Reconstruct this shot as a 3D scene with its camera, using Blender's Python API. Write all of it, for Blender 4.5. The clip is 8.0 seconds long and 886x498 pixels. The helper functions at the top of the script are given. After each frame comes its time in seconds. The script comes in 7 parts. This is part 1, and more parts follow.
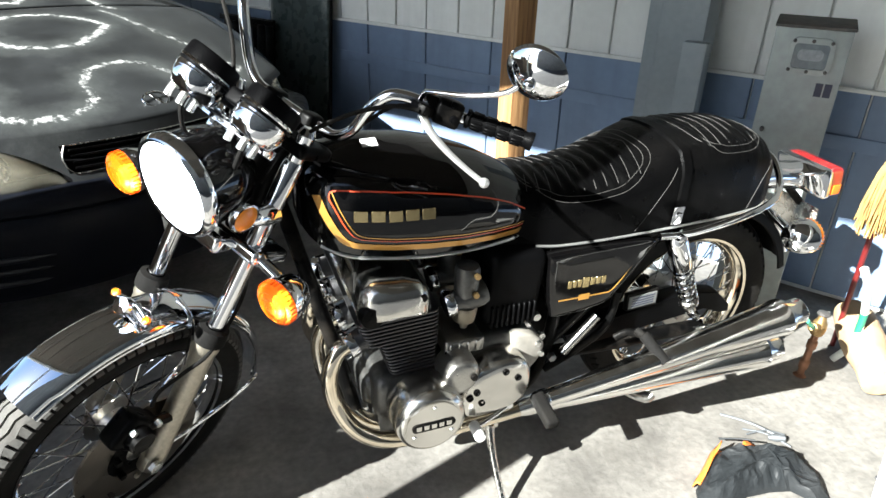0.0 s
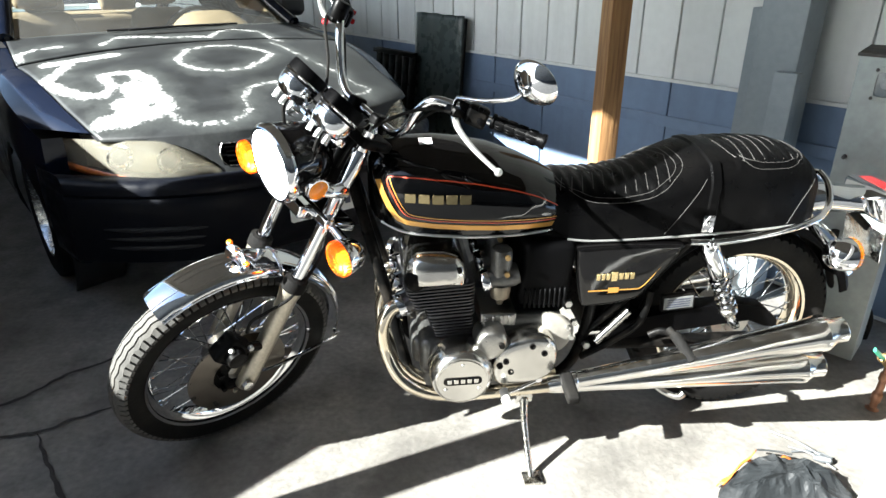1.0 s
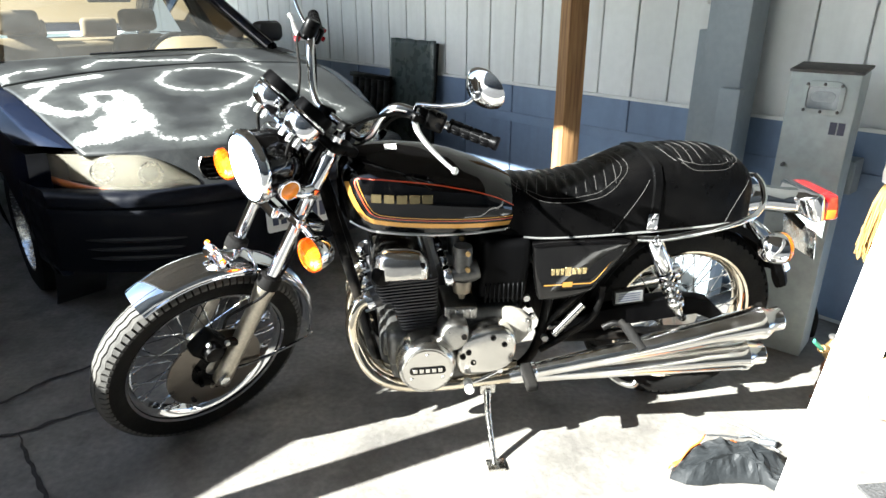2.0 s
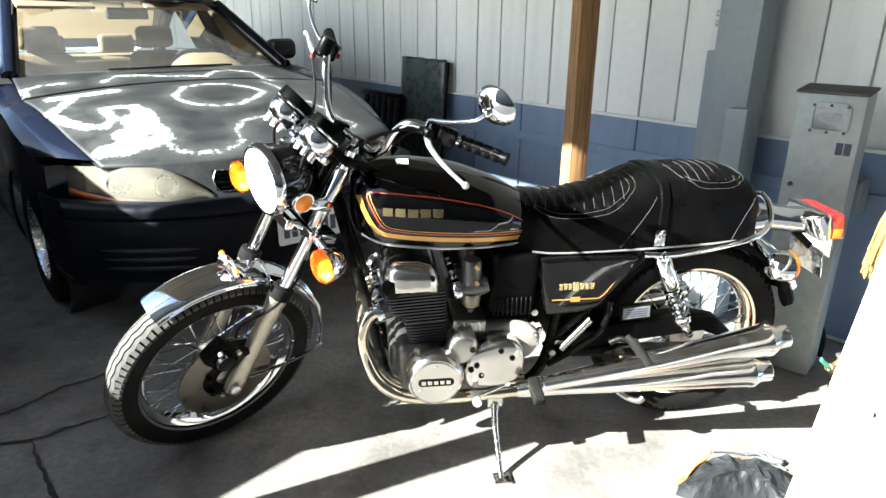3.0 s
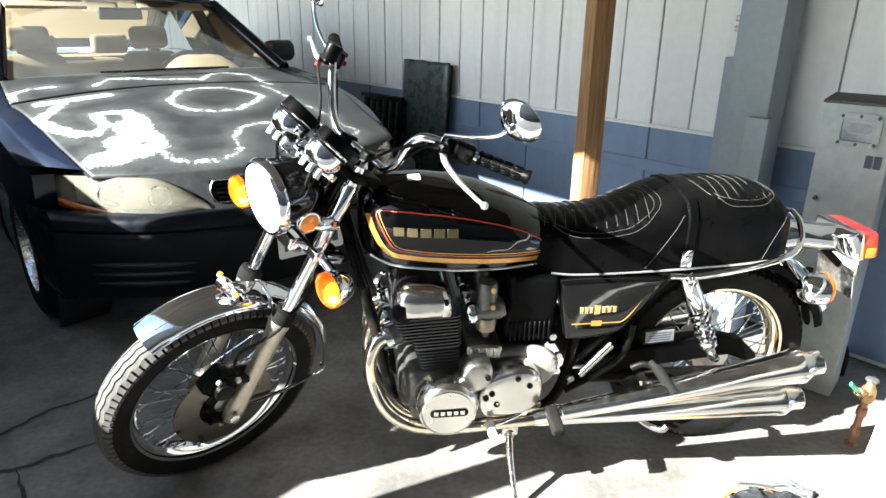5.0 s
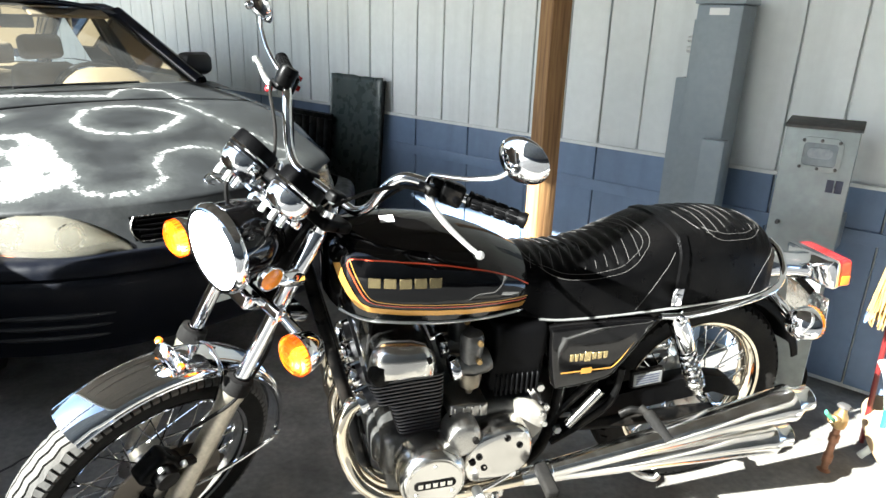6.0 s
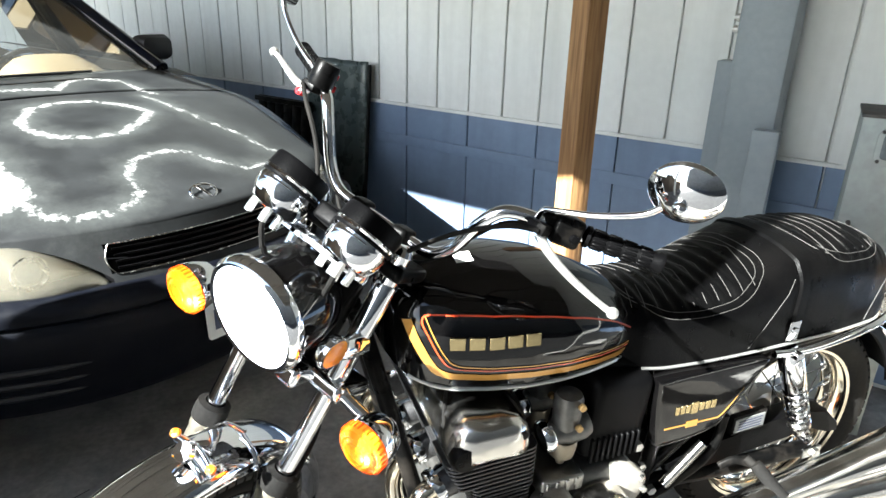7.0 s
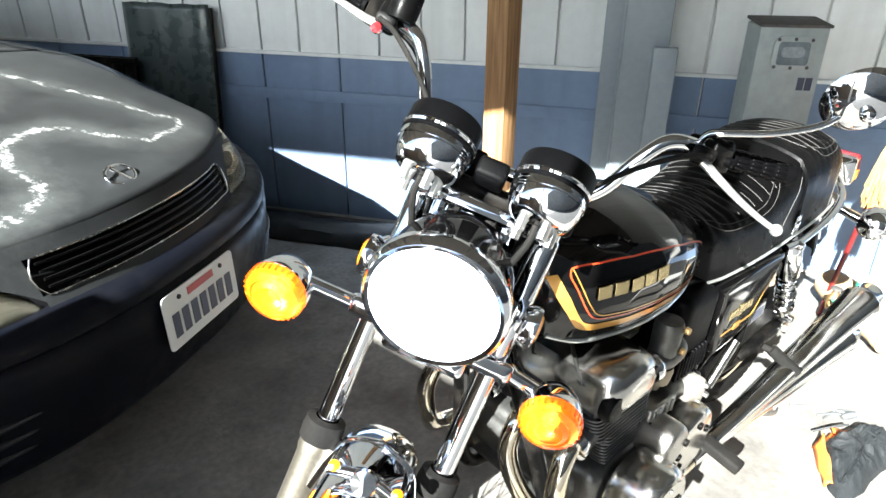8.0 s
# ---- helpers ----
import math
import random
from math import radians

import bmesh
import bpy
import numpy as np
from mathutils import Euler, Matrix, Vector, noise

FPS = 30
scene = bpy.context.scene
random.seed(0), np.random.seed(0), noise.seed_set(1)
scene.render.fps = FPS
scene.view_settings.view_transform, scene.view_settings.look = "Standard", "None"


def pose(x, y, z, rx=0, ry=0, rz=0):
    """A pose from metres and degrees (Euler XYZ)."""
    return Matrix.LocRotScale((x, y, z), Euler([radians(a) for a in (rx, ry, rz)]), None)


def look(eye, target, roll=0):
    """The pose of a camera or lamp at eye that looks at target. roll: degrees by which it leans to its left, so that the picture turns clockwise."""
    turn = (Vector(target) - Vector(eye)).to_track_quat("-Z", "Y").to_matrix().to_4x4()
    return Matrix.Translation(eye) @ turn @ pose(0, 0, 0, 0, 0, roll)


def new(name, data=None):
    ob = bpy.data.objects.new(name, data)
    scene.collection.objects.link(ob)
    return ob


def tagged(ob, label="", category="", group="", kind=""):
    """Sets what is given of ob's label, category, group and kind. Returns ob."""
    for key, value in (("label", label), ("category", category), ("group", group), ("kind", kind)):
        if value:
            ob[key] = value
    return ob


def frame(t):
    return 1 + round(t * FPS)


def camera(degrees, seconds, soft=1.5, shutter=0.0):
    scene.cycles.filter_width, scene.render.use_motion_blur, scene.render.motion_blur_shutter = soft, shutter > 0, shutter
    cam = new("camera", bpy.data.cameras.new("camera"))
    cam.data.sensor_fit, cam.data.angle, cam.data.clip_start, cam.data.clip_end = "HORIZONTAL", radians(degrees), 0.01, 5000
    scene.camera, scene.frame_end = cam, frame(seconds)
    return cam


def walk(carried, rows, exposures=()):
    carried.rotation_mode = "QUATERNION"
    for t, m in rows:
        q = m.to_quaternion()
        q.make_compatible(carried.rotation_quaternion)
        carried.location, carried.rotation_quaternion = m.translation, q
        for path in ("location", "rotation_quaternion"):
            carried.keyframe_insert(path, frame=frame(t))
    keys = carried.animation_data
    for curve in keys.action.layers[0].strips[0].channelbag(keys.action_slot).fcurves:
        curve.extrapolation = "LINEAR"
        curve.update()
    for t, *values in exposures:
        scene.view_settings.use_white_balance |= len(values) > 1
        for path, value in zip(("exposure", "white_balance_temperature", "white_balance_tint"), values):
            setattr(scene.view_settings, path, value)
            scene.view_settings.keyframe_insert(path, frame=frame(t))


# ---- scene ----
cam = camera(69.0, 8.0)
PATH = [
    (0, (0.397, -1.312, 1.369), (1.001, 0.368, 0.466), 1.7),
    (0.3, (0.472, -1.451, 1.385), (0.967, 0.241, 0.441), 0.2),
    (0.5, (0.499, -1.496, 1.39), (0.903, 0.228, 0.46), -1.6),
    (0.8, (0.555, -1.59, 1.373), (0.733, 0.221, 0.542), -1.8),
    (1, (0.603, -1.681, 1.38), (0.746, 0.141, 0.568), 0.0),
    (1.2, (0.622, -1.737, 1.378), (0.806, 0.082, 0.569), 0.9),
    (1.5, (0.645, -1.815, 1.366), (0.849, 0.014, 0.582), 0.2),
    (2.8, (0.63, -1.855, 1.347), (0.813, 0.015, 0.663), 0.2),
    (3, (0.629, -1.867, 1.351), (0.81, 0.005, 0.67), 0.5),
    (3.5, (0.62, -1.866, 1.352), (0.789, 0.005, 0.664), -0.0),
    (4, (0.619, -1.86, 1.351), (0.771, 0.009, 0.655), 0.1),
    (4.2, (0.609, -1.846, 1.354), (0.764, 0.021, 0.651), 0.2),
    (5.3, (0.577, -1.677, 1.382), (0.787, 0.192, 0.703), 0.7),
    (5.5, (0.555, -1.634, 1.392), (0.754, 0.234, 0.706), -0.3),
    (5.8, (0.485, -1.536, 1.388), (0.848, 0.311, 0.713), 1.2),
    (6, (0.457, -1.488, 1.392), (0.921, 0.344, 0.737), 1.8),
    (6.2, (0.437, -1.415, 1.386), (0.846, 0.43, 0.732), 1.5),
    (6.5, (0.395, -1.302, 1.382), (0.808, 0.568, 0.805), 2.5),
    (6.8, (0.325, -1.155, 1.387), (0.841, 0.693, 0.824), 1.2),
    (7, (0.29, -1.073, 1.398), (0.893, 0.694, 0.681), 1.5),
    (7.3, (0.165, -0.976, 1.366), (1.046, 0.673, 0.652), 2.1),
    (7.5, (0.038, -0.908, 1.373), (1.019, 0.656, 0.604), -0.1),
    (7.8, (-0.1, -0.783, 1.369), (1.002, 0.648, 0.51), -1.6),
    (8, (-0.155, -0.682, 1.354), (0.995, 0.71, 0.493), 0.4),
]
walk(cam, [(t, look(eye, target, roll)) for t, eye, target, roll in PATH], exposures=[(0.0, 2.58, 6050, 5), (0.5, 2.93, 6050, 5), (1.0, 2.97, 6050, 5), (1.5, 3.12, 6050, 5), (3.5, 3.14, 6050, 5), (5.5, 3.22, 6050, 5), (6.5, 3.25, 6050, 5), (7.0, 3.30, 6050, 5), (7.5, 3.34, 6050, 5), (8.0, 3.19, 6050, 5)])


# ---- world and light ----
world = bpy.data.worlds.new("world")
scene.world = world
world.use_nodes = True
sky = world.node_tree.nodes.new("ShaderNodeTexSky")
sky.sky_type, sky.sun_disc = "NISHITA", False
SUN_TO = Vector((0.938, 0.347, 0.0)).normalized()      # the way the sunlight travels over the ground
SUN_HEIGHT = 33.7
sky.sun_elevation = radians(SUN_HEIGHT)
sky.sun_rotation = math.atan2(-SUN_TO.x, -SUN_TO.y)
background = world.node_tree.nodes["Background"]
background.inputs[1].default_value = 0.045
world.node_tree.links.new(sky.outputs[0], background.inputs[0])
sun_data = bpy.data.lights.new("sun", "SUN")
sun_data.energy, sun_data.angle, sun_data.color = 5.0, radians(0.5), (1.0, 0.95, 0.88)
sun = new("sun", sun_data)
h = math.tan(radians(SUN_HEIGHT))
sun.matrix_world = look((0, 0, 8), Vector((0, 0, 8)) + Vector((SUN_TO.x, SUN_TO.y, -h)))


# ---- materials ----
def material(name, colour, rough=0.5, metal=0.0, spread=0.0, grain=0.0, grain_size=60.0, stain=0.0, stain_size=4.0,
             coat=0.0, rough_spread=0.0, random=0.0, dirt=(0.08, 0.07, 0.06), streak=0.0, streak_size=(9, 9, 0.7), shift=False):
    """A surface with fine relief, a second colour in stains, wear in its gloss, and some change from piece to piece."""
    m = bpy.data.materials.new(name)
    m.use_nodes = True
    nodes, links = m.node_tree.nodes, m.node_tree.links
    shade = nodes["Principled BSDF"]
    shade.inputs["Metallic"].default_value = metal
    shade.inputs["Roughness"].default_value = rough
    shade.inputs["Base Color"].default_value = (*colour, 1)
    shade.inputs["Coat Weight"].default_value = coat
    shade.inputs["Coat Roughness"].default_value = 0.04
    place = nodes.new("ShaderNodeTexCoord").outputs["Object"]
    if shift:      # alike pieces share a mesh: each takes another stretch of the pattern
        away = nodes.new("ShaderNodeVectorMath")
        away.operation = "MULTIPLY_ADD"
        away.inputs[1].default_value = (37.0, 11.0, 23.0)
        links.new(nodes.new("ShaderNodeObjectInfo").outputs["Random"], away.inputs[0])
        links.new(place, away.inputs[2])
        place = away.outputs[0]

    def cloud(size, detail=6.0):
        t = nodes.new("ShaderNodeTexNoise")
        t.inputs["Scale"].default_value, t.inputs["Detail"].default_value = size, detail
        links.new(place, t.inputs["Vector"])
        return t.outputs["Fac"]

    def mix(fac, a, b, kind="MIX"):
        t = nodes.new("ShaderNodeMix")
        t.data_type, t.blend_type = "RGBA", kind
        for value, slot in ((fac, 0), (a, 6), (b, 7)):
            if isinstance(value, (int, float)):
                t.inputs[slot].default_value = value
            elif isinstance(value, tuple):
                t.inputs[slot].default_value = (*value, 1)
            else:
                links.new(value, t.inputs[slot])
        return t.outputs[2]

    def ramp(fac, low, high, a=0.0, b=1.0):
        t = nodes.new("ShaderNodeMapRange")
        t.inputs[1].default_value, t.inputs[2].default_value = low, high
        t.inputs[3].default_value, t.inputs[4].default_value = a, b
        links.new(fac, t.inputs[0])
        return t.outputs[0]

    base = None
    if spread:
        base = mix(ramp(cloud(grain_size, 8), 0.3, 0.7), tuple(c * (1 - spread) for c in colour), tuple(min(1, c * (1 + spread)) for c in colour))
    if stain:
        base = mix(ramp(cloud(stain_size, 7), 0.45, 0.75, 0.0, stain), base or colour, dirt)
    if streak:
        long_way = nodes.new("ShaderNodeMapping")
        long_way.inputs["Scale"].default_value = streak_size
        links.new(place, long_way.inputs[0])
        runs = nodes.new("ShaderNodeTexNoise")
        runs.inputs["Scale"].default_value, runs.inputs["Detail"].default_value = 1.0, 7
        links.new(long_way.outputs[0], runs.inputs["Vector"])
        base = mix(ramp(runs.outputs["Fac"], 0.48, 0.80, 0.0, streak), base or colour, dirt)
    if random:
        info = nodes.new("ShaderNodeObjectInfo").outputs["Random"]
        base = mix(ramp(info, 0, 1, 0.0, random), base or colour, tuple(0.45 * c for c in colour))
    if base is not None:
        links.new(base, shade.inputs["Base Color"])
    if rough_spread:
        links.new(ramp(cloud(stain_size * 3, 6), 0.3, 0.7, max(0.02, rough - rough_spread), min(1, rough + rough_spread)), shade.inputs["Roughness"])
    if grain:
        bump = nodes.new("ShaderNodeBump")
        bump.inputs["Strength"].default_value, bump.inputs["Distance"].default_value = 1.0, grain
        links.new(cloud(grain_size, 8), bump.inputs["Height"])
        links.new(bump.outputs[0], shade.inputs["Normal"])
    m["made"] = 1
    return m


def tools(m):
    """The node tree of a material, its main shader, and a maker of nodes."""
    return m.node_tree.nodes, m.node_tree.links, m.node_tree.nodes["Principled BSDF"]


DISC_STEEL = material("brake_disc_steel", (0.20, 0.18, 0.155), 0.34, 1.0, rough_spread=0.1, stain=0.25, stain_size=9, dirt=(0.11, 0.09, 0.065))
CHROME = material("chrome", (0.86, 0.87, 0.89), 0.045, 1.0, rough_spread=0.03, stain=0.12, stain_size=18, dirt=(0.45, 0.40, 0.32))
MUFFLER_CHROME = material("hazed_chrome", (0.84, 0.83, 0.80), 0.15, 1.0, rough_spread=0.07, stain=0.3, stain_size=9, dirt=(0.50, 0.40, 0.28))
DULL_CHROME = material("dull_chrome", (0.62, 0.61, 0.58), 0.22, 1.0, rough_spread=0.12, stain=0.35, stain_size=25, dirt=(0.25, 0.20, 0.14))
ALLOY = material("cast_alloy", (0.42, 0.41, 0.385), 0.33, 1.0, spread=0.08, grain=0.0004, grain_size=220, stain=0.14, stain_size=30, rough_spread=0.06, dirt=(0.36, 0.34, 0.30))
BRUSHED = material("polished_alloy", (0.64, 0.625, 0.59), 0.20, 1.0, rough_spread=0.06, stain=0.22, stain_size=16, dirt=(0.4, 0.38, 0.34))
FORK_ALLOY = material("clouded_alloy", (0.50, 0.46, 0.38), 0.42, 1.0, spread=0.12, grain=0.0003, grain_size=120, stain=0.3, stain_size=20, dirt=(0.3, 0.26, 0.2))
BLACK_PAINT = material("black_lacquer", (0.0018, 0.0017, 0.0018), 0.06, 0.0, rough_spread=0.03, stain=0.05, stain_size=10, dirt=(0.02, 0.018, 0.015))
BLACK_METAL = material("black_enamel", (0.0022, 0.0022, 0.0022), 0.36, 0.0, grain=0.0003, grain_size=150, stain=0.25, stain_size=16, rough_spread=0.12)
BLACK_PLASTIC = material("black_plastic", (0.0016, 0.0016, 0.0018), 0.45, 0.0, grain=0.0004, grain_size=300, rough_spread=0.1)
FINS = material("dark_cast_fins", (0.085, 0.085, 0.088), 0.40, 0.8, spread=0.2, grain=0.0005, grain_size=180, stain=0.3, stain_size=15)
RUBBER = material("rubber", (0.009, 0.0088, 0.0085), 0.72, 0.0, spread=0.2, grain=0.0006, grain_size=160, stain=0.3, stain_size=12, dirt=(0.03, 0.027, 0.023))
TYRE = material("tyre_rubber", (0.009, 0.0088, 0.0085), 0.6, 0.0, spread=0.2, grain=0.0005, grain_size=140, stain=0.3, stain_size=9, dirt=(0.035, 0.031, 0.026))
TREAD = material("dusty_tread", (0.062, 0.060, 0.055), 0.8, 0.0, spread=0.15, grain=0.0004, grain_size=150, stain=0.4, stain_size=14, dirt=(0.10, 0.09, 0.075))
VINYL = material("seat_vinyl", (0.0014, 0.0014, 0.0015), 0.34, 0.0, grain=0.0007, grain_size=320, stain=0.15, stain_size=7, rough_spread=0.1, dirt=(0.012, 0.011, 0.010))
THREAD = material("pale_thread", (0.055, 0.053, 0.050), 0.6)
GOLD = material("gold_stripe", (0.58, 0.30, 0.06), 0.3, 0.55, coat=0.6)
ORANGE_LINE = material("orange_pinstripe", (0.55, 0.055, 0.012), 0.35, 0.0, coat=0.6)
GOLD_BADGE = material("gold_badge", (0.72, 0.58, 0.30), 0.25, 1.0, stain=0.3, stain_size=90, dirt=(0.2, 0.15, 0.07))
AMBER = material("amber_lens", (1.0, 0.27, 0.004), 0.14, 0.0, grain=0.0012, grain_size=240, coat=0.8)
RED = material("red_lens", (0.55, 0.012, 0.015), 0.15, 0.0, coat=0.8)
REFLECTOR_AMBER = material("amber_reflector", (1.0, 0.30, 0.012), 0.2, 0.0, grain=0.0008, grain_size=300, coat=0.7)
REAR_AMBER = material("side_marker", (0.85, 0.20, 0.02), 0.2, 0.0, coat=0.6)
BRASS = material("old_brass", (0.34, 0.23, 0.10), 0.45, 0.8, spread=0.2, grain_size=60, grain=0.0006, stain=0.4, stain_size=30, dirt=(0.16, 0.1, 0.05))
COPPER = material("copper_pipe", (0.24, 0.12, 0.07), 0.5, 0.7, spread=0.2, grain_size=40, stain=0.4, stain_size=22, dirt=(0.12, 0.07, 0.05))
STEEL_BOLT = material("zinc_bolt", (0.62, 0.62, 0.60), 0.3, 1.0, rough_spread=0.1)
AMBER_LIT = material("lit_amber_lens", (1.0, 0.17, 0.002), 0.14, 0.0, grain=0.0012, grain_size=240, coat=0.8)
gn, gl, gs = tools(AMBER_LIT)
gs.inputs["Emission Color"].default_value = (1.0, 0.17, 0.004, 1)
gs.inputs["Emission Strength"].default_value = 0.016
gs.inputs["Transmission Weight"].default_value = 0.6
gs.inputs["IOR"].default_value = 1.35
SIGNAL_BULB = material("lit_signal_bulb", (1.0, 0.75, 0.35), 0.3)
gn, gl, gs = tools(SIGNAL_BULB)
gs.inputs["Emission Color"].default_value = (1.0, 0.60, 0.16, 1)
gs.inputs["Emission Strength"].default_value = 2.0
for dark in (BLACK_METAL, BLACK_PLASTIC, VINYL, RUBBER, TYRE):
    gn, gl, gs = tools(dark)
    gs.inputs["Specular IOR Level"].default_value = 0.06
gn, gl, AMBER_SHADE = tools(AMBER)
AMBER_SHADE.inputs["Transmission Weight"].default_value = 0.55
AMBER_SHADE.inputs["Subsurface Weight"].default_value = 0.3
gn, gl, RED_SHADE = tools(RED)
RED_SHADE.inputs["Transmission Weight"].default_value = 0.2


# ---- mesh helpers ----
def pieces(name, bm, mat, parent=None, label="", m=None):
    """Each loose piece of a bmesh as a part of its own."""
    left = set(bm.verts)
    while left:
        stack, island = [left.pop()], set()
        while stack:
            v = stack.pop()
            island.add(v)
            for e in v.link_edges:
                w = e.other_vert(v)
                if w in left:
                    left.discard(w)
                    stack.append(w)
        one, seen = bmesh.new(), {}
        for v in sorted(island, key=lambda q: q.index):
            seen[v] = one.verts.new(v.co)
        for face in bm.faces:
            if face.verts[0] in island:
                copy = one.faces.new([seen[v] for v in face.verts])
                copy.material_index = face.material_index
        part(name, one, mat, parent, label, m)
    bm.free()



def bm_new():
    return bmesh.new()


def part(name, bm, mat, parent=None, label="", m=None, smooth=True, kind=""):
    """One mesh object under a thing or under a part."""
    bmesh.ops.recalc_face_normals(bm, faces=bm.faces)
    data = bpy.data.meshes.new(name)
    bm.to_mesh(data)
    bm.free()
    mats = mat if isinstance(mat, (list, tuple)) else [mat]
    for one in mats:
        data.materials.append(one)
    if smooth:
        data.shade_smooth()
        data.set_sharp_from_angle(angle=radians(38))
    ob = new(name, data)
    if parent is not None:
        ob.parent = parent
    if m is not None:
        ob.matrix_basis = m
    return tagged(ob, label=label, kind=kind)


def thing(name, m, label, category, group=""):
    ob = new(name)
    ob.empty_display_size = 0.1
    ob.matrix_basis = m
    return tagged(ob, label=label, category=category, group=group)


def box(bm, size, m=None, bevel=0.0, seg=2, slot=0):
    made = bmesh.ops.create_cube(bm, size=1.0)["verts"]
    bmesh.ops.scale(bm, vec=size, verts=made)
    if bevel:
        edges = list({e for v in made for e in v.link_edges})
        bevelled = bmesh.ops.bevel(bm, geom=edges, offset=bevel, segments=seg, affect="EDGES", profile=0.6)
        made = list({v for f in bevelled["faces"] for v in f.verts} | {v for v in made if v.is_valid})
    if m is not None:
        bmesh.ops.transform(bm, matrix=m, verts=made)
    if slot:
        for f in {f for v in made for f in v.link_faces}:
            f.material_index = slot
    return made


def ring_faces(bm, rings, closed=True, caps=(True, True), slot=0):
    n = len(rings[0])
    faces = []
    for a, b in zip(rings, rings[1:]):
        for i in range(n if closed else n - 1):
            j = (i + 1) % n
            try:
                faces.append(bm.faces.new((a[i], a[j], b[j], b[i])))
            except ValueError:
                pass
    if closed:
        for want, ring in zip(caps, (rings[0], rings[-1])):
            if want:
                try:
                    faces.append(bm.faces.new(ring))
                except ValueError:
                    pass
    for f in faces:
        f.material_index = slot
    return faces


def loft(bm, sections, caps=(True, True), slot=0, closed=True):
    rings = [[bm.verts.new(p) for p in s] for s in sections]
    ring_faces(bm, rings, closed, caps, slot)
    return [v for r in rings for v in r]


def lathe(bm, profile, seg=32, m=None, slot=0, caps=(False, False)):
    """Turns (radius, height) pairs about z."""
    rings = []
    for r, z in profile:
        rings.append([bm.verts.new((r * math.cos(2 * math.pi * i / seg), r * math.sin(2 * math.pi * i / seg), z)) for i in range(seg)])
    ring_faces(bm, rings, True, caps, slot)
    verts = [v for r in rings for v in r]
    if m is not None:
        bmesh.ops.transform(bm, matrix=m, verts=verts)
    return verts


def smooth_path(points, steps=6):
    pts = [Vector(p) for p in points]
    if len(pts) < 3:
        return pts
    out = []
    for i in range(len(pts) - 1):
        p0, p1, p2, p3 = pts[max(i - 1, 0)], pts[i], pts[i + 1], pts[min(i + 2, len(pts) - 1)]
        for k in range(steps):
            t = k / steps
            out.append(0.5 * (2 * p1 + (p2 - p0) * t + (2 * p0 - 5 * p1 + 4 * p2 - p3) * t * t + (3 * p1 - p0 - 3 * p2 + p3) * t ** 3))
    out.append(pts[-1])
    return out


def tube(bm, points, radius, seg=12, steps=6, slot=0, smooth=True, flat=1.0):
    """A round bar along a line; radius is a number or one for each given point."""
    path = smooth_path(points, steps) if smooth else [Vector(p) for p in points]
    if isinstance(radius, (int, float)):
        radii = [radius] * len(path)
    else:
        spots = np.linspace(0, 1, len(radius))
        radii = [float(r) for r in np.interp(np.linspace(0, 1, len(path)), spots, radius)]
    rings, side = [], None
    for i, p in enumerate(path):
        way = (path[min(i + 1, len(path) - 1)] - path[max(i - 1, 0)]).normalized()
        if side is None:
            side = way.orthogonal().normalized()
        side = (side - way * side.dot(way)).normalized()
        up = way.cross(side)
        rings.append([bm.verts.new(p + radii[i] * (math.cos(2 * math.pi * k / seg) * side + flat * math.sin(2 * math.pi * k / seg) * up)) for k in range(seg)])
    ring_faces(bm, rings, True, (True, True), slot)
    return [v for r in rings for v in r]


def along(a, b):
    """The pose of a piece whose z runs from a to b."""
    a, b = Vector(a), Vector(b)
    return Matrix.Translation(a) @ (b - a).to_track_quat("Z", "Y").to_matrix().to_4x4()


def rounded(width, height, corner, n=5):
    """A rounded oblong outline about the origin."""
    out = []
    for cx, cy, start in ((1, 1, 0), (-1, 1, 90), (-1, -1, 180), (1, -1, 270)):
        for k in range(n + 1):
            a = radians(start + 90 * k / n)
            out.append((cx * (width / 2 - corner) + corner * math.cos(a), cy * (height / 2 - corner) + corner * math.sin(a)))
    return out


def slab(bm, outline, thick, m=None, slot=0, bevel=0.0):
    """A flat outline in x, y with a thickness along z."""
    rings = []
    if bevel:
        cx = sum(p[0] for p in outline) / len(outline)
        cy = sum(p[1] for p in outline) / len(outline)
        size = max(max(abs(p[0] - cx), abs(p[1] - cy)) for p in outline)
        k = 1 - bevel / size
        small = [(cx + (p[0] - cx) * k, cy + (p[1] - cy) * k) for p in outline]
        levels = ((small, 0), (outline, bevel), (outline, thick - bevel), (small, thick))
    else:
        levels = ((outline, 0), (outline, thick))
    for pts, z in levels:
        rings.append([bm.verts.new((p[0], p[1], z)) for p in pts])
    ring_faces(bm, rings, True, (True, True), slot)
    verts = [v for r in rings for v in r]
    if m is not None:
        bmesh.ops.transform(bm, matrix=m, verts=verts)
    return verts


def grid(bm, points):
    rows = [[bm.verts.new(p) for p in row] for row in points]
    ring_faces(bm, rows, False)


def thick(ob, depth):
    mod = ob.modifiers.new("thickness", "SOLIDIFY")
    mod.thickness, mod.offset = depth, -1
    return ob


# ---- the place: concrete ground, the clad wall, what stands along it ----
WALL_AT = Vector((1.60, 1.93, 0.0))
WALL_YAW = math.degrees(math.atan2(-0.82, 0.573))
WALL = pose(WALL_AT.x, WALL_AT.y, 0, 0, 0, WALL_YAW)     # x along the wall, -y out of it towards the yard, z up

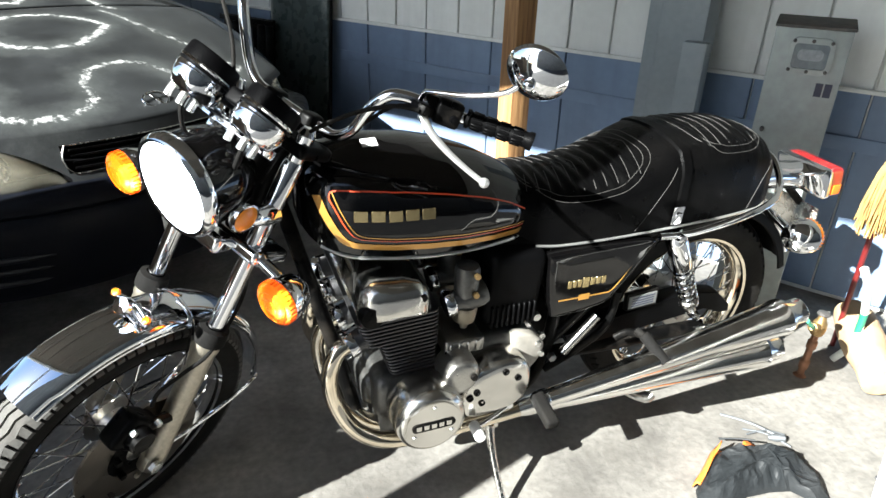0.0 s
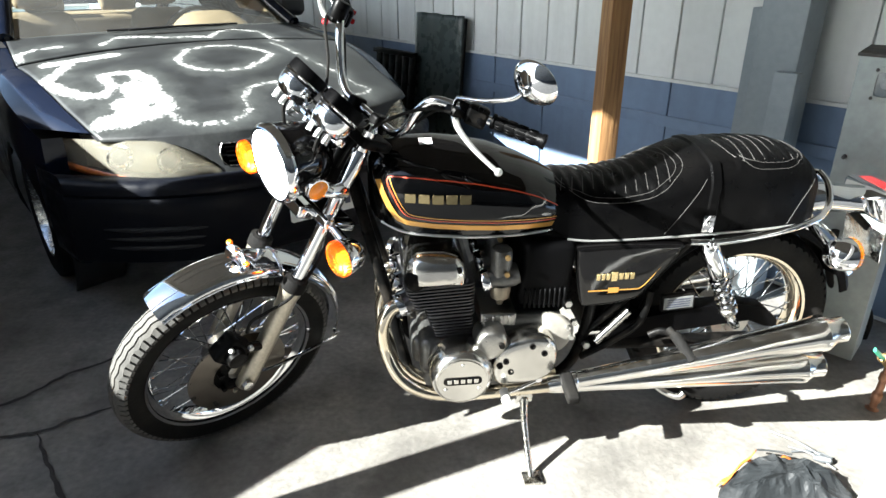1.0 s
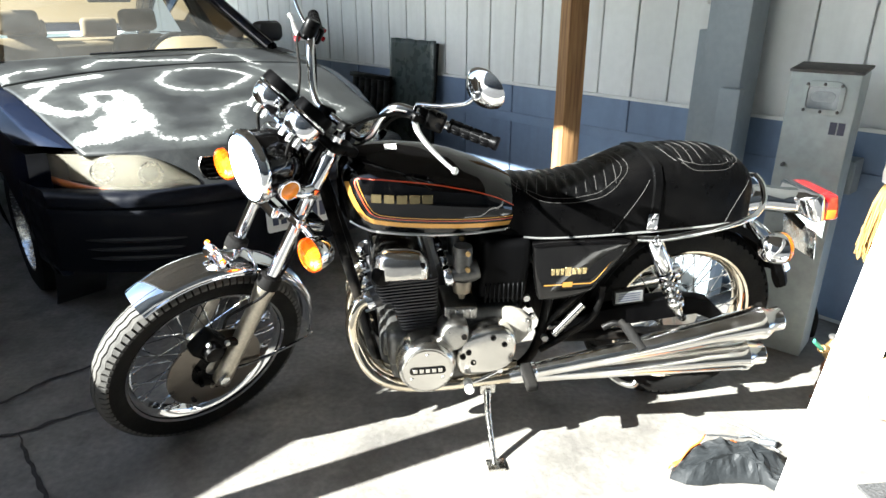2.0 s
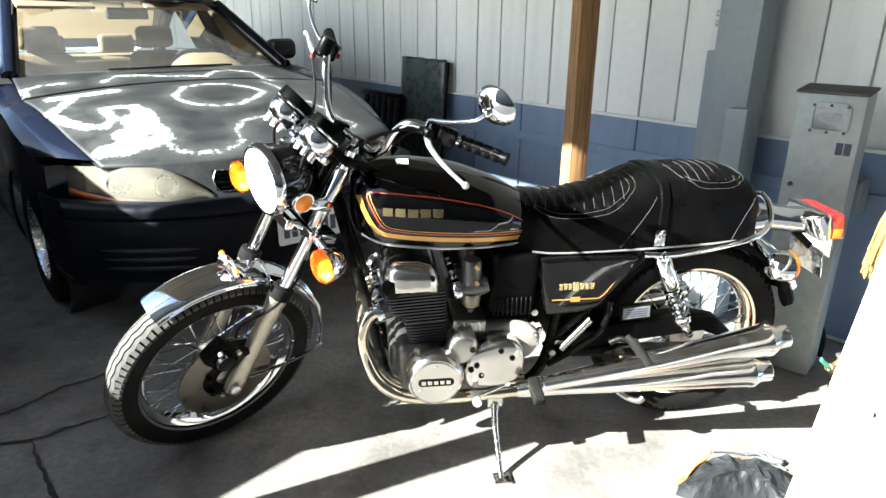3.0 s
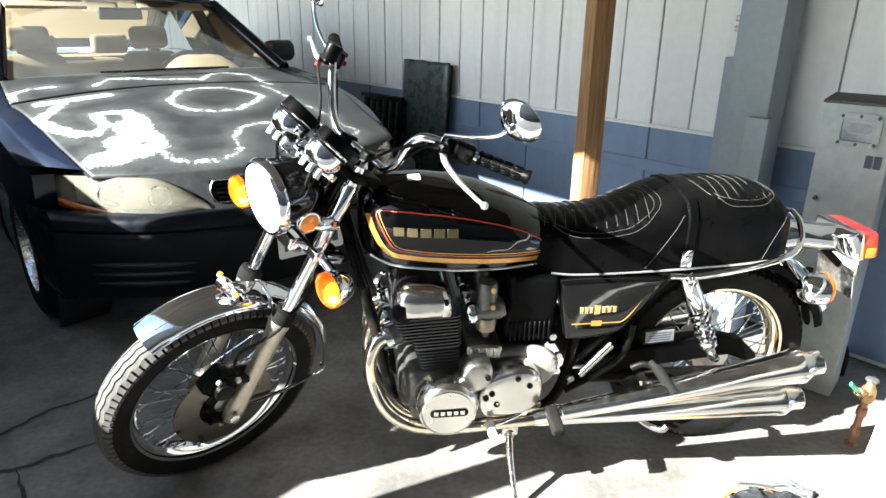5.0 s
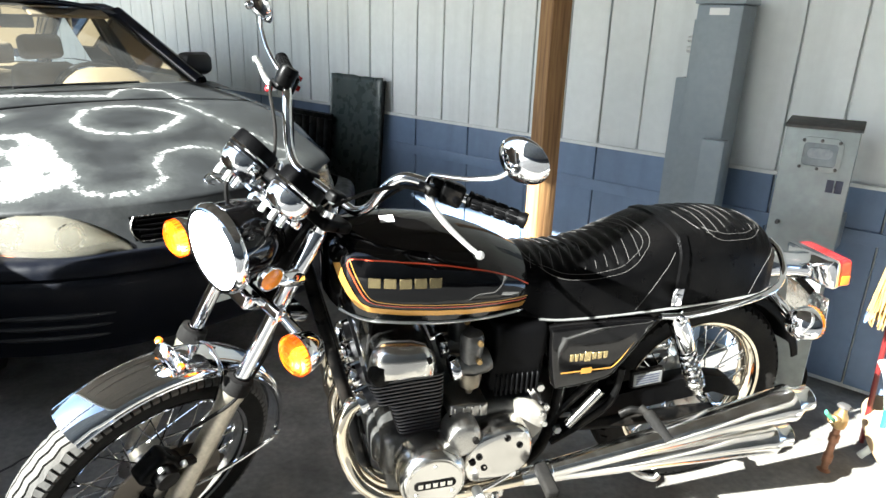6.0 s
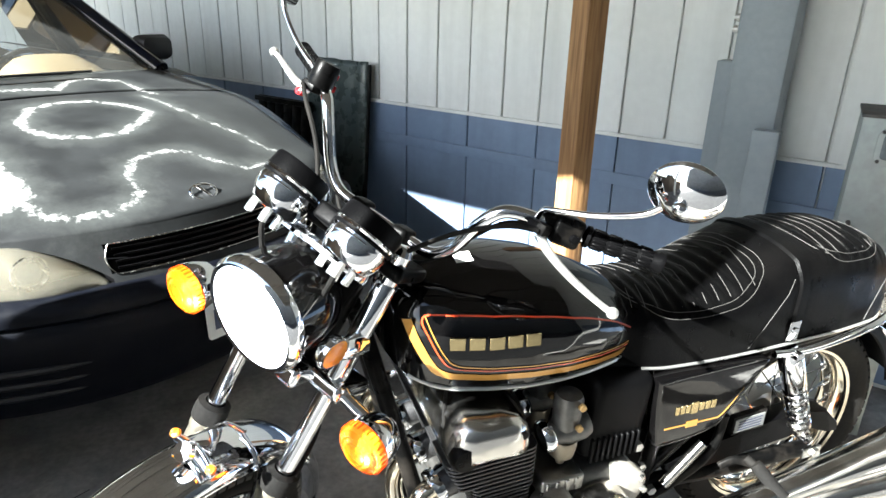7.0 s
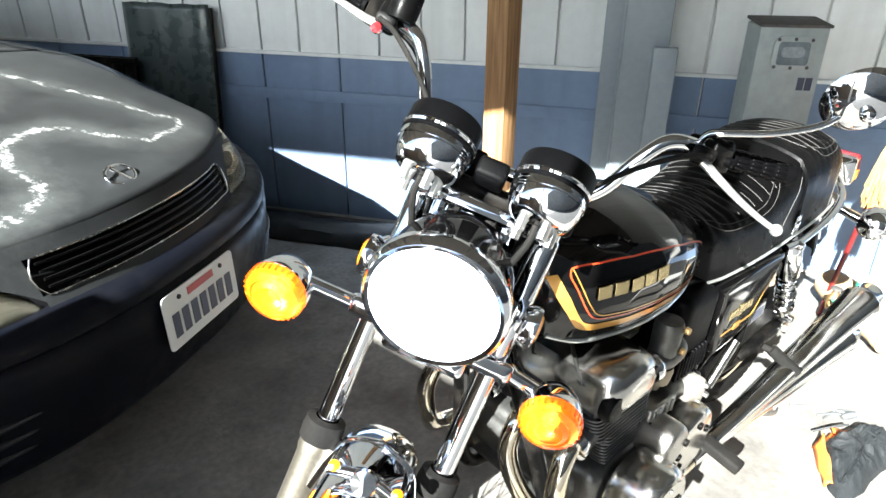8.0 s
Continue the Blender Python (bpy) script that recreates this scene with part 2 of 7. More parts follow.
CONCRETE = material("concrete", (0.195, 0.185, 0.167), 0.70, 0.0, rough_spread=0.2, spread=0.2, grain=0.0025, grain_size=46, stain=0.75, stain_size=2.3, dirt=(0.056, 0.052, 0.047), streak=0.65, streak_size=(7, 7, 7))
WHITE_BOARD = material("white_siding_paint", (0.72, 0.74, 0.725), 0.55, 0.0, spread=0.03, grain=0.0008, grain_size=26, stain=0.12, stain_size=3.0, dirt=(0.50, 0.51, 0.49), streak=0.55, shift=True)
BLUE_BOARD = material("blue_siding_paint", (0.16, 0.225, 0.34), 0.5, 0.0, spread=0.05, grain=0.0009, grain_size=26, stain=0.3, stain_size=3.5, dirt=(0.10, 0.13, 0.19), streak=0.5, shift=True)
GREY_PAINT = material("grey_panel_paint", (0.215, 0.25, 0.272), 0.42, 0.0, spread=0.06, grain=0.0003, grain_size=40, stain=0.2, stain_size=6, dirt=(0.14, 0.15, 0.16))
POST_WOOD = material("post_timber", (0.30, 0.165, 0.065), 0.7, 0.0, stain=0.5, stain_size=9, dirt=(0.10, 0.05, 0.025))
PALE_STEEL = material("weathered_cabinet_paint", (0.30, 0.335, 0.325), 0.5, 0.15, spread=0.1, grain=0.0005, grain_size=30, stain=0.35, stain_size=7, dirt=(0.28, 0.28, 0.26))
RUSTY = material("rusty_lid", (0.07, 0.07, 0.07), 0.75, 0.3, spread=0.3, grain_size=40, grain=0.001, stain=0.5, stain_size=20, dirt=(0.09, 0.065, 0.045))
GREEN_PANEL = material("dark_green_panel", (0.038, 0.054, 0.054), 0.3, 0.1, spread=0.15, grain_size=18, stain=0.4, stain_size=5, rough_spread=0.14, dirt=(0.12, 0.13, 0.12))
STUCCO = material("white_stucco", (0.80, 0.79, 0.76), 0.85, 0.0, spread=0.06, grain=0.004, grain_size=45, stain=0.15, stain_size=6, dirt=(0.5, 0.48, 0.45))
ROOFING = material("roof_boards", (0.15, 0.135, 0.115), 0.8, 0.0, spread=0.15, grain=0.001, grain_size=20)

# wood grain along the post
nodes, links, shade = tools(POST_WOOD)
wave_place = nodes.new("ShaderNodeTexCoord")
stretch = nodes.new("ShaderNodeMapping")
stretch.inputs["Scale"].default_value = (26, 26, 1.4)
links.new(wave_place.outputs["Object"], stretch.inputs[0])
fibres = nodes.new("ShaderNodeTexNoise")
fibres.inputs["Scale"].default_value, fibres.inputs["Detail"].default_value = 3.0, 8
links.new(stretch.outputs[0], fibres.inputs["Vector"])
tone = nodes.new("ShaderNodeValToRGB")
tone.color_ramp.elements[0].position, tone.color_ramp.elements[0].color = 0.32, (0.20, 0.098, 0.036, 1)
tone.color_ramp.elements[1].position, tone.color_ramp.elements[1].color = 0.68, (0.42, 0.235, 0.095, 1)
links.new(fibres.outputs["Fac"], tone.inputs[0])
links.new(tone.outputs[0], shade.inputs["Base Color"])
relief = nodes.new("ShaderNodeBump")
relief.inputs["Distance"].default_value = 0.002
links.new(fibres.outputs["Fac"], relief.inputs["Height"])
links.new(relief.outputs[0], shade.inputs["Normal"])


def build_ground():
    """One sheet to the horizon; near the yard it is finer and slightly uneven."""
    bm = bm_new()
    xs = [-400, -60, -12] + list(np.linspace(-6, 6, 41)) + [12, 60, 400]
    rows = []
    for y in xs:
        rows.append([bm.verts.new((x, y, 0.002 * noise.noise((x * 0.7, y * 0.7, 0)) if abs(x) < 6 and abs(y) < 6 else 0)) for x in xs])
    ring_faces(bm, rows, False)
    part("ground", bm, CONCRETE, label="stained grey concrete yard with cracks", kind="structure")


def crack(points, width=0.010):
    """A dark ragged line sunk in the concrete."""
    bm = bm_new()
    path = smooth_path(points, 10)
    a, b = [], []
    for i, p in enumerate(path):
        way = (path[min(i + 1, len(path) - 1)] - path[max(i - 1, 0)]).normalized()
        side = Vector((-way.y, way.x, 0))
        jag = 0.008 * noise.noise((p.x * 22, p.y * 22, 1))
        w = width * (0.45 + 0.55 * abs(noise.noise((p.x * 9, p.y * 9, 4)))) * min(1, 0.2 + 3 * min(i, len(path) - 1 - i) / len(path))
        a.append(bm.verts.new((p + side * (jag + w)).to_tuple()[:2] + (0.0045,)))
        b.append(bm.verts.new((p + side * (jag - w)).to_tuple()[:2] + (0.0045,)))
    for i in range(len(a) - 1):
        bm.faces.new((a[i], a[i + 1], b[i + 1], b[i]))
    part("ground_crack", bm, CRACK_DIRT, label="dark dirt-filled crack in the concrete", kind="structure")


def build_apron():
    """Dark asphalt where the concrete ends; the unseen rest is added to darken reflections."""
    for outline in ([(-1.2, -0.95), (2.02, -0.95), (2.02, -0.46), (7.3, -0.46), (7.3, -5.05), (-1.2, -5.05)],):
        bm = bm_new()
        slab(bm, outline, 0.0065)
        for v in bm.verts:
            v.co.z += 0.002 if v.co.z > 0.003 else 0.0
        part("road_apron", bm, ASPHALT, label="dark coarse asphalt beside the concrete", kind="structure", smooth=False)


ASPHALT = material("asphalt", (0.05, 0.05, 0.051), 0.9, 0.0, spread=0.5, grain=0.004, grain_size=120, stain=0.3, stain_size=3, dirt=(0.10, 0.10, 0.095))
CRACK_DIRT = material("crack_dirt", (0.035, 0.032, 0.03), 0.95, 0.0, spread=0.3, grain_size=80)


def build_wall():
    """The board-clad wall: white above, blue below, grooves between the boards, and a drip trim."""
    low, high, start, end, step = 0.855, 3.4, -11.0, 5.0, 0.207
    body = bm_new()
    box(body, (end - start, 0.10, high), pose((start + end) / 2, 0.085, high / 2))
    wall = part("wall_house", body, WHITE_BOARD, label="house wall clad in grooved boards, white over blue", m=WALL, kind="structure")
    upper, lower = bm_new(), bm_new()
    box(upper, (step - 0.008, 0.020, high - low - 0.01), pose(0, 0, (low + high) / 2), 0.003, 1)
    box(lower, (2 * step - 0.007, 0.020, low - 0.03), pose(0, 0, low / 2 + 0.01), 0.003, 1)
    first = part("upper_board", upper, WHITE_BOARD, wall, "white painted board", m=pose(-0.5175, 0.025, 0))
    second = part("lower_board", lower, BLUE_BOARD, wall, "blue painted board", m=pose(-0.414, 0.022, 0))
    for i in range(-50, 26):
        if i:
            o = new("upper_board", first.data)
            o.parent, o.matrix_basis = wall, pose(-0.5175 + i * step, 0.025 + 0.002 * math.sin(i * 2.3), 0)
    for i in range(-25, 13):
        if i:
            o = new("lower_board", second.data)
            o.parent, o.matrix_basis = wall, pose(-0.414 + i * 2 * step, 0.022 + 0.002 * math.sin(i * 1.7), 0)
    trim = bm_new()
    box(trim, (end - start, 0.028, 0.016), pose((start + end) / 2, 0.012, low), 0.003)
    part("drip_trim", trim, WHITE_BOARD, wall, "thin white trim along the colour change")
    rail = bm_new()
    box(rail, (end - start, 0.012, 0.055), pose((start + end) / 2, 0.010, low - 0.20), 0.003)
    part("wall_rail", rail, BLUE_BOARD, wall, "blue painted rail")


def build_window():
    """A house window, blue-cased, of which the foot shows."""
    win = tagged(part("window_1", window_frame_mesh(), BLUE_BOARD, m=WALL @ pose(-4.03, -0.01, 2.34), smooth=False), "blue-cased house window", "window", kind="structure")
    pane = bm_new()
    box(pane, (2.32, 0.01, 1.0), pose(0, 0.012, 0))
    part("pane", pane, WINDOW_GLASS, win)
    bar = bm_new()
    for x in (-0.4, 0.4):
        box(bar, (0.04, 0.03, 1.0), pose(x, 0.0, 0), 0.004)
    part("glazing_bar", bar, WHITE_BOARD, win)
    sill = bm_new()
    box(sill, (2.6, 0.09, 0.05), pose(0, -0.04, -0.585), 0.008)
    part("window_sill", sill, BLUE_BOARD, win)


def window_frame_mesh():
    bm = bm_new()
    for x in (-1.22, 1.22):
        box(bm, (0.13, 0.05, 1.16), pose(x, 0, 0), 0.006)
    for z in (-0.53, 0.53):
        box(bm, (2.31, 0.05, 0.10), pose(0, 0, z), 0.006)
    return bm


WINDOW_GLASS = material("window_glass", (0.02, 0.025, 0.03), 0.04, 0.0)


def build_post():
    bm = bm_new()
    box(bm, (0.089, 0.089, 1.52), pose(0, 0, 0.76), 0.006)
    post = tagged(part("timber_post", bm, POST_WOOD, m=pose(1.514, 1.012, 0, 0, 0, 12)), "weathered brown timber post set in the concrete", "post")
    return post


def build_pedestal():
    """The tall grey meter post with its side boxes."""
    root = thing("meter_pedestal", WALL @ pose(1.195, -0.13, 0), "grey painted steel meter pedestal against the wall", "meter pedestal")
    bm = bm_new()
    box(bm, (0.175, 0.16, 1.50), pose(0, 0, 0.75), 0.008)
    part("column", bm, GREY_PAINT, root)
    bm = bm_new()
    box(bm, (0.193, 0.178, 0.022), pose(0, 0, 1.513), 0.005)
    part("cap", bm, GREY_PAINT, root)
    bm = bm_new()
    box(bm, (0.012, 0.135, 1.05), pose(-0.091, 0, 0.92), 0.003)
    part("door", bm, GREY_PAINT, root)
    bm = bm_new()
    for z in (1.33, 1.37):
        lathe(bm, [(0.0, 0.02), (0.012, 0.018), (0.014, 0.0)], 12, pose(-0.1, -0.045, z, 0, -90, 0))
    part("latch", bm, STEEL_BOLT, root)
    bm = bm_new()
    box(bm, (0.075, 0.002, 0.026), pose(0.0, -0.0815, 1.475), 0)
    part("label_plate", bm, PALE_LABEL, root, "small pale label plate")
    bm = bm_new()
    box(bm, (0.09, 0.05, 0.95), pose(0.075, -0.112, 0.52), 0.006)
    part("side_conduit_box", bm, GREY_PAINT, root)
    bm = bm_new()
    box(bm, (0.075, 0.09, 1.215), pose(-0.130, 0.045, 0.6075), 0.006)
    part("back_box", bm, GREY_PAINT, root)


GREY_LABEL = material("grey_label", (0.20, 0.205, 0.20), 0.4, 0.3, spread=0.1, grain_size=60)
PALE_LABEL = material("pale_label", (0.72, 0.72, 0.70), 0.5)


def build_cabinet():
    """The weathered gas-meter cabinet with a small window and a rusty lid."""
    m = pose(2.285, 0.385, 0, 0, 0, -47) @ Matrix.Diagonal((0.95, 1, 1.03, 1))
    root = thing("meter_cabinet", m, "weathered pale grey steel meter cabinet with a small window", "cabinet")
    bm = bm_new()
    box(bm, (0.235, 0.16, 1.07), pose(0, 0, 0.535), 0.006)
    part("body", bm, PALE_STEEL, root)
    bm = bm_new()
    box(bm, (0.246, 0.176, 0.010), pose(0, -0.004, 1.078, 4, 0, 0), 0.003)
    part("lid", bm, RUSTY, root, "rusty overhanging lid")
    bm = bm_new()
    ring_outer, ring_inner = rounded(0.140, 0.112, 0.03), rounded(0.108, 0.076, 0.012)
    rings = []
    for pts, z in ((ring_outer, 0.0), (ring_outer, 0.010), (ring_inner, 0.012), (ring_inner, 0.0)):
        rings.append([bm.verts.new((p[0], p[1], z)) for p in pts])
    ring_faces(bm, rings, True, (False, False))
    face = pose(0.006, -0.081, 0.985, 90, 0, 0)
    frame_part = part("window_frame", bm, PALE_STEEL, root, m=face)
    bm = bm_new()
    box(bm, (0.110, 0.078, 0.004), pose(0, 0, 0.003))
    part("glass", bm, METER_GLASS, frame_part, "clouded grey sight glass, coloured paler for the sky it mirrors")
    bm = bm_new()
    slab(bm, rounded(0.080, 0.034, 0.016, 5), 0.002, pose(0, 0.004, 0.0055))
    part("dial", bm, METER_DIAL, frame_part, "pale oblong meter dial")
    bm = bm_new()
    for x, y in ((-0.057, 0.044), (0.057, 0.044), (-0.057, -0.044), (0.057, -0.044), (0, 0.046), (0, -0.046)):
        lathe(bm, [(0.0, 0.017), (0.005, 0.016), (0.006, 0.010)], 8, pose(x, y, 0))
    pieces("screw", bm, RUSTY, frame_part)
    for x in (0.058, 0.086):
        bm = bm_new()
        box(bm, (0.023, 0.002, 0.042), pose(x, -0.0815, 0.885))
        part("painted_bar", bm, DARK_INK, root, "dark painted bar")
    bm = bm_new()
    lathe(bm, [(0.0, 0.02), (0.007, 0.018), (0.008, 0.0)], 10, pose(-0.085, -0.08, 0.74, 90, 0, 0))
    part("knob", bm, RUSTY, root)
    return root


# glass colour raised to hold the sky's reflection
METER_GLASS = material("sky_pale_meter_glass", (0.13, 0.155, 0.17), 0.12, 0.0, stain=0.5, stain_size=40, dirt=(0.25, 0.28, 0.29))
METER_DIAL = material("meter_dial", (0.22, 0.25, 0.26), 0.4, 0.0, spread=0.2, grain_size=90)
DARK_INK = material("dark_paint_marks", (0.03, 0.035, 0.06), 0.6)


def build_panel():
    """The dark sheet panel leaning on the wall."""
    root = thing("leaning_panel", WALL @ pose(-1.10, -0.12, 0, -4.5, 0, 0), "dark green sheet panel leaning against the wall", "panel")
    bm = bm_new()
    rows = []
    for i in range(33):
        z = i / 32
        row = []
        for j in range(25):
            x = -0.245 + 0.49 * j / 24
            wave = 0.010 * noise.noise((x * 3, z * 1.2, 5)) + 0.010 * math.exp(-((x - 0.15 - 0.05 * z) / 0.03) ** 2) * z + 0.004 * noise.noise((x * 14, z * 5, 2))
            row.append((x, -0.010 - wave, z * (1.075 + 0.012 * noise.noise((x * 9, 0, 1)))))
        rows.append(row)
    grid(bm, rows)
    thick(part("sheet", bm, GREEN_PANEL, root, "creased dark green plastic sheet"), 0.008)
    bm = bm_new()
    box(bm, (0.030, 0.022, 1.06), pose(0.240, 0.004, 0.53), 0.004)
    part("side_rail", bm, BLACK_METAL, root)
    root = thing("folded_crate", WALL @ pose(-1.50, -0.20, 0, -6, 0, 0), "dark slatted panel standing low by the wall", "panel")
    for i in range(6):
        bm = bm_new()
        box(bm, (0.07, 0.02, 0.82), pose(-0.2 + 0.08 * i, 0, 0.41), 0.004)
        part("slat", bm, BLACK_METAL, root)
    bm = bm_new()
    box(bm, (0.50, 0.02, 0.03), pose(0, -0.02, 0.80), 0.003)
    part("rail", bm, BLACK_METAL, root)


build_ground()
build_apron()
crack([(-1.5, -0.05, 0), (-1.1, 0.08, 0), (-0.76, 0.22, 0), (-0.68, 0.29, 0), (-0.61, 0.39, 0), (-0.51, 0.46, 0), (-0.40, 0.58, 0), (-0.2, 0.72, 0)], 0.014)
crack([(-1.3, -0.05, 0), (-0.95, 0.03, 0), (-0.67, 0.05, 0), (-0.56, 0.07, 0), (-0.46, 0.13, 0), (-0.36, 0.19, 0), (-0.2, 0.26, 0)], 0.011)
crack([(-0.56, 0.06, 0), (-0.50, -0.03, 0), (-0.43, -0.13, 0), (-0.35, -0.24, 0), (-0.27, -0.42, 0), (-0.2, -0.8, 0)], 0.012)
build_wall()
build_window()
build_post()
build_pedestal()
build_cabinet()
build_panel()
box_on_wall = thing("outlet_box", WALL @ pose(1.70, -0.055, 0.61), "small grey metal outlet box on the blue boards", "outlet box")
bm = bm_new()
box(bm, (0.085, 0.09, 0.14), pose(0, 0, 0.07), 0.008)
part("body", bm, GREY_PAINT, box_on_wall)
bm = bm_new()
box(bm, (0.076, 0.010, 0.128), pose(0, -0.048, 0.07), 0.004)
part("cover", bm, GREY_PAINT, box_on_wall)


# ---- unseen carport roof, post and board screen, added to shade the yard ----
def build_unseen_carport():
    """Unseen low board roof from the house wall over the yard, added for shade."""
    bm = bm_new()
    box(bm, (14.0, 3.38, 0.06), pose(-1.5, -1.69, 2.80))
    roof = part("carport_roof", bm, ROOFING, label="unseen board roof of the carport, added to shade the yard", m=WALL, kind="structure")
    for x in np.linspace(-8.0, 5.0, 14):
        bm = bm_new()
        box(bm, (0.05, 3.2, 0.10), pose(float(x), -1.64, 2.72), 0.004)
        part("rafter", bm, ROOFING, roof)
    bm = bm_new()
    box(bm, (14.0, 0.04, 0.12), pose(-1.5, -3.40, 2.77), 0.004)
    part("fascia", bm, WHITE_BOARD, roof)
    # unseen post, set where its shadow makes the dark band on the concrete
    foot = Vector((-0.79, -0.72, 0))
    bm = bm_new()
    box(bm, (0.11, 0.11, 2.71), pose(0, 0, 1.355), 0.004)
    part("carport_post", bm, WHITE_BOARD, roof, "unseen white post, added to cast a band of shade", m=WALL.inverted() @ Matrix.Translation(foot) @ pose(0, 0, 0, 0, 0, WALL_YAW))


def build_sun_screen():
    """Unseen board screen, stepped to block the sun; each run has two end heights."""
    runs = (((-3.0, -2.20), (-1.86, -1.10), 1.20, 1.24), ((-1.86, -1.10), (-1.28, -0.22), 1.24, 1.74), ((-1.28, -0.22), (-1.41, 0.25), 1.62, 1.66),
            ((-1.41, 0.25), (-1.62, 1.0), 1.34, 1.34), ((-1.62, 1.0), (-3.3, 3.8), 1.34, 1.34), ((-3.3, 3.8), (-5.6, 8.2), 1.34, 1.34))
    for i, (a, b, high_a, high_b) in enumerate(runs):
        a, b = Vector((*a, 0)), Vector((*b, 0))
        length = (b - a).length
        m = Matrix.Translation(a) @ pose(0, 0, 0, 0, 0, math.degrees(math.atan2(b.y - a.y, b.x - a.x)))
        bm = bm_new()
        loft(bm, [[(x, -0.02, 0), (x, 0.02, 0), (x, 0.02, top), (x, -0.02, top)] for x, top in ((0, high_a), (length, high_b))])
        part("fence_run_%d" % (i + 1), bm, SCREEN_WOOD, label="unseen plain board screen, added to block the sun", m=m, kind="structure", smooth=False)


SCREEN_WOOD = material("sun_screen_boards", (0.13, 0.10, 0.075), 0.8, 0.0, spread=0.2, grain=0.001, grain_size=20)


def build_far_side():
    """Unseen dark walls behind the camera, added to darken reflections and block sky."""
    bm = bm_new()
    box(bm, (16.0, 0.2, 7.0), pose(3.0, -5.2, 3.5))
    part("wall_far_house", bm, FAR_WALL, label="unseen plain dark wall behind the camera, added to cut light", kind="structure")
    bm = bm_new()
    box(bm, (0.2, 9.0, 7.0), pose(7.5, -1.0, 3.5))
    part("wall_far_side", bm, FAR_WALL, label="unseen plain dark wall at the yard's end, added to cut light", kind="structure")


FAR_WALL = material("unseen_dark_wall", (0.14, 0.135, 0.125), 0.8, 0.0, spread=0.2, grain_size=3.0, stain=0.4, stain_size=1.0)
build_far_side()
build_unseen_carport()
build_sun_screen()


# ---- the old dark saloon car, parked along the wall ----
CAR = pose(0.217, 1.015, 0, 0, 0, -55.05)   # x forward, y to its left; the nose badge is at x = 0

CAR_PAINT = material("dark_navy_paint", (0.004, 0.0065, 0.015), 0.14, 0.0, rough_spread=0.08, stain=0.25, stain_size=3, dirt=(0.014, 0.015, 0.018))
BUMPER = material("scuffed_bumper_paint", (0.0028, 0.0036, 0.0065), 0.42, 0.0, rough_spread=0.14, stain=0.4, stain_size=7, dirt=(0.014, 0.013, 0.013))
gn, gl, gs = tools(BUMPER)
gs.inputs["Specular IOR Level"].default_value = 0.14
CAR_TRIM = material("black_car_trim", (0.012, 0.012, 0.013), 0.5, 0.0, rough_spread=0.1)
HAZY_LENS = material("hazy_lamp_plastic", (0.88, 0.85, 0.72), 0.09, 0.0, stain=0.35, stain_size=6, rough_spread=0.06, dirt=(0.62, 0.54, 0.34), coat=0.5)
TAN_CLOTH = material("tan_upholstery", (0.19, 0.145, 0.088), 0.75, 0.0, spread=0.08, grain_size=60, grain=0.001, stain=0.2, stain_size=6, dirt=(0.24, 0.18, 0.11))
TAN_PLASTIC = material("tan_dashboard", (0.19, 0.145, 0.085), 0.6, 0.0, spread=0.05, grain_size=80, grain=0.0005)
PLATE_WHITE = material("plate_white", (0.74, 0.75, 0.73), 0.4, 0.0, stain=0.25, stain_size=20, dirt=(0.5, 0.5, 0.47))
GRILLE_BLACK = material("grille_black", (0.004, 0.004, 0.0045), 0.38, 0.0, rough_spread=0.1)
PLATE_INK = material("plate_ink", (0.05, 0.06, 0.10), 0.5)


def dusty_glass():
    """A thin pane: clear, mirror-bright at a slant, with a film of dust on it."""
    m = bpy.data.materials.new("windscreen_glass")
    m.use_nodes = True
    nodes, links = m.node_tree.nodes, m.node_tree.links
    nodes.remove(nodes["Principled BSDF"])
    clear, mirror, dust = nodes.new("ShaderNodeBsdfTransparent"), nodes.new("ShaderNodeBsdfGlossy"), nodes.new("ShaderNodeBsdfDiffuse")
    clear.inputs["Color"].default_value = (0.74, 0.78, 0.75, 1)
    mirror.inputs["Roughness"].default_value = 0.012
    dust.inputs["Color"].default_value = (0.34, 0.35, 0.34, 1)
    slant = nodes.new("ShaderNodeFresnel")
    slant.inputs["IOR"].default_value = 1.52
    shine, film = nodes.new("ShaderNodeMixShader"), nodes.new("ShaderNodeMixShader")
    links.new(slant.outputs[0], shine.inputs[0])
    links.new(clear.outputs[0], shine.inputs[1])
    links.new(mirror.outputs[0], shine.inputs[2])
    patch, spread = nodes.new("ShaderNodeTexNoise"), nodes.new("ShaderNodeMapRange")
    links.new(nodes.new("ShaderNodeTexCoord").outputs["Object"], patch.inputs["Vector"])
    patch.inputs["Scale"].default_value, patch.inputs["Detail"].default_value = 5.0, 7.0
    spread.inputs[3].default_value, spread.inputs[4].default_value = 0.02, 0.13
    links.new(patch.outputs[0], spread.inputs[0])
    links.new(spread.outputs[0], film.inputs[0])
    links.new(shine.outputs[0], film.inputs[1])
    links.new(dust.outputs[0], film.inputs[2])
    links.new(film.outputs[0], nodes["Material Output"].inputs["Surface"])
    return m


CAR_GLASS = dusty_glass()
gn, gl, gs = tools(GRILLE_BLACK)
gs.inputs["Specular IOR Level"].default_value = 0.12
gn, gl, gs = tools(HAZY_LENS)
gs.inputs["Transmission Weight"].default_value = 0.90
gs.inputs["IOR"].default_value = 1.12


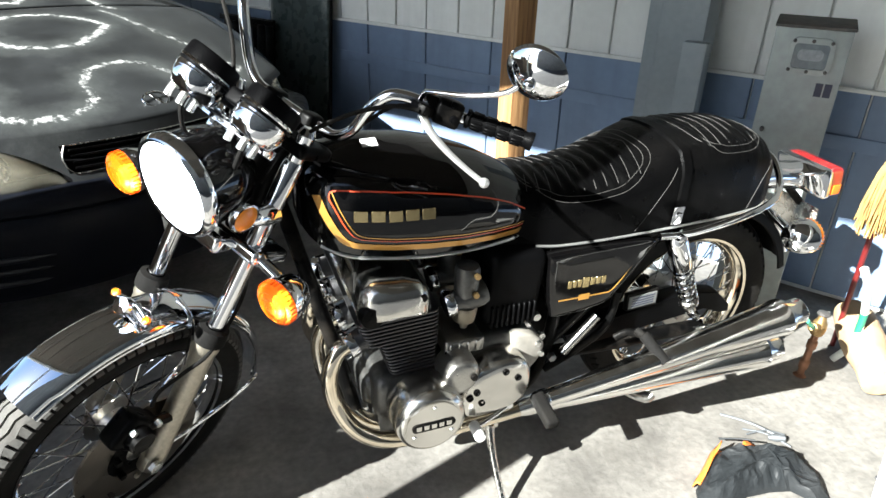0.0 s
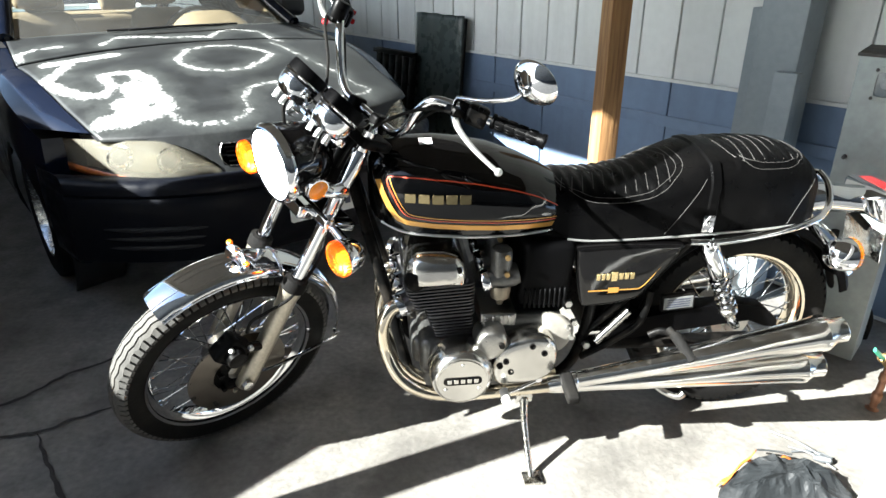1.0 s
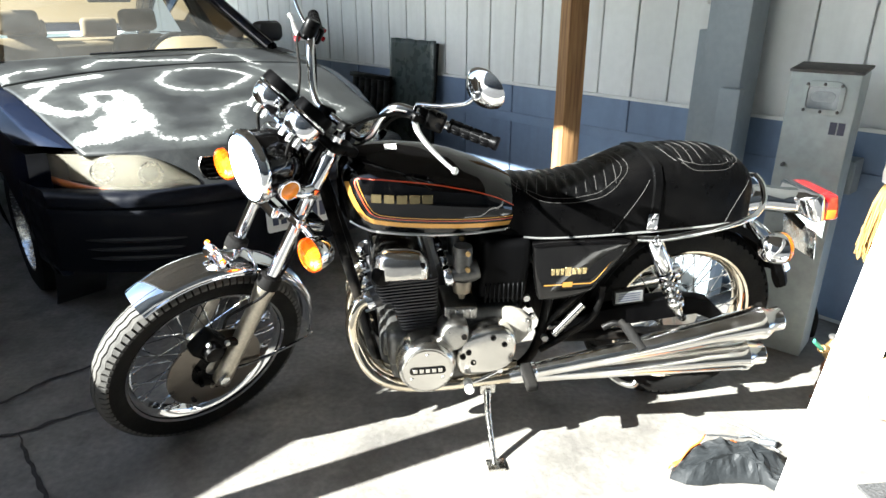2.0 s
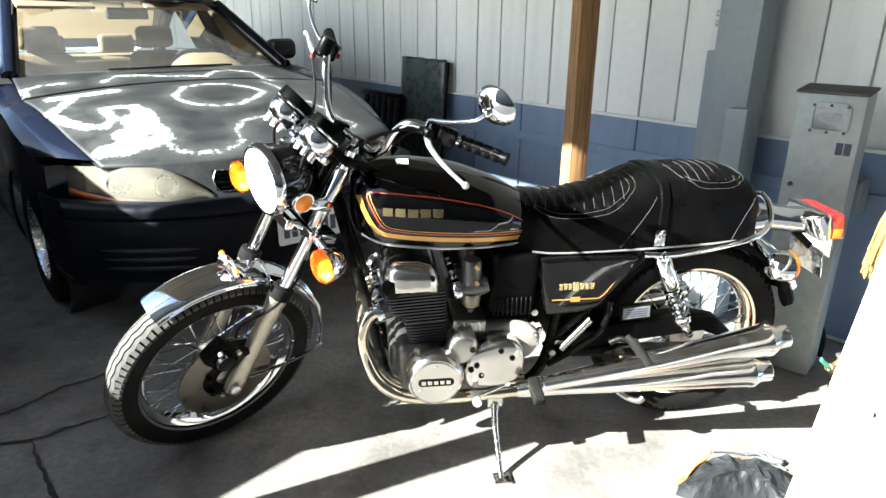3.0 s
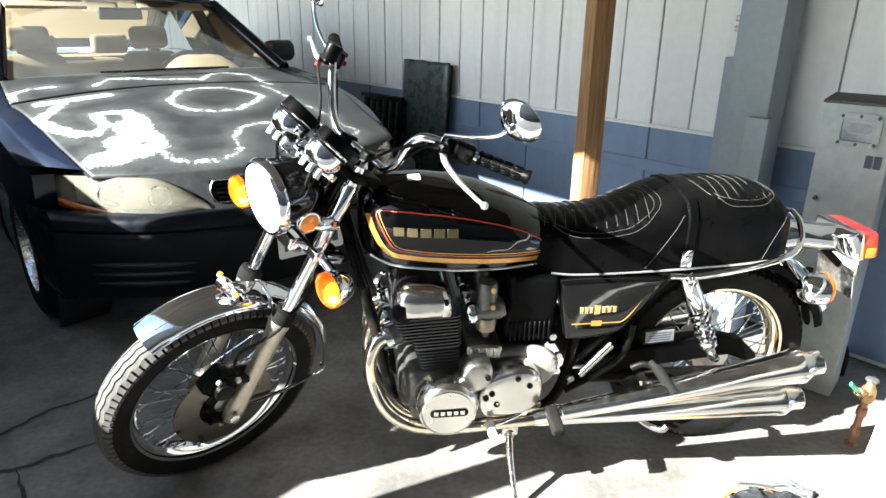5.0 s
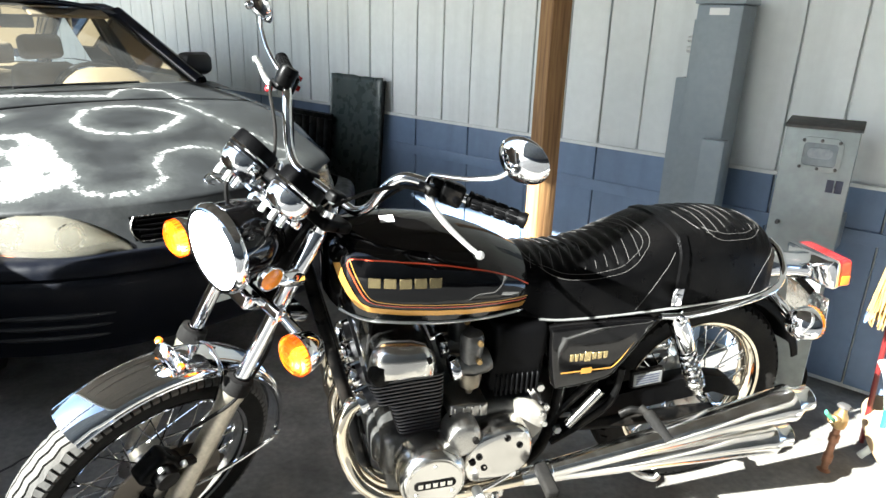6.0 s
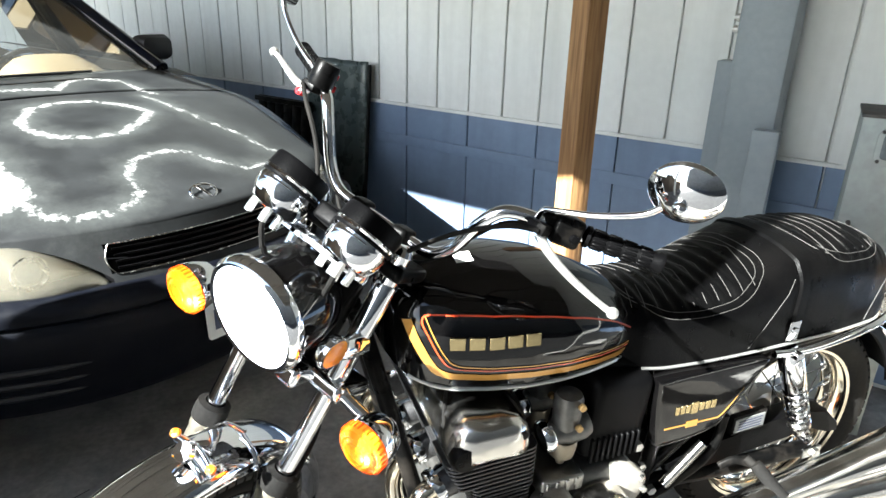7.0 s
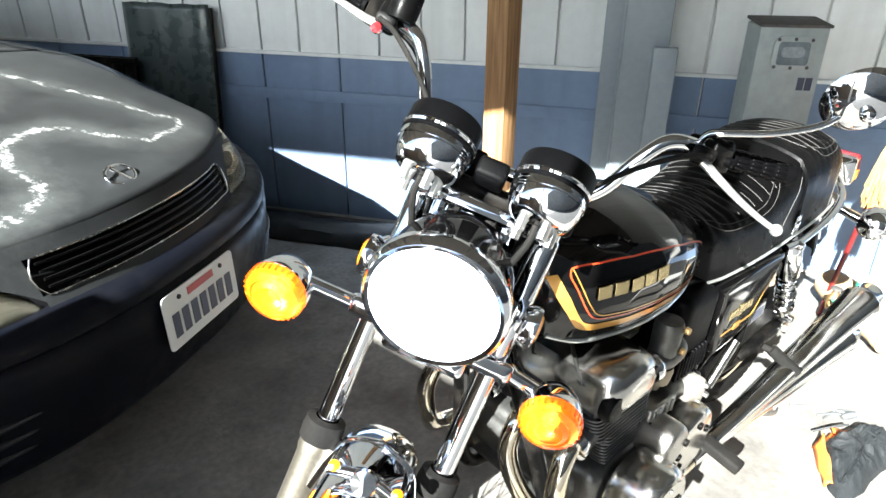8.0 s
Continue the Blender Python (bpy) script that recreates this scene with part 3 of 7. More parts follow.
def peeled_paint():
    """Sun-burnt bonnet paint: the clear coat has lifted off in patches with ragged white rims."""
    m = material("peeling_bonnet_paint", (0.05, 0.055, 0.06), 0.42, 0.0)
    nodes, links, shade = tools(m)
    shade.inputs["Specular IOR Level"].default_value = 0.22
    spot = nodes.new("ShaderNodeTexCoord").outputs["Object"]

    def val(op, a, b=0.0, c=None):
        t = nodes.new("ShaderNodeMath")
        t.operation = op
        for i, v in enumerate((a, b) if c is None else (a, b, c)):
            if isinstance(v, (int, float)):
                t.inputs[i].default_value = v
            else:
                links.new(v, t.inputs[i])
        return t.outputs[0]

    def cloud(size, detail, rough=0.5):
        t = nodes.new("ShaderNodeTexNoise")
        t.inputs["Scale"].default_value, t.inputs["Detail"].default_value, t.inputs["Roughness"].default_value = size, detail, rough
        links.new(spot, t.inputs["Vector"])
        return t.outputs["Fac"]

    field = nodes.new("ShaderNodeAttribute")
    field.attribute_name = "peel"
    ragged = val("ADD", val("MULTIPLY_ADD", cloud(20, 10, 0.75), 0.090, -0.044), val("MULTIPLY_ADD", cloud(80, 8, 0.7), 0.036, -0.018))
    edge = val("ADD", field.outputs["Fac"], ragged)
    rim = nodes.new("ShaderNodeMapRange")
    rim.inputs[1].default_value, rim.inputs[2].default_value, rim.inputs[3].default_value, rim.inputs[4].default_value = -0.010, 0.020, 1.0, 0.0
    rim.interpolation_type = "SMOOTHSTEP"
    links.new(edge, rim.inputs[0])
    halo = nodes.new("ShaderNodeMapRange")
    halo.inputs[1].default_value, halo.inputs[2].default_value, halo.inputs[3].default_value, halo.inputs[4].default_value = 0.0, 0.10, 1.0, 0.0
    links.new(val("ADD", edge, val("MULTIPLY_ADD", cloud(12, 6, 0.7), 0.12, -0.06)), halo.inputs[0])
    white = rim.outputs[0]
    mix1 = nodes.new("ShaderNodeMix")
    mix1.data_type = "RGBA"
    links.new(halo.outputs[0], mix1.inputs[0])
    mix1.inputs[6].default_value = (0.019, 0.0205, 0.0215, 1)
    mix1.inputs[7].default_value = (0.048, 0.052, 0.051, 1)
    film = nodes.new("ShaderNodeMix")
    film.data_type = "RGBA"
    film.blend_type = "MULTIPLY"
    film.inputs[0].default_value = 0.6
    links.new(mix1.outputs[2], film.inputs[6])
    tone = nodes.new("ShaderNodeValToRGB")
    tone.color_ramp.elements[0].color, tone.color_ramp.elements[1].color = (0.45, 0.45, 0.45, 1), (1.6, 1.6, 1.6, 1)
    tone.color_ramp.elements[0].position, tone.color_ramp.elements[1].position = 0.3, 0.7
    links.new(cloud(7, 8, 0.65), tone.inputs[0])
    links.new(tone.outputs[0], film.inputs[7])
    mix2 = nodes.new("ShaderNodeMix")
    mix2.data_type = "RGBA"
    links.new(white, mix2.inputs[0])
    links.new(film.outputs[2], mix2.inputs[6])
    mix2.inputs[7].default_value = (0.78, 0.79, 0.78, 1)
    links.new(mix2.outputs[2], shade.inputs["Base Color"])
    gloss = nodes.new("ShaderNodeMapRange")
    gloss.inputs[3].default_value, gloss.inputs[4].default_value = 0.42, 0.62
    links.new(white, gloss.inputs[0])
    links.new(gloss.outputs[0], shade.inputs["Roughness"])
    bump = nodes.new("ShaderNodeBump")
    bump.inputs["Distance"].default_value = 0.0015
    links.new(white, bump.inputs["Height"])
    links.new(bump.outputs[0], shade.inputs["Normal"])
    return m


PEELED = peeled_paint()


def nose_x(y, lead=0.0):
    return 0.150 + lead - 0.40 * (abs(y) / 0.88) ** 2.7


def bonnet_front(y):
    return 0.045 - 0.28 * (abs(y) / 0.72) ** 2.2


def bonnet_rear(y):
    return -1.13 + 0.09 * (abs(y) / 0.80) ** 2.0


def bonnet_point(u, v, lift=0.0):
    """u: 0 at the nose, 1 at the rear gap, 2 at the windscreen; v: -1 to 1 across."""
    half = 0.713 + 0.107 * min(u, 1.0) ** 0.8 - 0.04 * max(0.0, u - 1.0)
    y = v * half
    if u <= 1:
        x = bonnet_front(y) * (1 - u) + bonnet_rear(y) * u
        z = 0.785 + 0.21 * (1 - (1 - u) ** 1.7) - (0.012 * (1 - u / 0.05) ** 2 if u < 0.05 else 0)
    else:
        x = bonnet_rear(y) * (2 - u) + (-1.42 - 0.12 * v * v) * (u - 1)
        z = 0.995 + 0.055 * (u - 1)
    return Vector((x, y, z - 0.040 * abs(v) ** 2.2 * (0.35 + 0.65 * min(1.0, 3 * u) if u < 1 else 1.0 - 0.4 * (u - 1)) + lift))


# lines along which the clear coat has lifted, on the bonnet's plan, each with its half width
BONNET_PEEL = (
    (0.008, ((-0.77, -0.20), (-0.92, -0.11), (-0.97, 0.01), (-0.94, 0.14), (-0.83, 0.21), (-0.72, 0.25), (-0.61, 0.14), (-0.53, 0.02), (-0.53, -0.08), (-0.58, -0.18), (-0.70, -0.22), (-0.77, -0.20))),
    (0.002, ((-0.98, 0.37), (-0.82, 0.37), (-0.58, 0.39), (-0.40, 0.44), (-0.26, 0.45), (-0.22, 0.51), (-0.15, 0.41), (-0.13, 0.25), (-0.20, 0.18), (-0.32, 0.11), (-0.34, 0.02), (-0.30, -0.07), (-0.21, -0.14), (-0.12, -0.15), (-0.07, -0.20), (-0.06, -0.28))),
    (0.004, ((-0.06, -0.28), (-0.09, -0.38), (-0.15, -0.43), (-0.25, -0.45))),
    (0.042, ((-0.28, -0.44), (-0.26, -0.50), (-0.27, -0.59), (-0.31, -0.67))),
    (0.028, ((-0.66, -0.44), (-0.55, -0.41), (-0.42, -0.43), (-0.30, -0.43))),
    (0.046, ((-0.52, -0.49), (-0.39, -0.49), (-0.39, -0.57), (-0.31, -0.54))),
    (0.020, ((-0.66, -0.44), (-0.69, -0.50), (-0.69, -0.56), (-0.56, -0.55), (-0.51, -0.61), (-0.55, -0.68), (-0.67, -0.74), (-0.77, -0.76), (-0.81, -0.71), (-0.91, -0.64))),
    (0.034, ((-0.96, -0.71), (-0.96, -0.61), (-0.98, -0.44))),
)
COWL_PEEL = (
    (0.010, ((-1.10, -0.79), (-1.22, -0.79), (-1.27, -0.70), (-1.26, -0.59))),
    (0.007, ((-1.21, -0.42), (-1.31, -0.33), (-1.29, -0.22), (-1.24, -0.08), (-1.22, 0.06), (-1.20, 0.12), (-1.30, 0.22), (-1.33, 0.31), (-1.27, 0.43), (-1.16, 0.44), (-1.00, 0.44))),
)


def peel_distance(x, y):
    """How far a spot of the bonnet lies outside the lifted lines."""
    least = 9.0
    for wide, line in BONNET_PEEL + COWL_PEEL:
        for (ax, ay), (bx, by) in zip(line, line[1:]):
            dx, dy = bx - ax, by - ay
            k = min(1.0, max(0.0, ((x - ax) * dx + (y - ay) * dy) / (dx * dx + dy * dy)))
            least = min(least, math.hypot(x - ax - k * dx, y - ay - k * dy) - wide + 0.008)
    return least


def mark_peel(ob):
    layer = ob.data.attributes.new("peel", "FLOAT", "POINT")
    layer.data.foreach_set("value", [peel_distance(v.co.x, v.co.y) for v in ob.data.vertices])
    return ob


def shoulder(x):
    return float(np.interp(x, [-4.4, -3.2, -1.2, -0.9, -0.7, -0.49], [0.93, 0.97, 0.945, 0.895, 0.838, 0.748]))


def flank(x):
    return 0.922 - 0.145 * max(0.0, (x + 0.85) / 0.55) ** 2.2


def lamp_x(t):
    return 0.035 - 0.06 * t - 0.46 * t ** 3.2


def build_car():
    car = thing("car", CAR, "old dark navy saloon car with peeling bonnet paint", "car")
    # bonnet
    bm = bm_new()
    grid(bm, [[bonnet_point(u, v, 0.004) for v in np.linspace(-1, 1, 91)] for u in np.linspace(0, 0.985, 56)])
    thick(mark_peel(part("bonnet", bm, PEELED, car, "dull dark bonnet with ragged white-edged peeling patches")), 0.012)
    bm = bm_new()
    grid(bm, [[bonnet_point(u, v, 0.004) for v in np.linspace(-1, 1, 91)] for u in np.linspace(1.045, 2.0, 20)])
    thick(mark_peel(part("cowl_panel", bm, PEELED, car, "peeling panel below the windscreen")), 0.012)
    bm = bm_new()
    grid(bm, [[bonnet_point(u, v, -0.012) for v in np.linspace(-1, 1, 21)] for u in np.linspace(0.02, 1.96, 24)])
    part("bonnet_gap", bm, CAR_TRIM, car)
    for side in (-1, 1):
        # wing top and flank, with the wheel arch
        bm = bm_new()
        xs = np.linspace(0.0, 2.0, 50)
        rows = []
        for u in xs:
            p = bonnet_point(max(u, 0.06), side * 1.0, 0.0)
            x = p.x - 0.29 * max(0, 1 - u) ** 1.4
            s = shoulder(x)
            row = []
            for k in range(9):
                t = k / 8
                y = abs(p.y) + 0.006 + (max(flank(x), abs(p.y) + 0.02) - abs(p.y) - 0.006) * t ** 0.9
                z = p.z - (p.z - s) * t ** 2.3
                row.append((p.x + (x - p.x) * t, side * y, z))
            rows.append(row)
        grid(bm, rows)
        cols = []
        for x in np.linspace(-4.62, -0.485, 126):
            low = 0.20
            for wx in (-0.925, -3.545):
                if abs(x - wx) < 0.345:
                    low = max(low, 0.31 + math.sqrt(0.345 ** 2 - (x - wx) ** 2))
            s = shoulder(x)
            col = []
            for k in range(9):
                t = k / 8
                z = low + (s - low) * t
                bulge = flank(x) + 0.012 * math.sin(math.pi * min(1, max(0, (z - 0.25) / 0.6))) - 0.03 * max(0, 0.3 - z) / 0.1
                col.append((x, side * bulge, z))
            cols.append(col)
        cols.append([(-0.466, side * 0.797, z) for x, y, z in cols[-1]])
        grid(bm, cols)
        part("side_panel", bm, CAR_PAINT, car, "glossy navy wing and doors")
        bm = bm_new()
        tube(bm, [(-0.925 + 0.347 * math.cos(a), side * (flank(-0.925 + 0.347 * math.cos(a)) + 0.004), 0.31 + 0.347 * math.sin(a)) for a in np.linspace(0.15, math.pi - 0.15, 15)], 0.008, 8, 2)
        part("arch_lip", bm, CAR_TRIM, car)
        bm = bm_new()
        lathe(bm, [(0.05, -0.10), (0.40, -0.10), (0.42, 0.10), (0.42, 0.12)], 36, pose(-0.925, side * 0.74, 0.33, 90))
        part("wheel_housing", bm, CAR_TRIM, car)
        for wx in (-0.925, -3.545):
            wheel = new("car_wheel")
            wheel.parent, wheel.matrix_basis = car, pose(wx, side * 0.800, 0.312, 90 if side < 0 else -90)
            bm = bm_new()
            lathe(bm, [(0.20, -0.09), (0.27, -0.098), (0.305, -0.085), (0.312, -0.06), (0.312, 0.06), (0.305, 0.085), (0.27, 0.098), (0.20, 0.09)], 48)
            part("tyre", bm, TYRE, wheel, "black car tyre")
            bm = bm_new()
            lathe(bm, [(0.205, 0.092), (0.198, 0.09), (0.185, 0.05), (0.18, -0.05), (0.2, -0.09)], 40)
            lathe(bm, [(0.0, 0.062), (0.045, 0.06), (0.06, 0.045), (0.06, 0.03)], 24)
            for i in range(7):
                a = 2 * math.pi * i / 7
                box(bm, (0.145, 0.055, 0.02), pose(0.115 * math.cos(a), 0.115 * math.sin(a), 0.05, 0, 6, math.degrees(a)), 0.006)
            part("alloy_rim", bm, DULL_CHROME, wheel, "dull alloy wheel")
            # black disc that stands for the shade behind the spokes
            bm = bm_new()
            lathe(bm, [(0.0, 0.0), (0.18, 0.0)], 24)
            part("brake_shadow_plate", bm, CAR_TRIM, wheel)
        # headlamp
        bm = bm_new()
        rows, inner = [], []
        for k in range(19):
            t = k / 18
            y = 0.345 + 0.455 * t
            x = lamp_x(t)
            top = 0.646 + 0.122 * math.sin(min(1, t * 2.0) * math.pi / 2) ** 0.85 - 0.030 * max(0.0, t - 0.75) / 0.25
            low = 0.632 - 0.020 * min(1, t * 1.6)
            row = []
            for j in range(7):
                q = j / 6
                row.append((x - 0.10 * (q ** 2) * (0.3 + 0.7 * (1 - t)) + 0.012 * math.sin(math.pi * q), side * y, low + (top - low) * q))
            rows.append(row)
        grid(bm, rows)
        lamp = thick(part("headlamp", bm, HAZY_LENS, car, "hazy yellowed headlamp"), 0.004)
        bm = bm_new()
        grid(bm, [[(p[0] - 0.125, p[1] * 0.975, 0.690 + (p[2] - 0.690) * 0.85) for p in row] for row in rows[:-2]])
        part("lamp_back", bm, LAMP_SILVER, lamp)
        for y, deep in ((0.52, 0.062), (0.655, 0.092)):
            bm = bm_new()
            x = lamp_x((y - 0.345) / 0.455)
            lathe(bm, [(0.022, -0.02), (0.045, 0.0), (0.050, 0.012), (0.047, 0.014), (0.040, 0.004), (0.0, -0.004)], 24, pose(x - deep, side * y, 0.692, 0, 90, 0))
            part("lamp_bowl", bm, DULL_CHROME, lamp)
            bm = bm_new()
            lathe(bm, [(0.0, 0.010), (0.022, 0.006), (0.034, -0.004)], 20, pose(x - deep + 0.004, side * y, 0.692, 0, 90, 0))
            part("projector", bm, CAR_TRIM, lamp, "dark projector lens")
        bm = bm_new()
        rows = []
        for k in range(13):
            t = 0.45 + 0.545 * k / 12
            y = 0.345 + 0.455 * t
            x = lamp_x(t) + 0.004
            rows.append([(x + 0.004 + 0.003 * (1 - j), side * (y + 0.002), 0.615 + (0.012 + 0.022 * k / 12) * j) for j in range(2)])
        grid(bm, rows)
        thick(part("amber_strip", bm, MARKER, lamp, "orange side marker strip"), 0.003)
        # mirror
        bm = bm_new()
        sections = [[(-1.76 + 0.05 * k + dx, side * ((0.870 if side > 0 else 0.960) + p[0] * s), 1.125 + p[1] * s) for p in rounded(0.20, 0.135, 0.04, 4)] for k, s, dx in ((0, 0.92, 0), (1, 1.0, 0), (2, 0.8, 0), (2.4, 0.4, 0))]
        loft(bm, sections)
        tube(bm, [(-1.72, side * (0.83 if side > 0 else 0.92), 1.08), (-1.70, side * 0.77, 1.02)], 0.03, 10, smooth=False)
        part("door_mirror", bm, CAR_TRIM, car, "dark door mirror")
    # grille, badge, bumper, plate
    bm = bm_new()
    rows = []
    for y in np.linspace(-0.36, 0.36, 25):
        x = bonnet_front(y)
        rows.append([(x + 0.014, y, 0.742), (x - 0.006, y, 0.738), (x - 0.03, y, 0.70), (x + 0.055, y, 0.632)])
    grid(bm, rows)
    nose = bm_new()
    def nose_at(y, z):
        return (bonnet_front(y) + 0.004 + 0.056 * (0.777 - z) / 0.139, y, z)
    def lamp_top(y):
        t = max(0.0, (abs(y) - 0.345) / 0.455)
        return 0.646 + 0.122 * math.sin(min(1.0, t * 2.0) * math.pi / 2) ** 0.85
    for side in (-1, 1):
        grid(nose, [[nose_at(side * y, 0.777 - (0.777 - min(0.776, lamp_top(y) - 0.004)) * k / 8) for k in range(9)] for y in np.linspace(0.352, 0.575, 16)])
    grid(nose, [[nose_at(y, 0.777 - 0.016 * k) for k in range(3)] for y in np.linspace(-0.352, 0.352, 25)])
    grid(nose, [[nose_at(y, 0.664 - 0.014 * k) for k in range(3)] for y in np.linspace(-0.352, 0.352, 25)])
    mark_peel(part("nose_panel", nose, PEELED, car, "dull dark nose round the grille"))
    grille = part("grille", bm, GRILLE_BLACK, car, "dark slatted grille in a thin bright frame")
    for i in range(4):
        bm = bm_new()
        z = 0.726 - 0.0165 * i
        tube(bm, [(bonnet_front(y) + 0.016 + 0.008 * i, y, z) for y in np.linspace(-0.33, 0.33, 15)], 0.006, 6, 2, flat=0.5)
        part("slat", bm, GRILLE_BLACK, grille)
    bm = bm_new()
    loop = [(bonnet_front(y) + 0.021, y, 0.744) for y in np.linspace(-0.34, 0.34, 13)] + [(bonnet_front(0.355) + 0.037, 0.358, 0.706)] + [(bonnet_front(y) + 0.052, y, 0.664) for y in np.linspace(0.34, -0.34, 13)] + [(bonnet_front(0.355) + 0.037, -0.358, 0.706)]
    tube(bm, loop + loop[:1], 0.0020, 6, 2)
    part("grille_frame", bm, DULL_CHROME, grille)
    bm = bm_new()
    ring = []
    for k in range(33):
        a = 2 * math.pi * k / 32
        ring.append((0, 0.044 * math.cos(a), 0.031 * math.sin(a)))
    tube(bm, ring, 0.0042, 8, smooth=False)
    box(bm, (0.004, 0.009, 0.056), pose(0, 0.004, 0.0, 24, 0, 0), 0.001)
    p = bonnet_point(0.060, 0, 0.010)
    part("nose_badge", bm, CHROME, car, "small oval chrome badge", m=Matrix.Translation(p) @ pose(0, 0, 0, 0, -52, 0))
    bm = bm_new()
    profile = [(-0.13, 0.636), (-0.060, 0.640), (-0.025, 0.634), (-0.006, 0.618), (0.0, 0.600), (0.000, 0.586), (-0.010, 0.578), (-0.014, 0.572), (-0.006, 0.562), (0.0, 0.545), (-0.002, 0.50), (-0.008, 0.44), (-0.020, 0.37), (-0.034, 0.32), (-0.050, 0.298), (-0.12, 0.285)]
    rows = []
    for t in np.linspace(-1, 1, 61):
        y = 0.872 * math.sin(t * math.pi / 2)
        x = nose_x(y)
        rows.append([(x + dx, y, z) for dx, z in profile])
    for side in (-1, 1):
        edge = [(-0.535, side * (0.905 - 0.05 * max(0.0, 0.5 - z)), z) for dx, z in profile]
        rows.insert(0, edge) if side < 0 else rows.append(edge)
    grid(bm, rows)
    bumper = part("front_bumper", bm, BUMPER, car, "scuffed navy front bumper")
    for side in (-1, 1):
        for i in range(3):
            bm = bm_new()
            z = 0.448 - 0.040 * i
            tube(bm, [(nose_x(y) - 0.010 - 0.02 * i * 0.4, side * y, z + 0.004 * (y - 0.6)) for y in np.linspace(0.46, 0.78, 9)], [0.004, 0.014, 0.016, 0.014, 0.004], 8, 2, flat=0.7)
            part("air_slot", bm, CAR_TRIM, bumper)
    bm = bm_new()
    slab(bm, rounded(0.305, 0.152, 0.012, 3), 0.004)
    plate = part("number_plate", bm, PLATE_WHITE, car, "white number plate with dark bars", m=pose(0.157, -0.004, 0.488, 90, 0, 90) @ pose(0, 0, 0, -2, 0, 0))
    for i in range(7):
        bm = bm_new()
        box(bm, (0.026, 0.066, 0.002), pose(-0.114 + 0.038 * i, -0.014, 0.005))
        part("plate_bar", bm, PLATE_INK, plate)
    bm = bm_new()
    box(bm, (0.11, 0.020, 0.002), pose(0, 0.052, 0.005))
    part("plate_heading", bm, PLATE_RED, plate)
    for x in (-0.09, 0.09):
        bm = bm_new()
        lathe(bm, [(0.0, 0.009), (0.006, 0.008), (0.007, 0.003)], 10, pose(x, 0.055, 0))
        part("plate_screw", bm, CAR_TRIM, plate)
    # glasshouse
    front_parts = set(car.children)
    def screen(t, v):
        half = 0.785 - 0.15 * t
        y = v * half
        x0 = -0.975 - 0.22 * v * v
        x1 = -1.80 - 0.06 * v * v
        return Vector((x0 + (x1 - x0) * t, y, 0.976 - 0.02 * v * v + (0.400 - 0.03 * v * v) * t))
    bm = bm_new()
    grid(bm, [[screen(t, v) for v in np.linspace(-0.97, 0.97, 21)] for t in np.linspace(0.0, 1.0, 9)])
    glass = part("windscreen", bm, CAR_GLASS, car, "slightly dusty windscreen")
    glass.visible_shadow = False
    bm = bm_new()
    grid(bm, [[Vector((x, v * (0.640 - 0.02 * max(0, x + 2.0)), 1.378 + 0.030 * (1 - v * v) - 0.012 * ((x + 2.2) / 0.5) ** 2 - 0.05 * abs(v) ** 4)) for v in np.linspace(-1, 1, 17)] for x in np.linspace(-1.79, -2.85, 14)])
    thick(part("roof", bm, CAR_PAINT, car, "navy roof with worn clear coat"), 0.03)
    bm = bm_new()
    grid(bm, [[Vector((-2.85 - 0.75 * t, v * (0.62 + 0.09 * t), 1.372 - 0.40 * t + 0.02 * (1 - v * v))) for v in np.linspace(-1, 1, 11)] for t in np.linspace(0, 1, 6)])
    part("rear_window", bm, CAR_GLASS, car).visible_shadow = False
    for side in (-1, 1):
        for name, line, r in (("front_pillar", [screen(-0.02, side), screen(0.33, side), screen(0.66, side), screen(1.0, side)], 0.046), ("roof_rail", [screen(1.0, side), (-2.2, side * 0.655, 1.362), (-2.85, side * 0.630, 1.338)], 0.030),
                              ("middle_pillar", [(-2.28, side * 0.650, 1.355), (-2.24, side * 0.83, 0.90)], 0.034), ("rear_pillar", [(-2.85, side * 0.630, 1.335), (-3.2, side * 0.67, 1.15), (-3.6, side * 0.74, 0.93)], 0.055)):
            bm = bm_new()
            tube(bm, line, r, 10, 4)
            part(name, bm, CAR_PAINT, car)
        bm = bm_new()
        tube(bm, [screen(-0.02, side * 0.985) + Vector((0.01, 0, 0.012)), screen(0.5, side * 0.985) + Vector((0.01, 0, 0.018)), screen(1.0, side * 0.985) + Vector((0.01, 0, 0.018))], 0.012, 8, 4)
        part("screen_seal", bm, CAR_TRIM, car)
        bm = bm_new()
        grid(bm, [[Vector((x, side * (0.87 - 0.215 * t * full), 0.895 + 0.45 * t * full)) for t in np.linspace(0, 1, 5)] for x in np.linspace(-1.26, -2.85, 18) for full in (min(1.0, (0.035 - 0.556 * (x + 1.195)) / 0.45),)])
        part("side_window", bm, CAR_GLASS, car).visible_shadow = False
        bm = bm_new()
        grid(bm, [[Vector((x, side * y, shoulder(x) + (0.0 if y > 0.90 else 0.012))) for y in (0.915, 0.85, 0.80)] for x in np.linspace(-1.05, -3.6, 14)])
        part("window_ledge", bm, CAR_TRIM, car)
        bm = bm_new()
        box(bm, (2.5, 0.03, 0.6), pose(-2.35, side * 0.80, 0.60))
        part("door_card", bm, TAN_PLASTIC, car)
        bm = bm_new()
        tube(bm, [(-0.99, side * 0.25, 0.985), (-0.985, side * 0.0, 0.990), (-1.02, -side * 0.35, 0.985)], 0.006, 6)
        part("wiper", bm, CAR_TRIM, car)
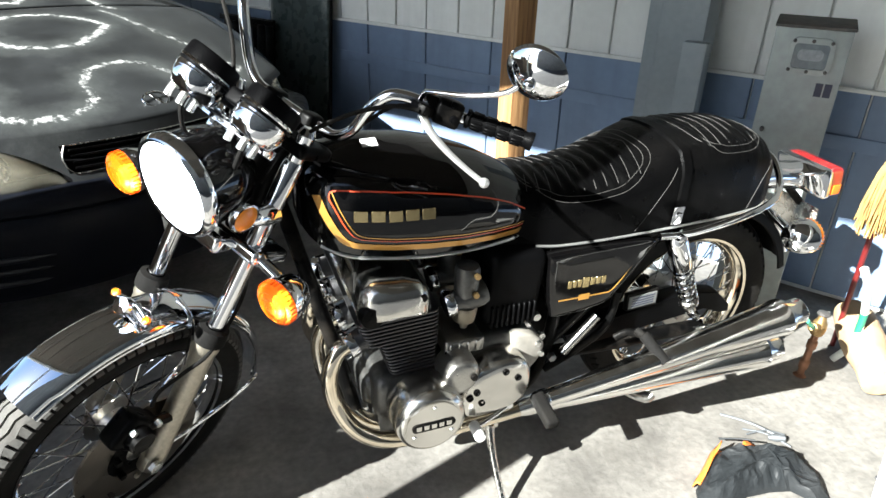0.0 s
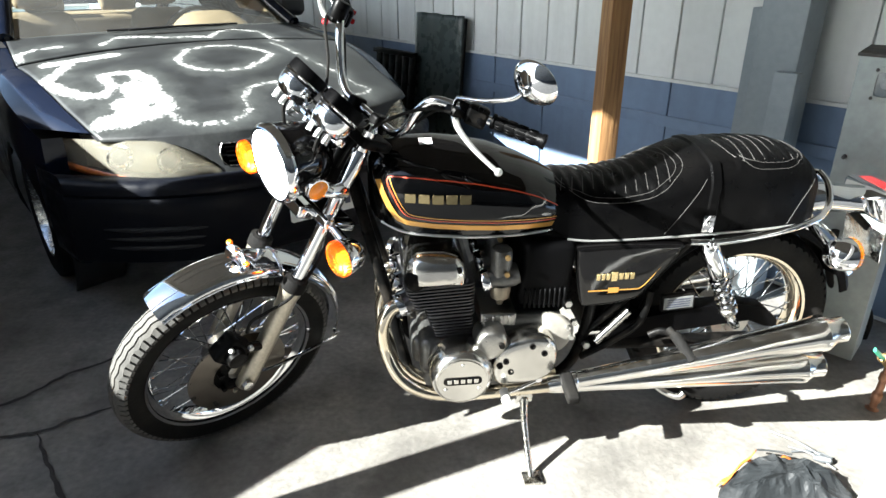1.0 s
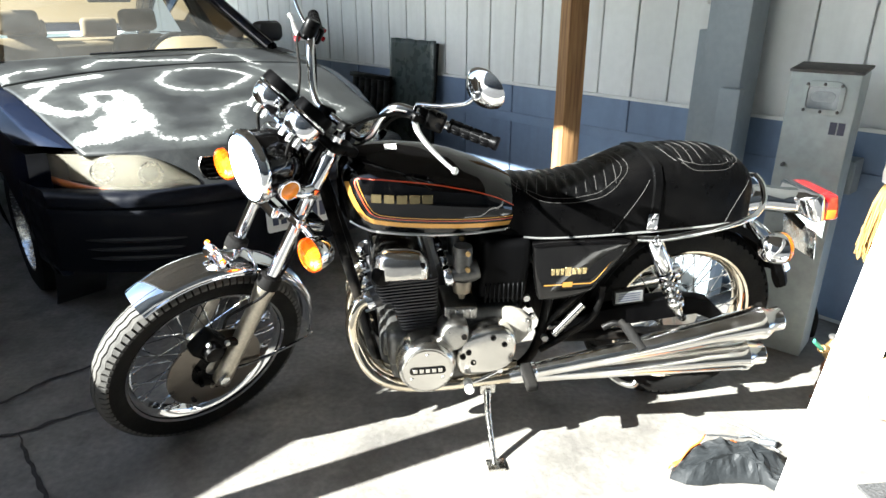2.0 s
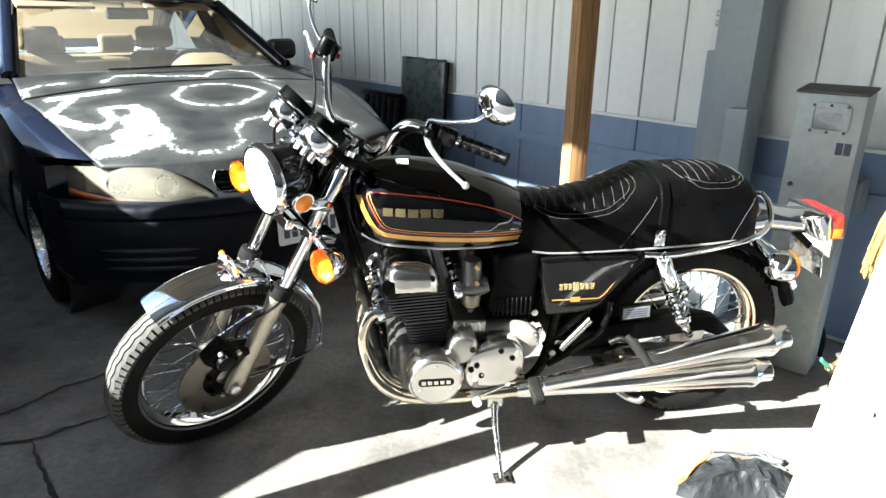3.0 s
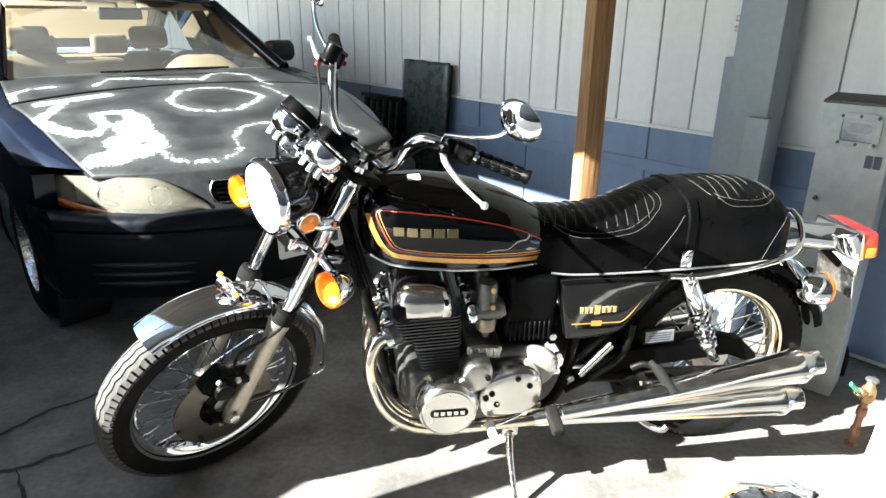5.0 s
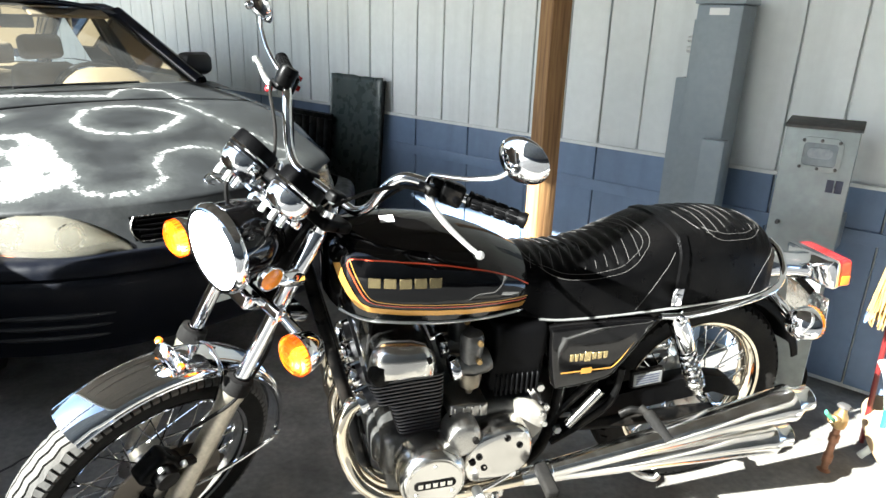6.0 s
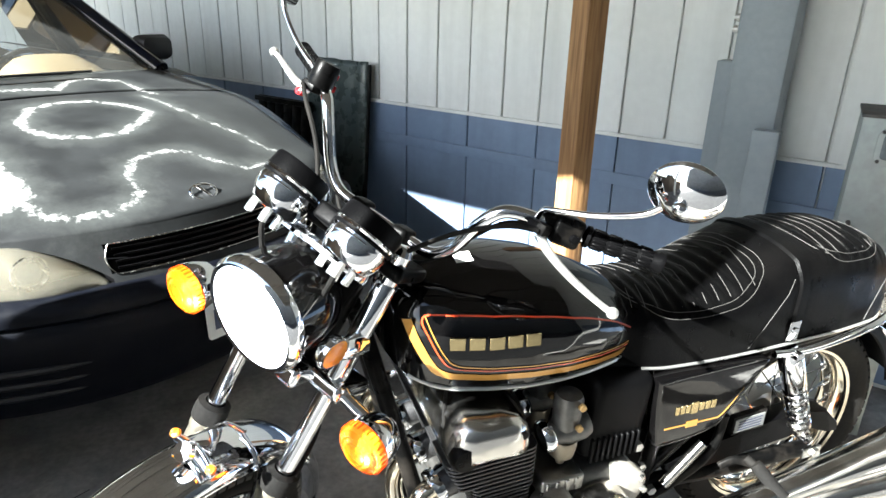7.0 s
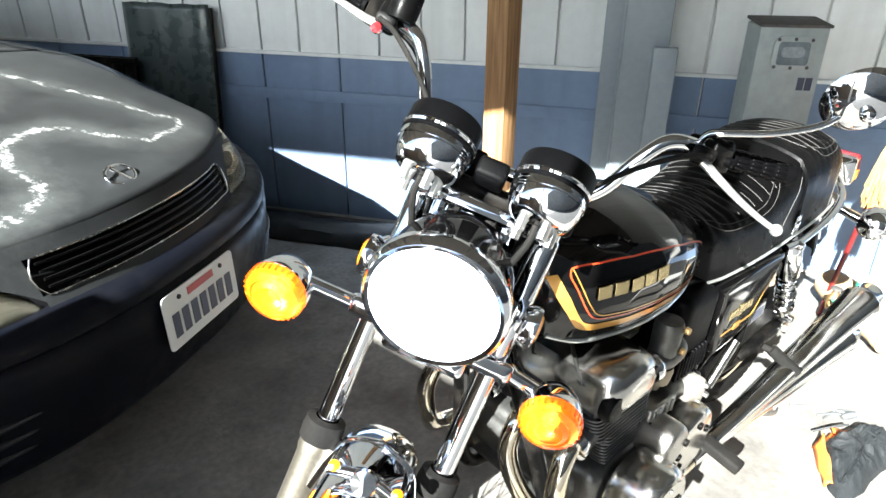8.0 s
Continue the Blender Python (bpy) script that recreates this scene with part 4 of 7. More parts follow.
    bm = bm_new()
    rows = [[Vector((x, y, z)) for y in np.linspace(-0.86, 0.86, 9)] for x, z in ((-3.55, 0.95), (-3.9, 0.96), (-4.3, 0.93), (-4.42, 0.85), (-4.45, 0.45), (-4.35, 0.25))]
    grid(bm, rows)
    part("boot_lid", bm, CAR_PAINT, car)
    bm = bm_new()
    box(bm, (4.1, 1.60, 0.05), pose(-2.3, 0, 0.25))
    part("floor_pan", bm, CAR_TRIM, car)
    bm = bm_new()
    box(bm, (0.05, 1.6, 0.55), pose(-1.02, 0, 0.56))
    part("bulkhead", bm, CAR_TRIM, car)
    # cabin
    bm = bm_new()
    rows = []
    for x, z, hump in ((-1.02, 0.885, 0.0), (-1.14, 0.885, 0.06), (-1.25, 0.880, 0.13), (-1.36, 0.875, 0.165), (-1.44, 0.870, 0.165), (-1.50, 0.84, 0.15), (-1.52, 0.70, 0.1)):
        rows.append([(x, y, z + hump * math.exp(-((y - 0.33) / 0.235) ** 4)) for y in np.linspace(-0.74, 0.74, 31)])
    grid(bm, rows)
    part("dashboard", bm, TAN_PLASTIC, car, "tan dashboard")
    bm = bm_new()
    ring = [(0.19 * math.cos(2 * math.pi * k / 28), 0.19 * math.sin(2 * math.pi * k / 28), 0) for k in range(29)]
    tube(bm, ring, 0.014, 8, smooth=False)
    lathe(bm, [(0.0, 0.02), (0.07, 0.015), (0.08, -0.02)], 20)
    for a in (90, 210, 330):
        tube(bm, [(0, 0, 0), (0.19 * math.cos(radians(a)), 0.19 * math.sin(radians(a)), 0)], 0.016, 8, smooth=False)
    part("steering_wheel", bm, CAR_TRIM, car, "dark steering wheel", m=pose(-1.70, 0.34, 0.875, 0, -62, 0))
    for y in (-0.44, 0.32):
        seat = new("front_seat")
        seat.parent, seat.matrix_basis = car, pose(-2.02, y, 0.345)
        bm = bm_new()
        box(bm, (0.50, 0.50, 0.18), pose(0.10, 0, 0.09), 0.06, 4)
        part("cushion", bm, TAN_CLOTH, seat, "tan cloth cushion")
        bm = bm_new()
        sections = []
        for k, (z, w, d) in enumerate(((0.08, 0.42, 0.16), (0.3, 0.46, 0.16), (0.50, 0.42, 0.13), (0.57, 0.36, 0.09), (0.59, 0.28, 0.05))):
            sections.append([(-0.13 - 0.26 * z + p[0], p[1], z + 0.08) for p in rounded(d, w, min(d, w) * 0.45, 4)])
        loft(bm, sections)
        part("backrest", bm, TAN_CLOTH, seat, "tan cloth backrest")
        bm = bm_new()
        box(bm, (0.11, 0.25, 0.15), pose(-0.30, 0, 0.765, 0, -12, 0), 0.045, 4)
        part("headrest", bm, TAN_CLOTH, seat, "tan headrest")
    bm = bm_new()
    box(bm, (0.18, 1.30, 0.55), pose(-3.05, 0, 0.66, 0, -18, 0), 0.06, 4)
    box(bm, (0.5, 1.30, 0.2), pose(-2.82, 0, 0.42), 0.06, 4)
    rear = part("rear_bench", bm, TAN_CLOTH, car, "tan rear bench")
    for y in (-0.26, 0.26):
        bm = bm_new()
        box(bm, (0.10, 0.27, 0.15), pose(-3.14, y, 1.035), 0.045, 4)
        part("rear_headrest", bm, TAN_CLOTH, rear)
    bm = bm_new()
    box(bm, (0.5, 1.35, 0.02), pose(-3.38, 0, 0.93), 0.005)
    part("parcel_shelf", bm, TAN_PLASTIC, car)
    for y in (-0.36, 0.36):
        bm = bm_new()
        box(bm, (0.13, 0.42, 0.02), pose(-1.76, y - 0.05, 1.322, 0, 18, 0), 0.008, 3)
        part("sun_visor", bm, TAN_CLOTH, car, "tan sun visor")
    bm = bm_new()
    box(bm, (0.03, 0.25, 0.07), pose(-1.66, -0.03, 1.272, 0, -8, 0), 0.014, 3)
    part("cabin_mirror", bm, CAR_TRIM, car)
    bm = bm_new()
    grid(bm, [[Vector((x, v * 0.61, 1.358)) for v in (-1, 0, 1)] for x in (-1.82, -2.2, -2.84)])
    part("headlining", bm, TAN_CLOTH, car)
    # the cabin sits a little farther back than the nose was drawn for
    for ob in car.children:
        if ob not in front_parts:
            ob.matrix_basis = Matrix.Translation((-0.34, 0, 0.075)) @ ob.matrix_basis
    return car


LAMP_SILVER = material("lamp_silver", (0.50, 0.48, 0.42), 0.30, 0.8)
MARKER = material("orange_marker", (0.45, 0.13, 0.03), 0.3, 0.0, coat=0.5)
PLATE_RED = material("plate_heading_red", (0.45, 0.08, 0.08), 0.5)
build_car()


# ---- the motorcycle: leaning on its side stand, bars turned to its left ----
BIKE = pose(1.0, 0.08, 0, 0, 0, 2.0) @ pose(0, 0, 0, 3.5) @ pose(-1.0, 0, 0)
FORK = pose(0.158, 0.004, 0.316, 0, 28, 0) @ pose(0, 0, 0, 0, 0, 37)   # z along the steering axis, x to the rear, y to the right side


def spoked_wheel(bike, name, m, tyre_r, tyre_w, rim_r, spokes, tread_n, rim_metal=None):
    """Tyre, chrome rim, hub and laced spokes; the axle runs along y."""
    wheel = new(name)
    wheel.parent, wheel.matrix_basis = bike, m
    turn = pose(0, 0, 0, 90)
    bm = bm_new()
    half = tyre_w / 2
    inner = rim_r - 0.006
    prof = [(inner, -half * 0.62), (rim_r + 0.012, -half * 0.80), ((tyre_r + rim_r) / 2, -half), (tyre_r - 0.030, -half * 0.93),
            (tyre_r - 0.022, -half * 0.72), (tyre_r - 0.0125, -half * 0.40), (tyre_r - 0.011, 0)]
    prof += [(r, -z) for r, z in prof[-2::-1]]
    lathe(bm, prof, 72, turn)
    part("tyre", bm, TYRE, wheel, "black road tyre with zigzag tread")
    bm = bm_new()
    pitch = 2 * math.pi / tread_n

    def tread_at(angle, side):
        s = max(-1.0, min(1.0, side / half))
        r = tyre_r - 0.002 - 0.026 * abs(s) ** 2.6
        return Vector((r * math.cos(angle), side, r * math.sin(angle)))

    def block(corners):
        top = [bm.verts.new(tread_at(a, s)) for a, s in corners]
        low = [bm.verts.new(tread_at(a, s) * 1.0 - 0.011 * Vector((math.cos(a), 0, math.sin(a)))) for a, s in corners]
        ring_faces(bm, [low, top], True, (False, True))

    for i in range(2 * tread_n):        # ribs with zigzag edges, the shoulder ones cut across
        a, b = i * pitch / 2, (i + 1) * pitch / 2
        near, far = (0.045, -0.045) if i % 2 else (-0.045, 0.045)
        for side in (-1, 1):
            lift = -0.03 if side > 0 else 0.03
            for s0, s1, cut in ((0.055, 0.37, 0.0), (0.46, 0.68, 0.0), (0.68, 0.95, 0.15)):
                end = b - cut * pitch
                sway = (near, far) if s0 < 0.7 else (near, far + (near - far) * 2 * cut)
                tip = (0.0, 0.0) if s1 > 0.9 else sway
                block([(a, half * (side * (s0 + lift * (s0 < 0.1)) + sway[0])), (a, half * (side * s1 + tip[0])), (end, half * (side * s1 + tip[1])), (end, half * (side * (s0 + lift * (s0 < 0.1)) + sway[1]))])
    part("tread", bm, TREAD if name == "front_wheel" else TYRE, wheel, "zigzag tread", smooth=False)
    bm = bm_new()
    w = tyre_w * 0.36
    prof = [(rim_r - 0.004, -w), (rim_r + 0.004, -w - 0.003), (rim_r + 0.004, -w + 0.004), (rim_r - 0.012, -w + 0.012), (rim_r - 0.022, -w * 0.4),
            (rim_r - 0.024, 0), (rim_r - 0.022, w * 0.4), (rim_r - 0.012, w - 0.012), (rim_r + 0.004, w - 0.004), (rim_r + 0.004, w + 0.003), (rim_r - 0.004, w)]
    lathe(bm, prof, 72, turn)
    part("rim", bm, rim_metal or CHROME, wheel, "chrome wheel rim")
    bm = bm_new()
    lathe(bm, [(0.012, -0.075), (0.030, -0.07), (0.032, -0.05), (0.062, -0.045), (0.064, -0.038), (0.040, -0.030), (0.036, 0.0),
               (0.040, 0.030), (0.064, 0.038), (0.062, 0.045), (0.032, 0.05), (0.030, 0.07), (0.012, 0.075)], 36, turn, caps=(True, True))
    part("hub", bm, ALLOY, wheel)
    laid = {}
    for i in range(spokes):
        side, lean = (1, -1)[i % 2], (1, -1)[(i // 2) % 2]
        key = (side, lean)
        if key not in laid:
            one = bm_new()
            a1 = lean * radians(40)
            tube(one, [(0.056 * math.cos(a1), side * 0.040, 0.056 * math.sin(a1)), (rim_r - 0.021, side * 0.004, 0)], 0.0019, 5, smooth=False)
            laid[key] = one
            mesh_ob = part("spoke", one, CHROME, wheel, m=pose(0, 0, 0, 0, i * 360 / spokes, 0))
            laid[key] = mesh_ob.data
        else:
            o = new("spoke", laid[key])
            o.parent, o.matrix_basis = wheel, pose(0, 0, 0, 0, i * 360 / spokes, 0)
    bm = bm_new()
    for i in range(spokes):
        lathe(bm, [(0.0035, -0.002), (0.0035, 0.014), (0.002, 0.016)], 6, pose(0, 0, 0, 0, i * 360 / spokes, 0) @ pose(rim_r - 0.022, (0.004, -0.004)[i % 2], 0, 0, -90, 0))
    part("spoke_nipple", bm, CHROME, wheel, kind="stuff")
    return wheel


def turn_signal(bike, name, m, facing, stem_to, rear=False):
    """A round amber lens in a chrome shell on a stem; m: the place in the frame, facing: the way its lens looks."""
    place = Matrix.Translation(m) @ Vector(facing).to_track_quat("Z", "Y").to_matrix().to_4x4()
    bm = bm_new()
    lathe(bm, [(0.0, -0.055), (0.022, -0.052), (0.038, -0.038), (0.045, -0.015), (0.047, 0.0), (0.047, 0.006), (0.043, 0.006)], 32)
    shell = part(name, bm, CHROME, bike, "round chrome turn signal with an amber lens", m=place)
    bm = bm_new()
    lathe(bm, [(0.0455, 0.002), (0.0450, 0.016), (0.041, 0.024), (0.030, 0.030), (0.026, 0.0285), (0.018, 0.033), (0.014, 0.0315), (0.0, 0.035)], 36)
    part("lens", bm, AMBER, shell, "amber lens with moulded rings")
    bm = bm_new()
    for i in range(28):
        a = 2 * math.pi * i / 28
        box(bm, (0.0022, 0.0022, 0.017), pose(0.0455 * math.cos(a), 0.0455 * math.sin(a), 0.011, 0, 0, math.degrees(a)))
    part("lens_ribs", bm, AMBER, shell)
    bm = bm_new()
    tube(bm, [Vector(m) - 0.03 * Vector(facing).normalized(), stem_to], [0.014, 0.011, 0.012], 14, smooth=False)
    part("signal_stem", bm, CHROME, bike)
    bm = bm_new()
    lathe(bm, [(0.0, -0.008), (0.018, -0.008), (0.020, 0.0), (0.018, 0.010), (0.0, 0.010)], 18, along(stem_to, m))
    part("stem_collar", bm, CHROME, bike)


# tank shape: station, half width, foot, top
TANK = [(0.528, 0.050, 0.790, 0.915), (0.545, 0.095, 0.770, 0.934), (0.575, 0.128, 0.752, 0.950), (0.63, 0.152, 0.741, 0.960), (0.70, 0.170, 0.737, 0.962),
        (0.78, 0.178, 0.733, 0.953), (0.86, 0.174, 0.729, 0.935), (0.94, 0.157, 0.725, 0.905), (1.00, 0.136, 0.722, 0.875), (1.045, 0.112, 0.722, 0.848), (1.06, 0.085, 0.728, 0.830)]


def tank_size(x):
    xs = [t[0] for t in TANK]
    return [float(np.interp(x, xs, [t[k] for t in TANK])) for k in (1, 2, 3)]


def tank_y(x, z):
    """Half width of the tank at a place on its flank."""
    w, b, t = tank_size(x)
    s = (z - b) / (t - b)
    s = max(0.0, min(1.0, s))
    if s < 0.38:
        return w * (0.90 + 0.10 * math.sin(s / 0.38 * math.pi / 2))
    return w * max(0.0, 1 - ((s - 0.38) / 0.62) ** 2.7) ** 0.62


def tank_ring(x, n=14):
    w, b, t = tank_size(x)
    side = []
    for i in range(n + 1):
        s = 0.5 - 0.5 * math.cos(math.pi * i / n)
        side.append((x, tank_y(x, b + s * (t - b)), b + s * (t - b)))
    return [(p[0], -p[1], p[2]) for p in side] + side[-2::-1]


def on_tank(x, z, out):
    e = 0.004
    y = tank_y(x, z)
    nx = -(tank_y(x + e, z) - tank_y(x - e, z)) / (2 * e)
    nz = -(tank_y(x, z + e) - tank_y(x, z - e)) / (2 * e)
    n = Vector((nx, 1, nz)).normalized()
    p = Vector((x, y, z)) + out * n
    return p, n


def tank_stripe(bike, name, line, width, mat, side, label, out=0.0016, steps=8):
    """A painted band that follows the tank's flank."""
    bm = bm_new()
    path = smooth_path([(x, 0, z) for x, z in line], steps)
    a, b = [], []
    for i, p in enumerate(path):
        way = (path[min(i + 1, len(path) - 1)] - path[max(i - 1, 0)]).normalized()
        off = Vector((-way.z, 0, way.x)) * width / 2
        for store, q in ((a, p + off), (b, p - off)):
            v, _ = on_tank(q.x, q.z, out)
            store.append(bm.verts.new((v.x, side * v.y, v.z)))
    for i in range(len(a) - 1):
        bm.faces.new((a[i], a[i + 1], b[i + 1], b[i]))
    part(name, bm, mat, bike, label)


# seat shape: station, half width at the foot, foot, top, half width of the top
SEAT = [(0.985, 0.085, 0.770, 0.842, 0.060), (1.01, 0.118, 0.735, 0.850, 0.085), (1.06, 0.138, 0.705, 0.848, 0.100), (1.12, 0.146, 0.700, 0.842, 0.108), (1.20, 0.152, 0.702, 0.842, 0.116),
        (1.28, 0.157, 0.705, 0.856, 0.122), (1.36, 0.158, 0.708, 0.886, 0.124), (1.42, 0.158, 0.710, 0.910, 0.122), (1.455, 0.157, 0.711, 0.916, 0.122), (1.50, 0.157, 0.713, 0.919, 0.122),
        (1.60, 0.155, 0.716, 0.922, 0.118), (1.68, 0.148, 0.719, 0.918, 0.110), (1.74, 0.138, 0.722, 0.902, 0.098), (1.775, 0.122, 0.726, 0.874, 0.080), (1.792, 0.095, 0.735, 0.835, 0.050)]


def seat_point(x, a, out=0.0):
    """A place on the seat: a runs from -1 (left foot) over 0 (the crown) to 1 (right foot)."""
    xs = [s[0] for s in SEAT]
    w, b, t, tw = [float(np.interp(x, xs, [s[k] for s in SEAT])) for k in (1, 2, 3, 4)]
    s = abs(a)
    if s < 0.55:
        q = s / 0.55
        y, z = tw * q, t - 0.018 * q ** 2.4
    else:
        q = (s - 0.55) / 0.45
        r = min(1.0, q / 0.30)
        y = tw + (w - tw) * (0.75 * math.sin(r * math.pi / 2) + 0.25 * q)
        z = t - 0.018 - (t - 0.018 - b) * q
    n = Vector((0, math.copysign(s ** 1.5, a), 1 - 0.9 * s)).normalized()
    return Vector((x, math.copysign(y, a), z)) + out * n


def seat_line(bike, name, spots, label=""):
    bm = bm_new()
    tube(bm, [seat_point(x, a, 0.0004) for x, a in spots], 0.0007, 6, 3)
    part(name, bm, THREAD, bike, label)


def build_front(bike):
    low = FORK @ pose(-0.018, 0, -0.028)      # the axle leads the fork legs a little
    spoked_wheel(bike, "front_wheel", low @ pose(-0.06, 0, 0), 0.332, 0.098, 0.248, 40, 44)
    f = FORK
    # brake disc and caliper on the left, and the speedometer drive
    bm = bm_new()
    lathe(bm, [(0.075, -0.0035), (0.148, -0.0035), (0.148, 0.0035), (0.075, 0.0035), (0.075, -0.0035)], 56, pose(-0.06, -0.068, 0, 90))
    disc = part("brake_disc", bm, DISC_STEEL, bike, "worn steel brake disc", m=low)
    bm = bm_new()
    lathe(bm, [(0.03, -0.012), (0.078, -0.010), (0.080, 0.004), (0.03, 0.006)], 32, pose(-0.06, -0.064, 0, 90))
    for i in range(6):
        a = i * math.pi / 3
        lathe(bm, [(0.0, 0.018), (0.008, 0.017), (0.008, 0.0)], 8, pose(-0.06 + 0.062 * math.cos(a), -0.073, 0.062 * math.sin(a), 90))
    part("disc_carrier", bm, BLACK_METAL, disc)
    bm = bm_new()
    box(bm, (0.085, 0.055, 0.085), pose(-0.135, -0.082, 0.105, 0, 25, 0), 0.016, 3)
    lathe(bm, [(0.0, 0.03), (0.026, 0.028), (0.030, 0.012), (0.030, 0.0)], 20, pose(-0.135, -0.105, 0.105, 90))
    tube(bm, [(-0.06, -0.105, 0.13), (-0.10, -0.10, 0.12), (-0.14, -0.09, 0.11)], 0.014, 8)
    caliper = part("brake_caliper", bm, BLACK_METAL, bike, "black single-piston brake caliper", m=low)
    bm = bm_new()
    for x, z in ((-0.115, 0.085), (-0.158, 0.13), (-0.10, 0.135)):
        lathe(bm, [(0.0, 0.012), (0.007, 0.011), (0.008, 0.0)], 8, pose(x, -0.112, z, 90))
    pieces("caliper_bolt", bm, STEEL_BOLT, caliper)
    bm = bm_new()
    tube(bm, [(-0.14, -0.10, 0.15), (-0.15, -0.11, 0.20), (-0.11, -0.115, 0.24), (-0.07, -0.125, 0.30), (-0.02, -0.10, 0.42), (-0.03, -0.06, 0.52)], 0.0045, 8)
    part("brake_hose", bm, RUBBER, bike, m=f)
    for side in (-1, 1):
        bm = bm_new()
        lathe(bm, [(0.022, -0.035), (0.026, -0.03), (0.0275, 0.02), (0.026, 0.06), (0.0265, 0.30), (0.029, 0.31), (0.029, 0.325)], 24, pose(-0.06, side * 0.10, 0), caps=(True, True))
        slider = part("fork_slider", bm, FORK_ALLOY, bike, "dull alloy lower fork leg", m=f @ pose(0, 0, -0.026))
        bm = bm_new()
        box(bm, (0.055, 0.03, 0.05), pose(-0.06, side * 0.098, -0.012), 0.010)
        for x in (-0.082, -0.038):
            lathe(bm, [(0.0, 0.012), (0.006, 0.011), (0.007, 0.0)], 6, pose(x, side * 0.098, -0.047, 180))
        part("axle_clamp", bm, FORK_ALLOY, slider)
        bm = bm_new()
        lathe(bm, [(0.027, 0.325), (0.033, 0.327), (0.034, 0.345), (0.032, 0.362), (0.020, 0.366)], 24, pose(-0.06, side * 0.10, 0))
        part("dust_seal", bm, RUBBER, slider)
        bm = bm_new()
        lathe(bm, [(0.0175, 0.31), (0.0175, 0.79), (0.019, 0.795), (0.012, 0.81), (0, 0.812)], 22, pose(-0.06, side * 0.10, 0))
        part("fork_tube", bm, CHROME, bike, "chrome upper fork tube", m=f)
        bm = bm_new()
        lathe(bm, [(0.0185, 0.545), (0.0205, 0.55), (0.0205, 0.735), (0.0185, 0.74)], 20, pose(-0.06, side * 0.10, 0))
        cover = part("fork_cover", bm, CHROME, bike, m=f)
        bm = bm_new()
        tube(bm, [(-0.06, side * 0.112, 0.63), (-0.11, side * 0.118, 0.626), (-0.165, side * 0.108, 0.620)], [0.022, 0.020, 0.014], 12, flat=0.6)
        part("headlight_bracket", bm, CHROME, bike, m=f)
        bm = bm_new()
        place = pose(-0.155, side * 0.126, 0.626, 90 if side < 0 else -90)
        lathe(bm, [(0.026, 0.002), (0.030, 0.002), (0.031, -0.006), (0.025, -0.018), (0, -0.018)], 24, place)
        shell = part("reflector", bm, CHROME, bike, "small round amber side reflector", m=f)
        bm = bm_new()
        lathe(bm, [(0.0, 0.008), (0.019, 0.007), (0.0275, 0.001)], 24, place)
        part("amber_face", bm, REFLECTOR_AMBER, shell)
    bm = bm_new()
    box(bm, (0.10, 0.27, 0.032), pose(-0.035, 0, 0.53), 0.012, 3)
    box(bm, (0.05, 0.13, 0.04), pose(-0.095, 0, 0.52), 0.012, 3)
    part("lower_fork_bridge", bm, CHROME, bike, "chromed lower fork bridge", m=f)
    bm = bm_new()
    box(bm, (0.095, 0.255, 0.028), pose(-0.035, 0, 0.765), 0.012, 3)
    part("upper_fork_bridge", bm, BLACK_METAL, bike, m=f)
    bm = bm_new()
    lathe(bm, [(0.026, 0.50), (0.030, 0.51), (0.030, 0.75), (0.026, 0.76)], 20)
    part("steering_head", bm, BLACK_METAL, bike, m=f)
    bm = bm_new()
    tube(bm, [(-0.06, -0.075, -0.0), (-0.06, 0.075, 0)], 0.011, 12, smooth=False)
    lathe(bm, [(0.0, 0.012), (0.016, 0.011), (0.017, 0.0)], 6, pose(-0.06, -0.125, 0, 90))
    part("front_axle", bm, STEEL_BOLT, bike, m=low)

    # mudguard with rolled edges, stays and a front reflector
    bm = bm_new()
    rings = []
    a0, a1, n = radians(17), radians(146), 40
    cross = [(-0.058, 0.338), (-0.0585, 0.345), (-0.056, 0.352), (-0.045, 0.362), (-0.022, 0.369), (0, 0.371), (0.022, 0.369), (0.045, 0.362), (0.056, 0.352), (0.0585, 0.345), (0.058, 0.338)]
    for i in range(n + 1):
        a = a0 + (a1 - a0) * i / n
        narrow = 1.0 if 0.06 < i / n < 0.95 else 0.93
        outer = [Vector((-0.06 + r * math.cos(a), y * narrow, r * math.sin(a))) for y, r in cross]
        inner = [Vector((-0.06 + (r - 0.004) * math.cos(a), y * narrow * 0.95, (r - 0.004) * math.sin(a))) for y, r in cross[::-1]]
        rings.append([bm.verts.new(p) for p in outer + inner])
    ring_faces(bm, rings, True, (True, True))
    guard = part("front_mudguard", bm, CHROME, bike, "chrome front mudguard with rolled edges", m=low)
    for side in (-1, 1):
        bm = bm_new()
        tube(bm, [(-0.06 + 0.342 * math.cos(a0 + (a1 - a0) * i / 14), side * 0.0585, 0.342 * math.sin(a0 + (a1 - a0) * i / 14)) for i in range(15)], 0.004, 8, 3)
        part("rolled_edge", bm, CHROME, guard)
        bm = bm_new()
        tube(bm, [(-0.06, side * 0.088, 0.0), (0.04, side * 0.085, 0.012), (0.16, side * 0.076, 0.052), (0.262, side * 0.064, 0.098), (0.275, side * 0.05, 0.102)], 0.0055, 8)
        part("mudguard_stay", bm, CHROME, bike, m=low)
        bm = bm_new()
        tube(bm, [(-0.06, side * 0.085, 0.26), (-0.06, side * 0.07, 0.32), (-0.06, side * 0.05, 0.355), (-0.06, 0, 0.372)], 0.010, 8, flat=0.45)
        part("mudguard_bridge", bm, CHROME, bike, m=low)
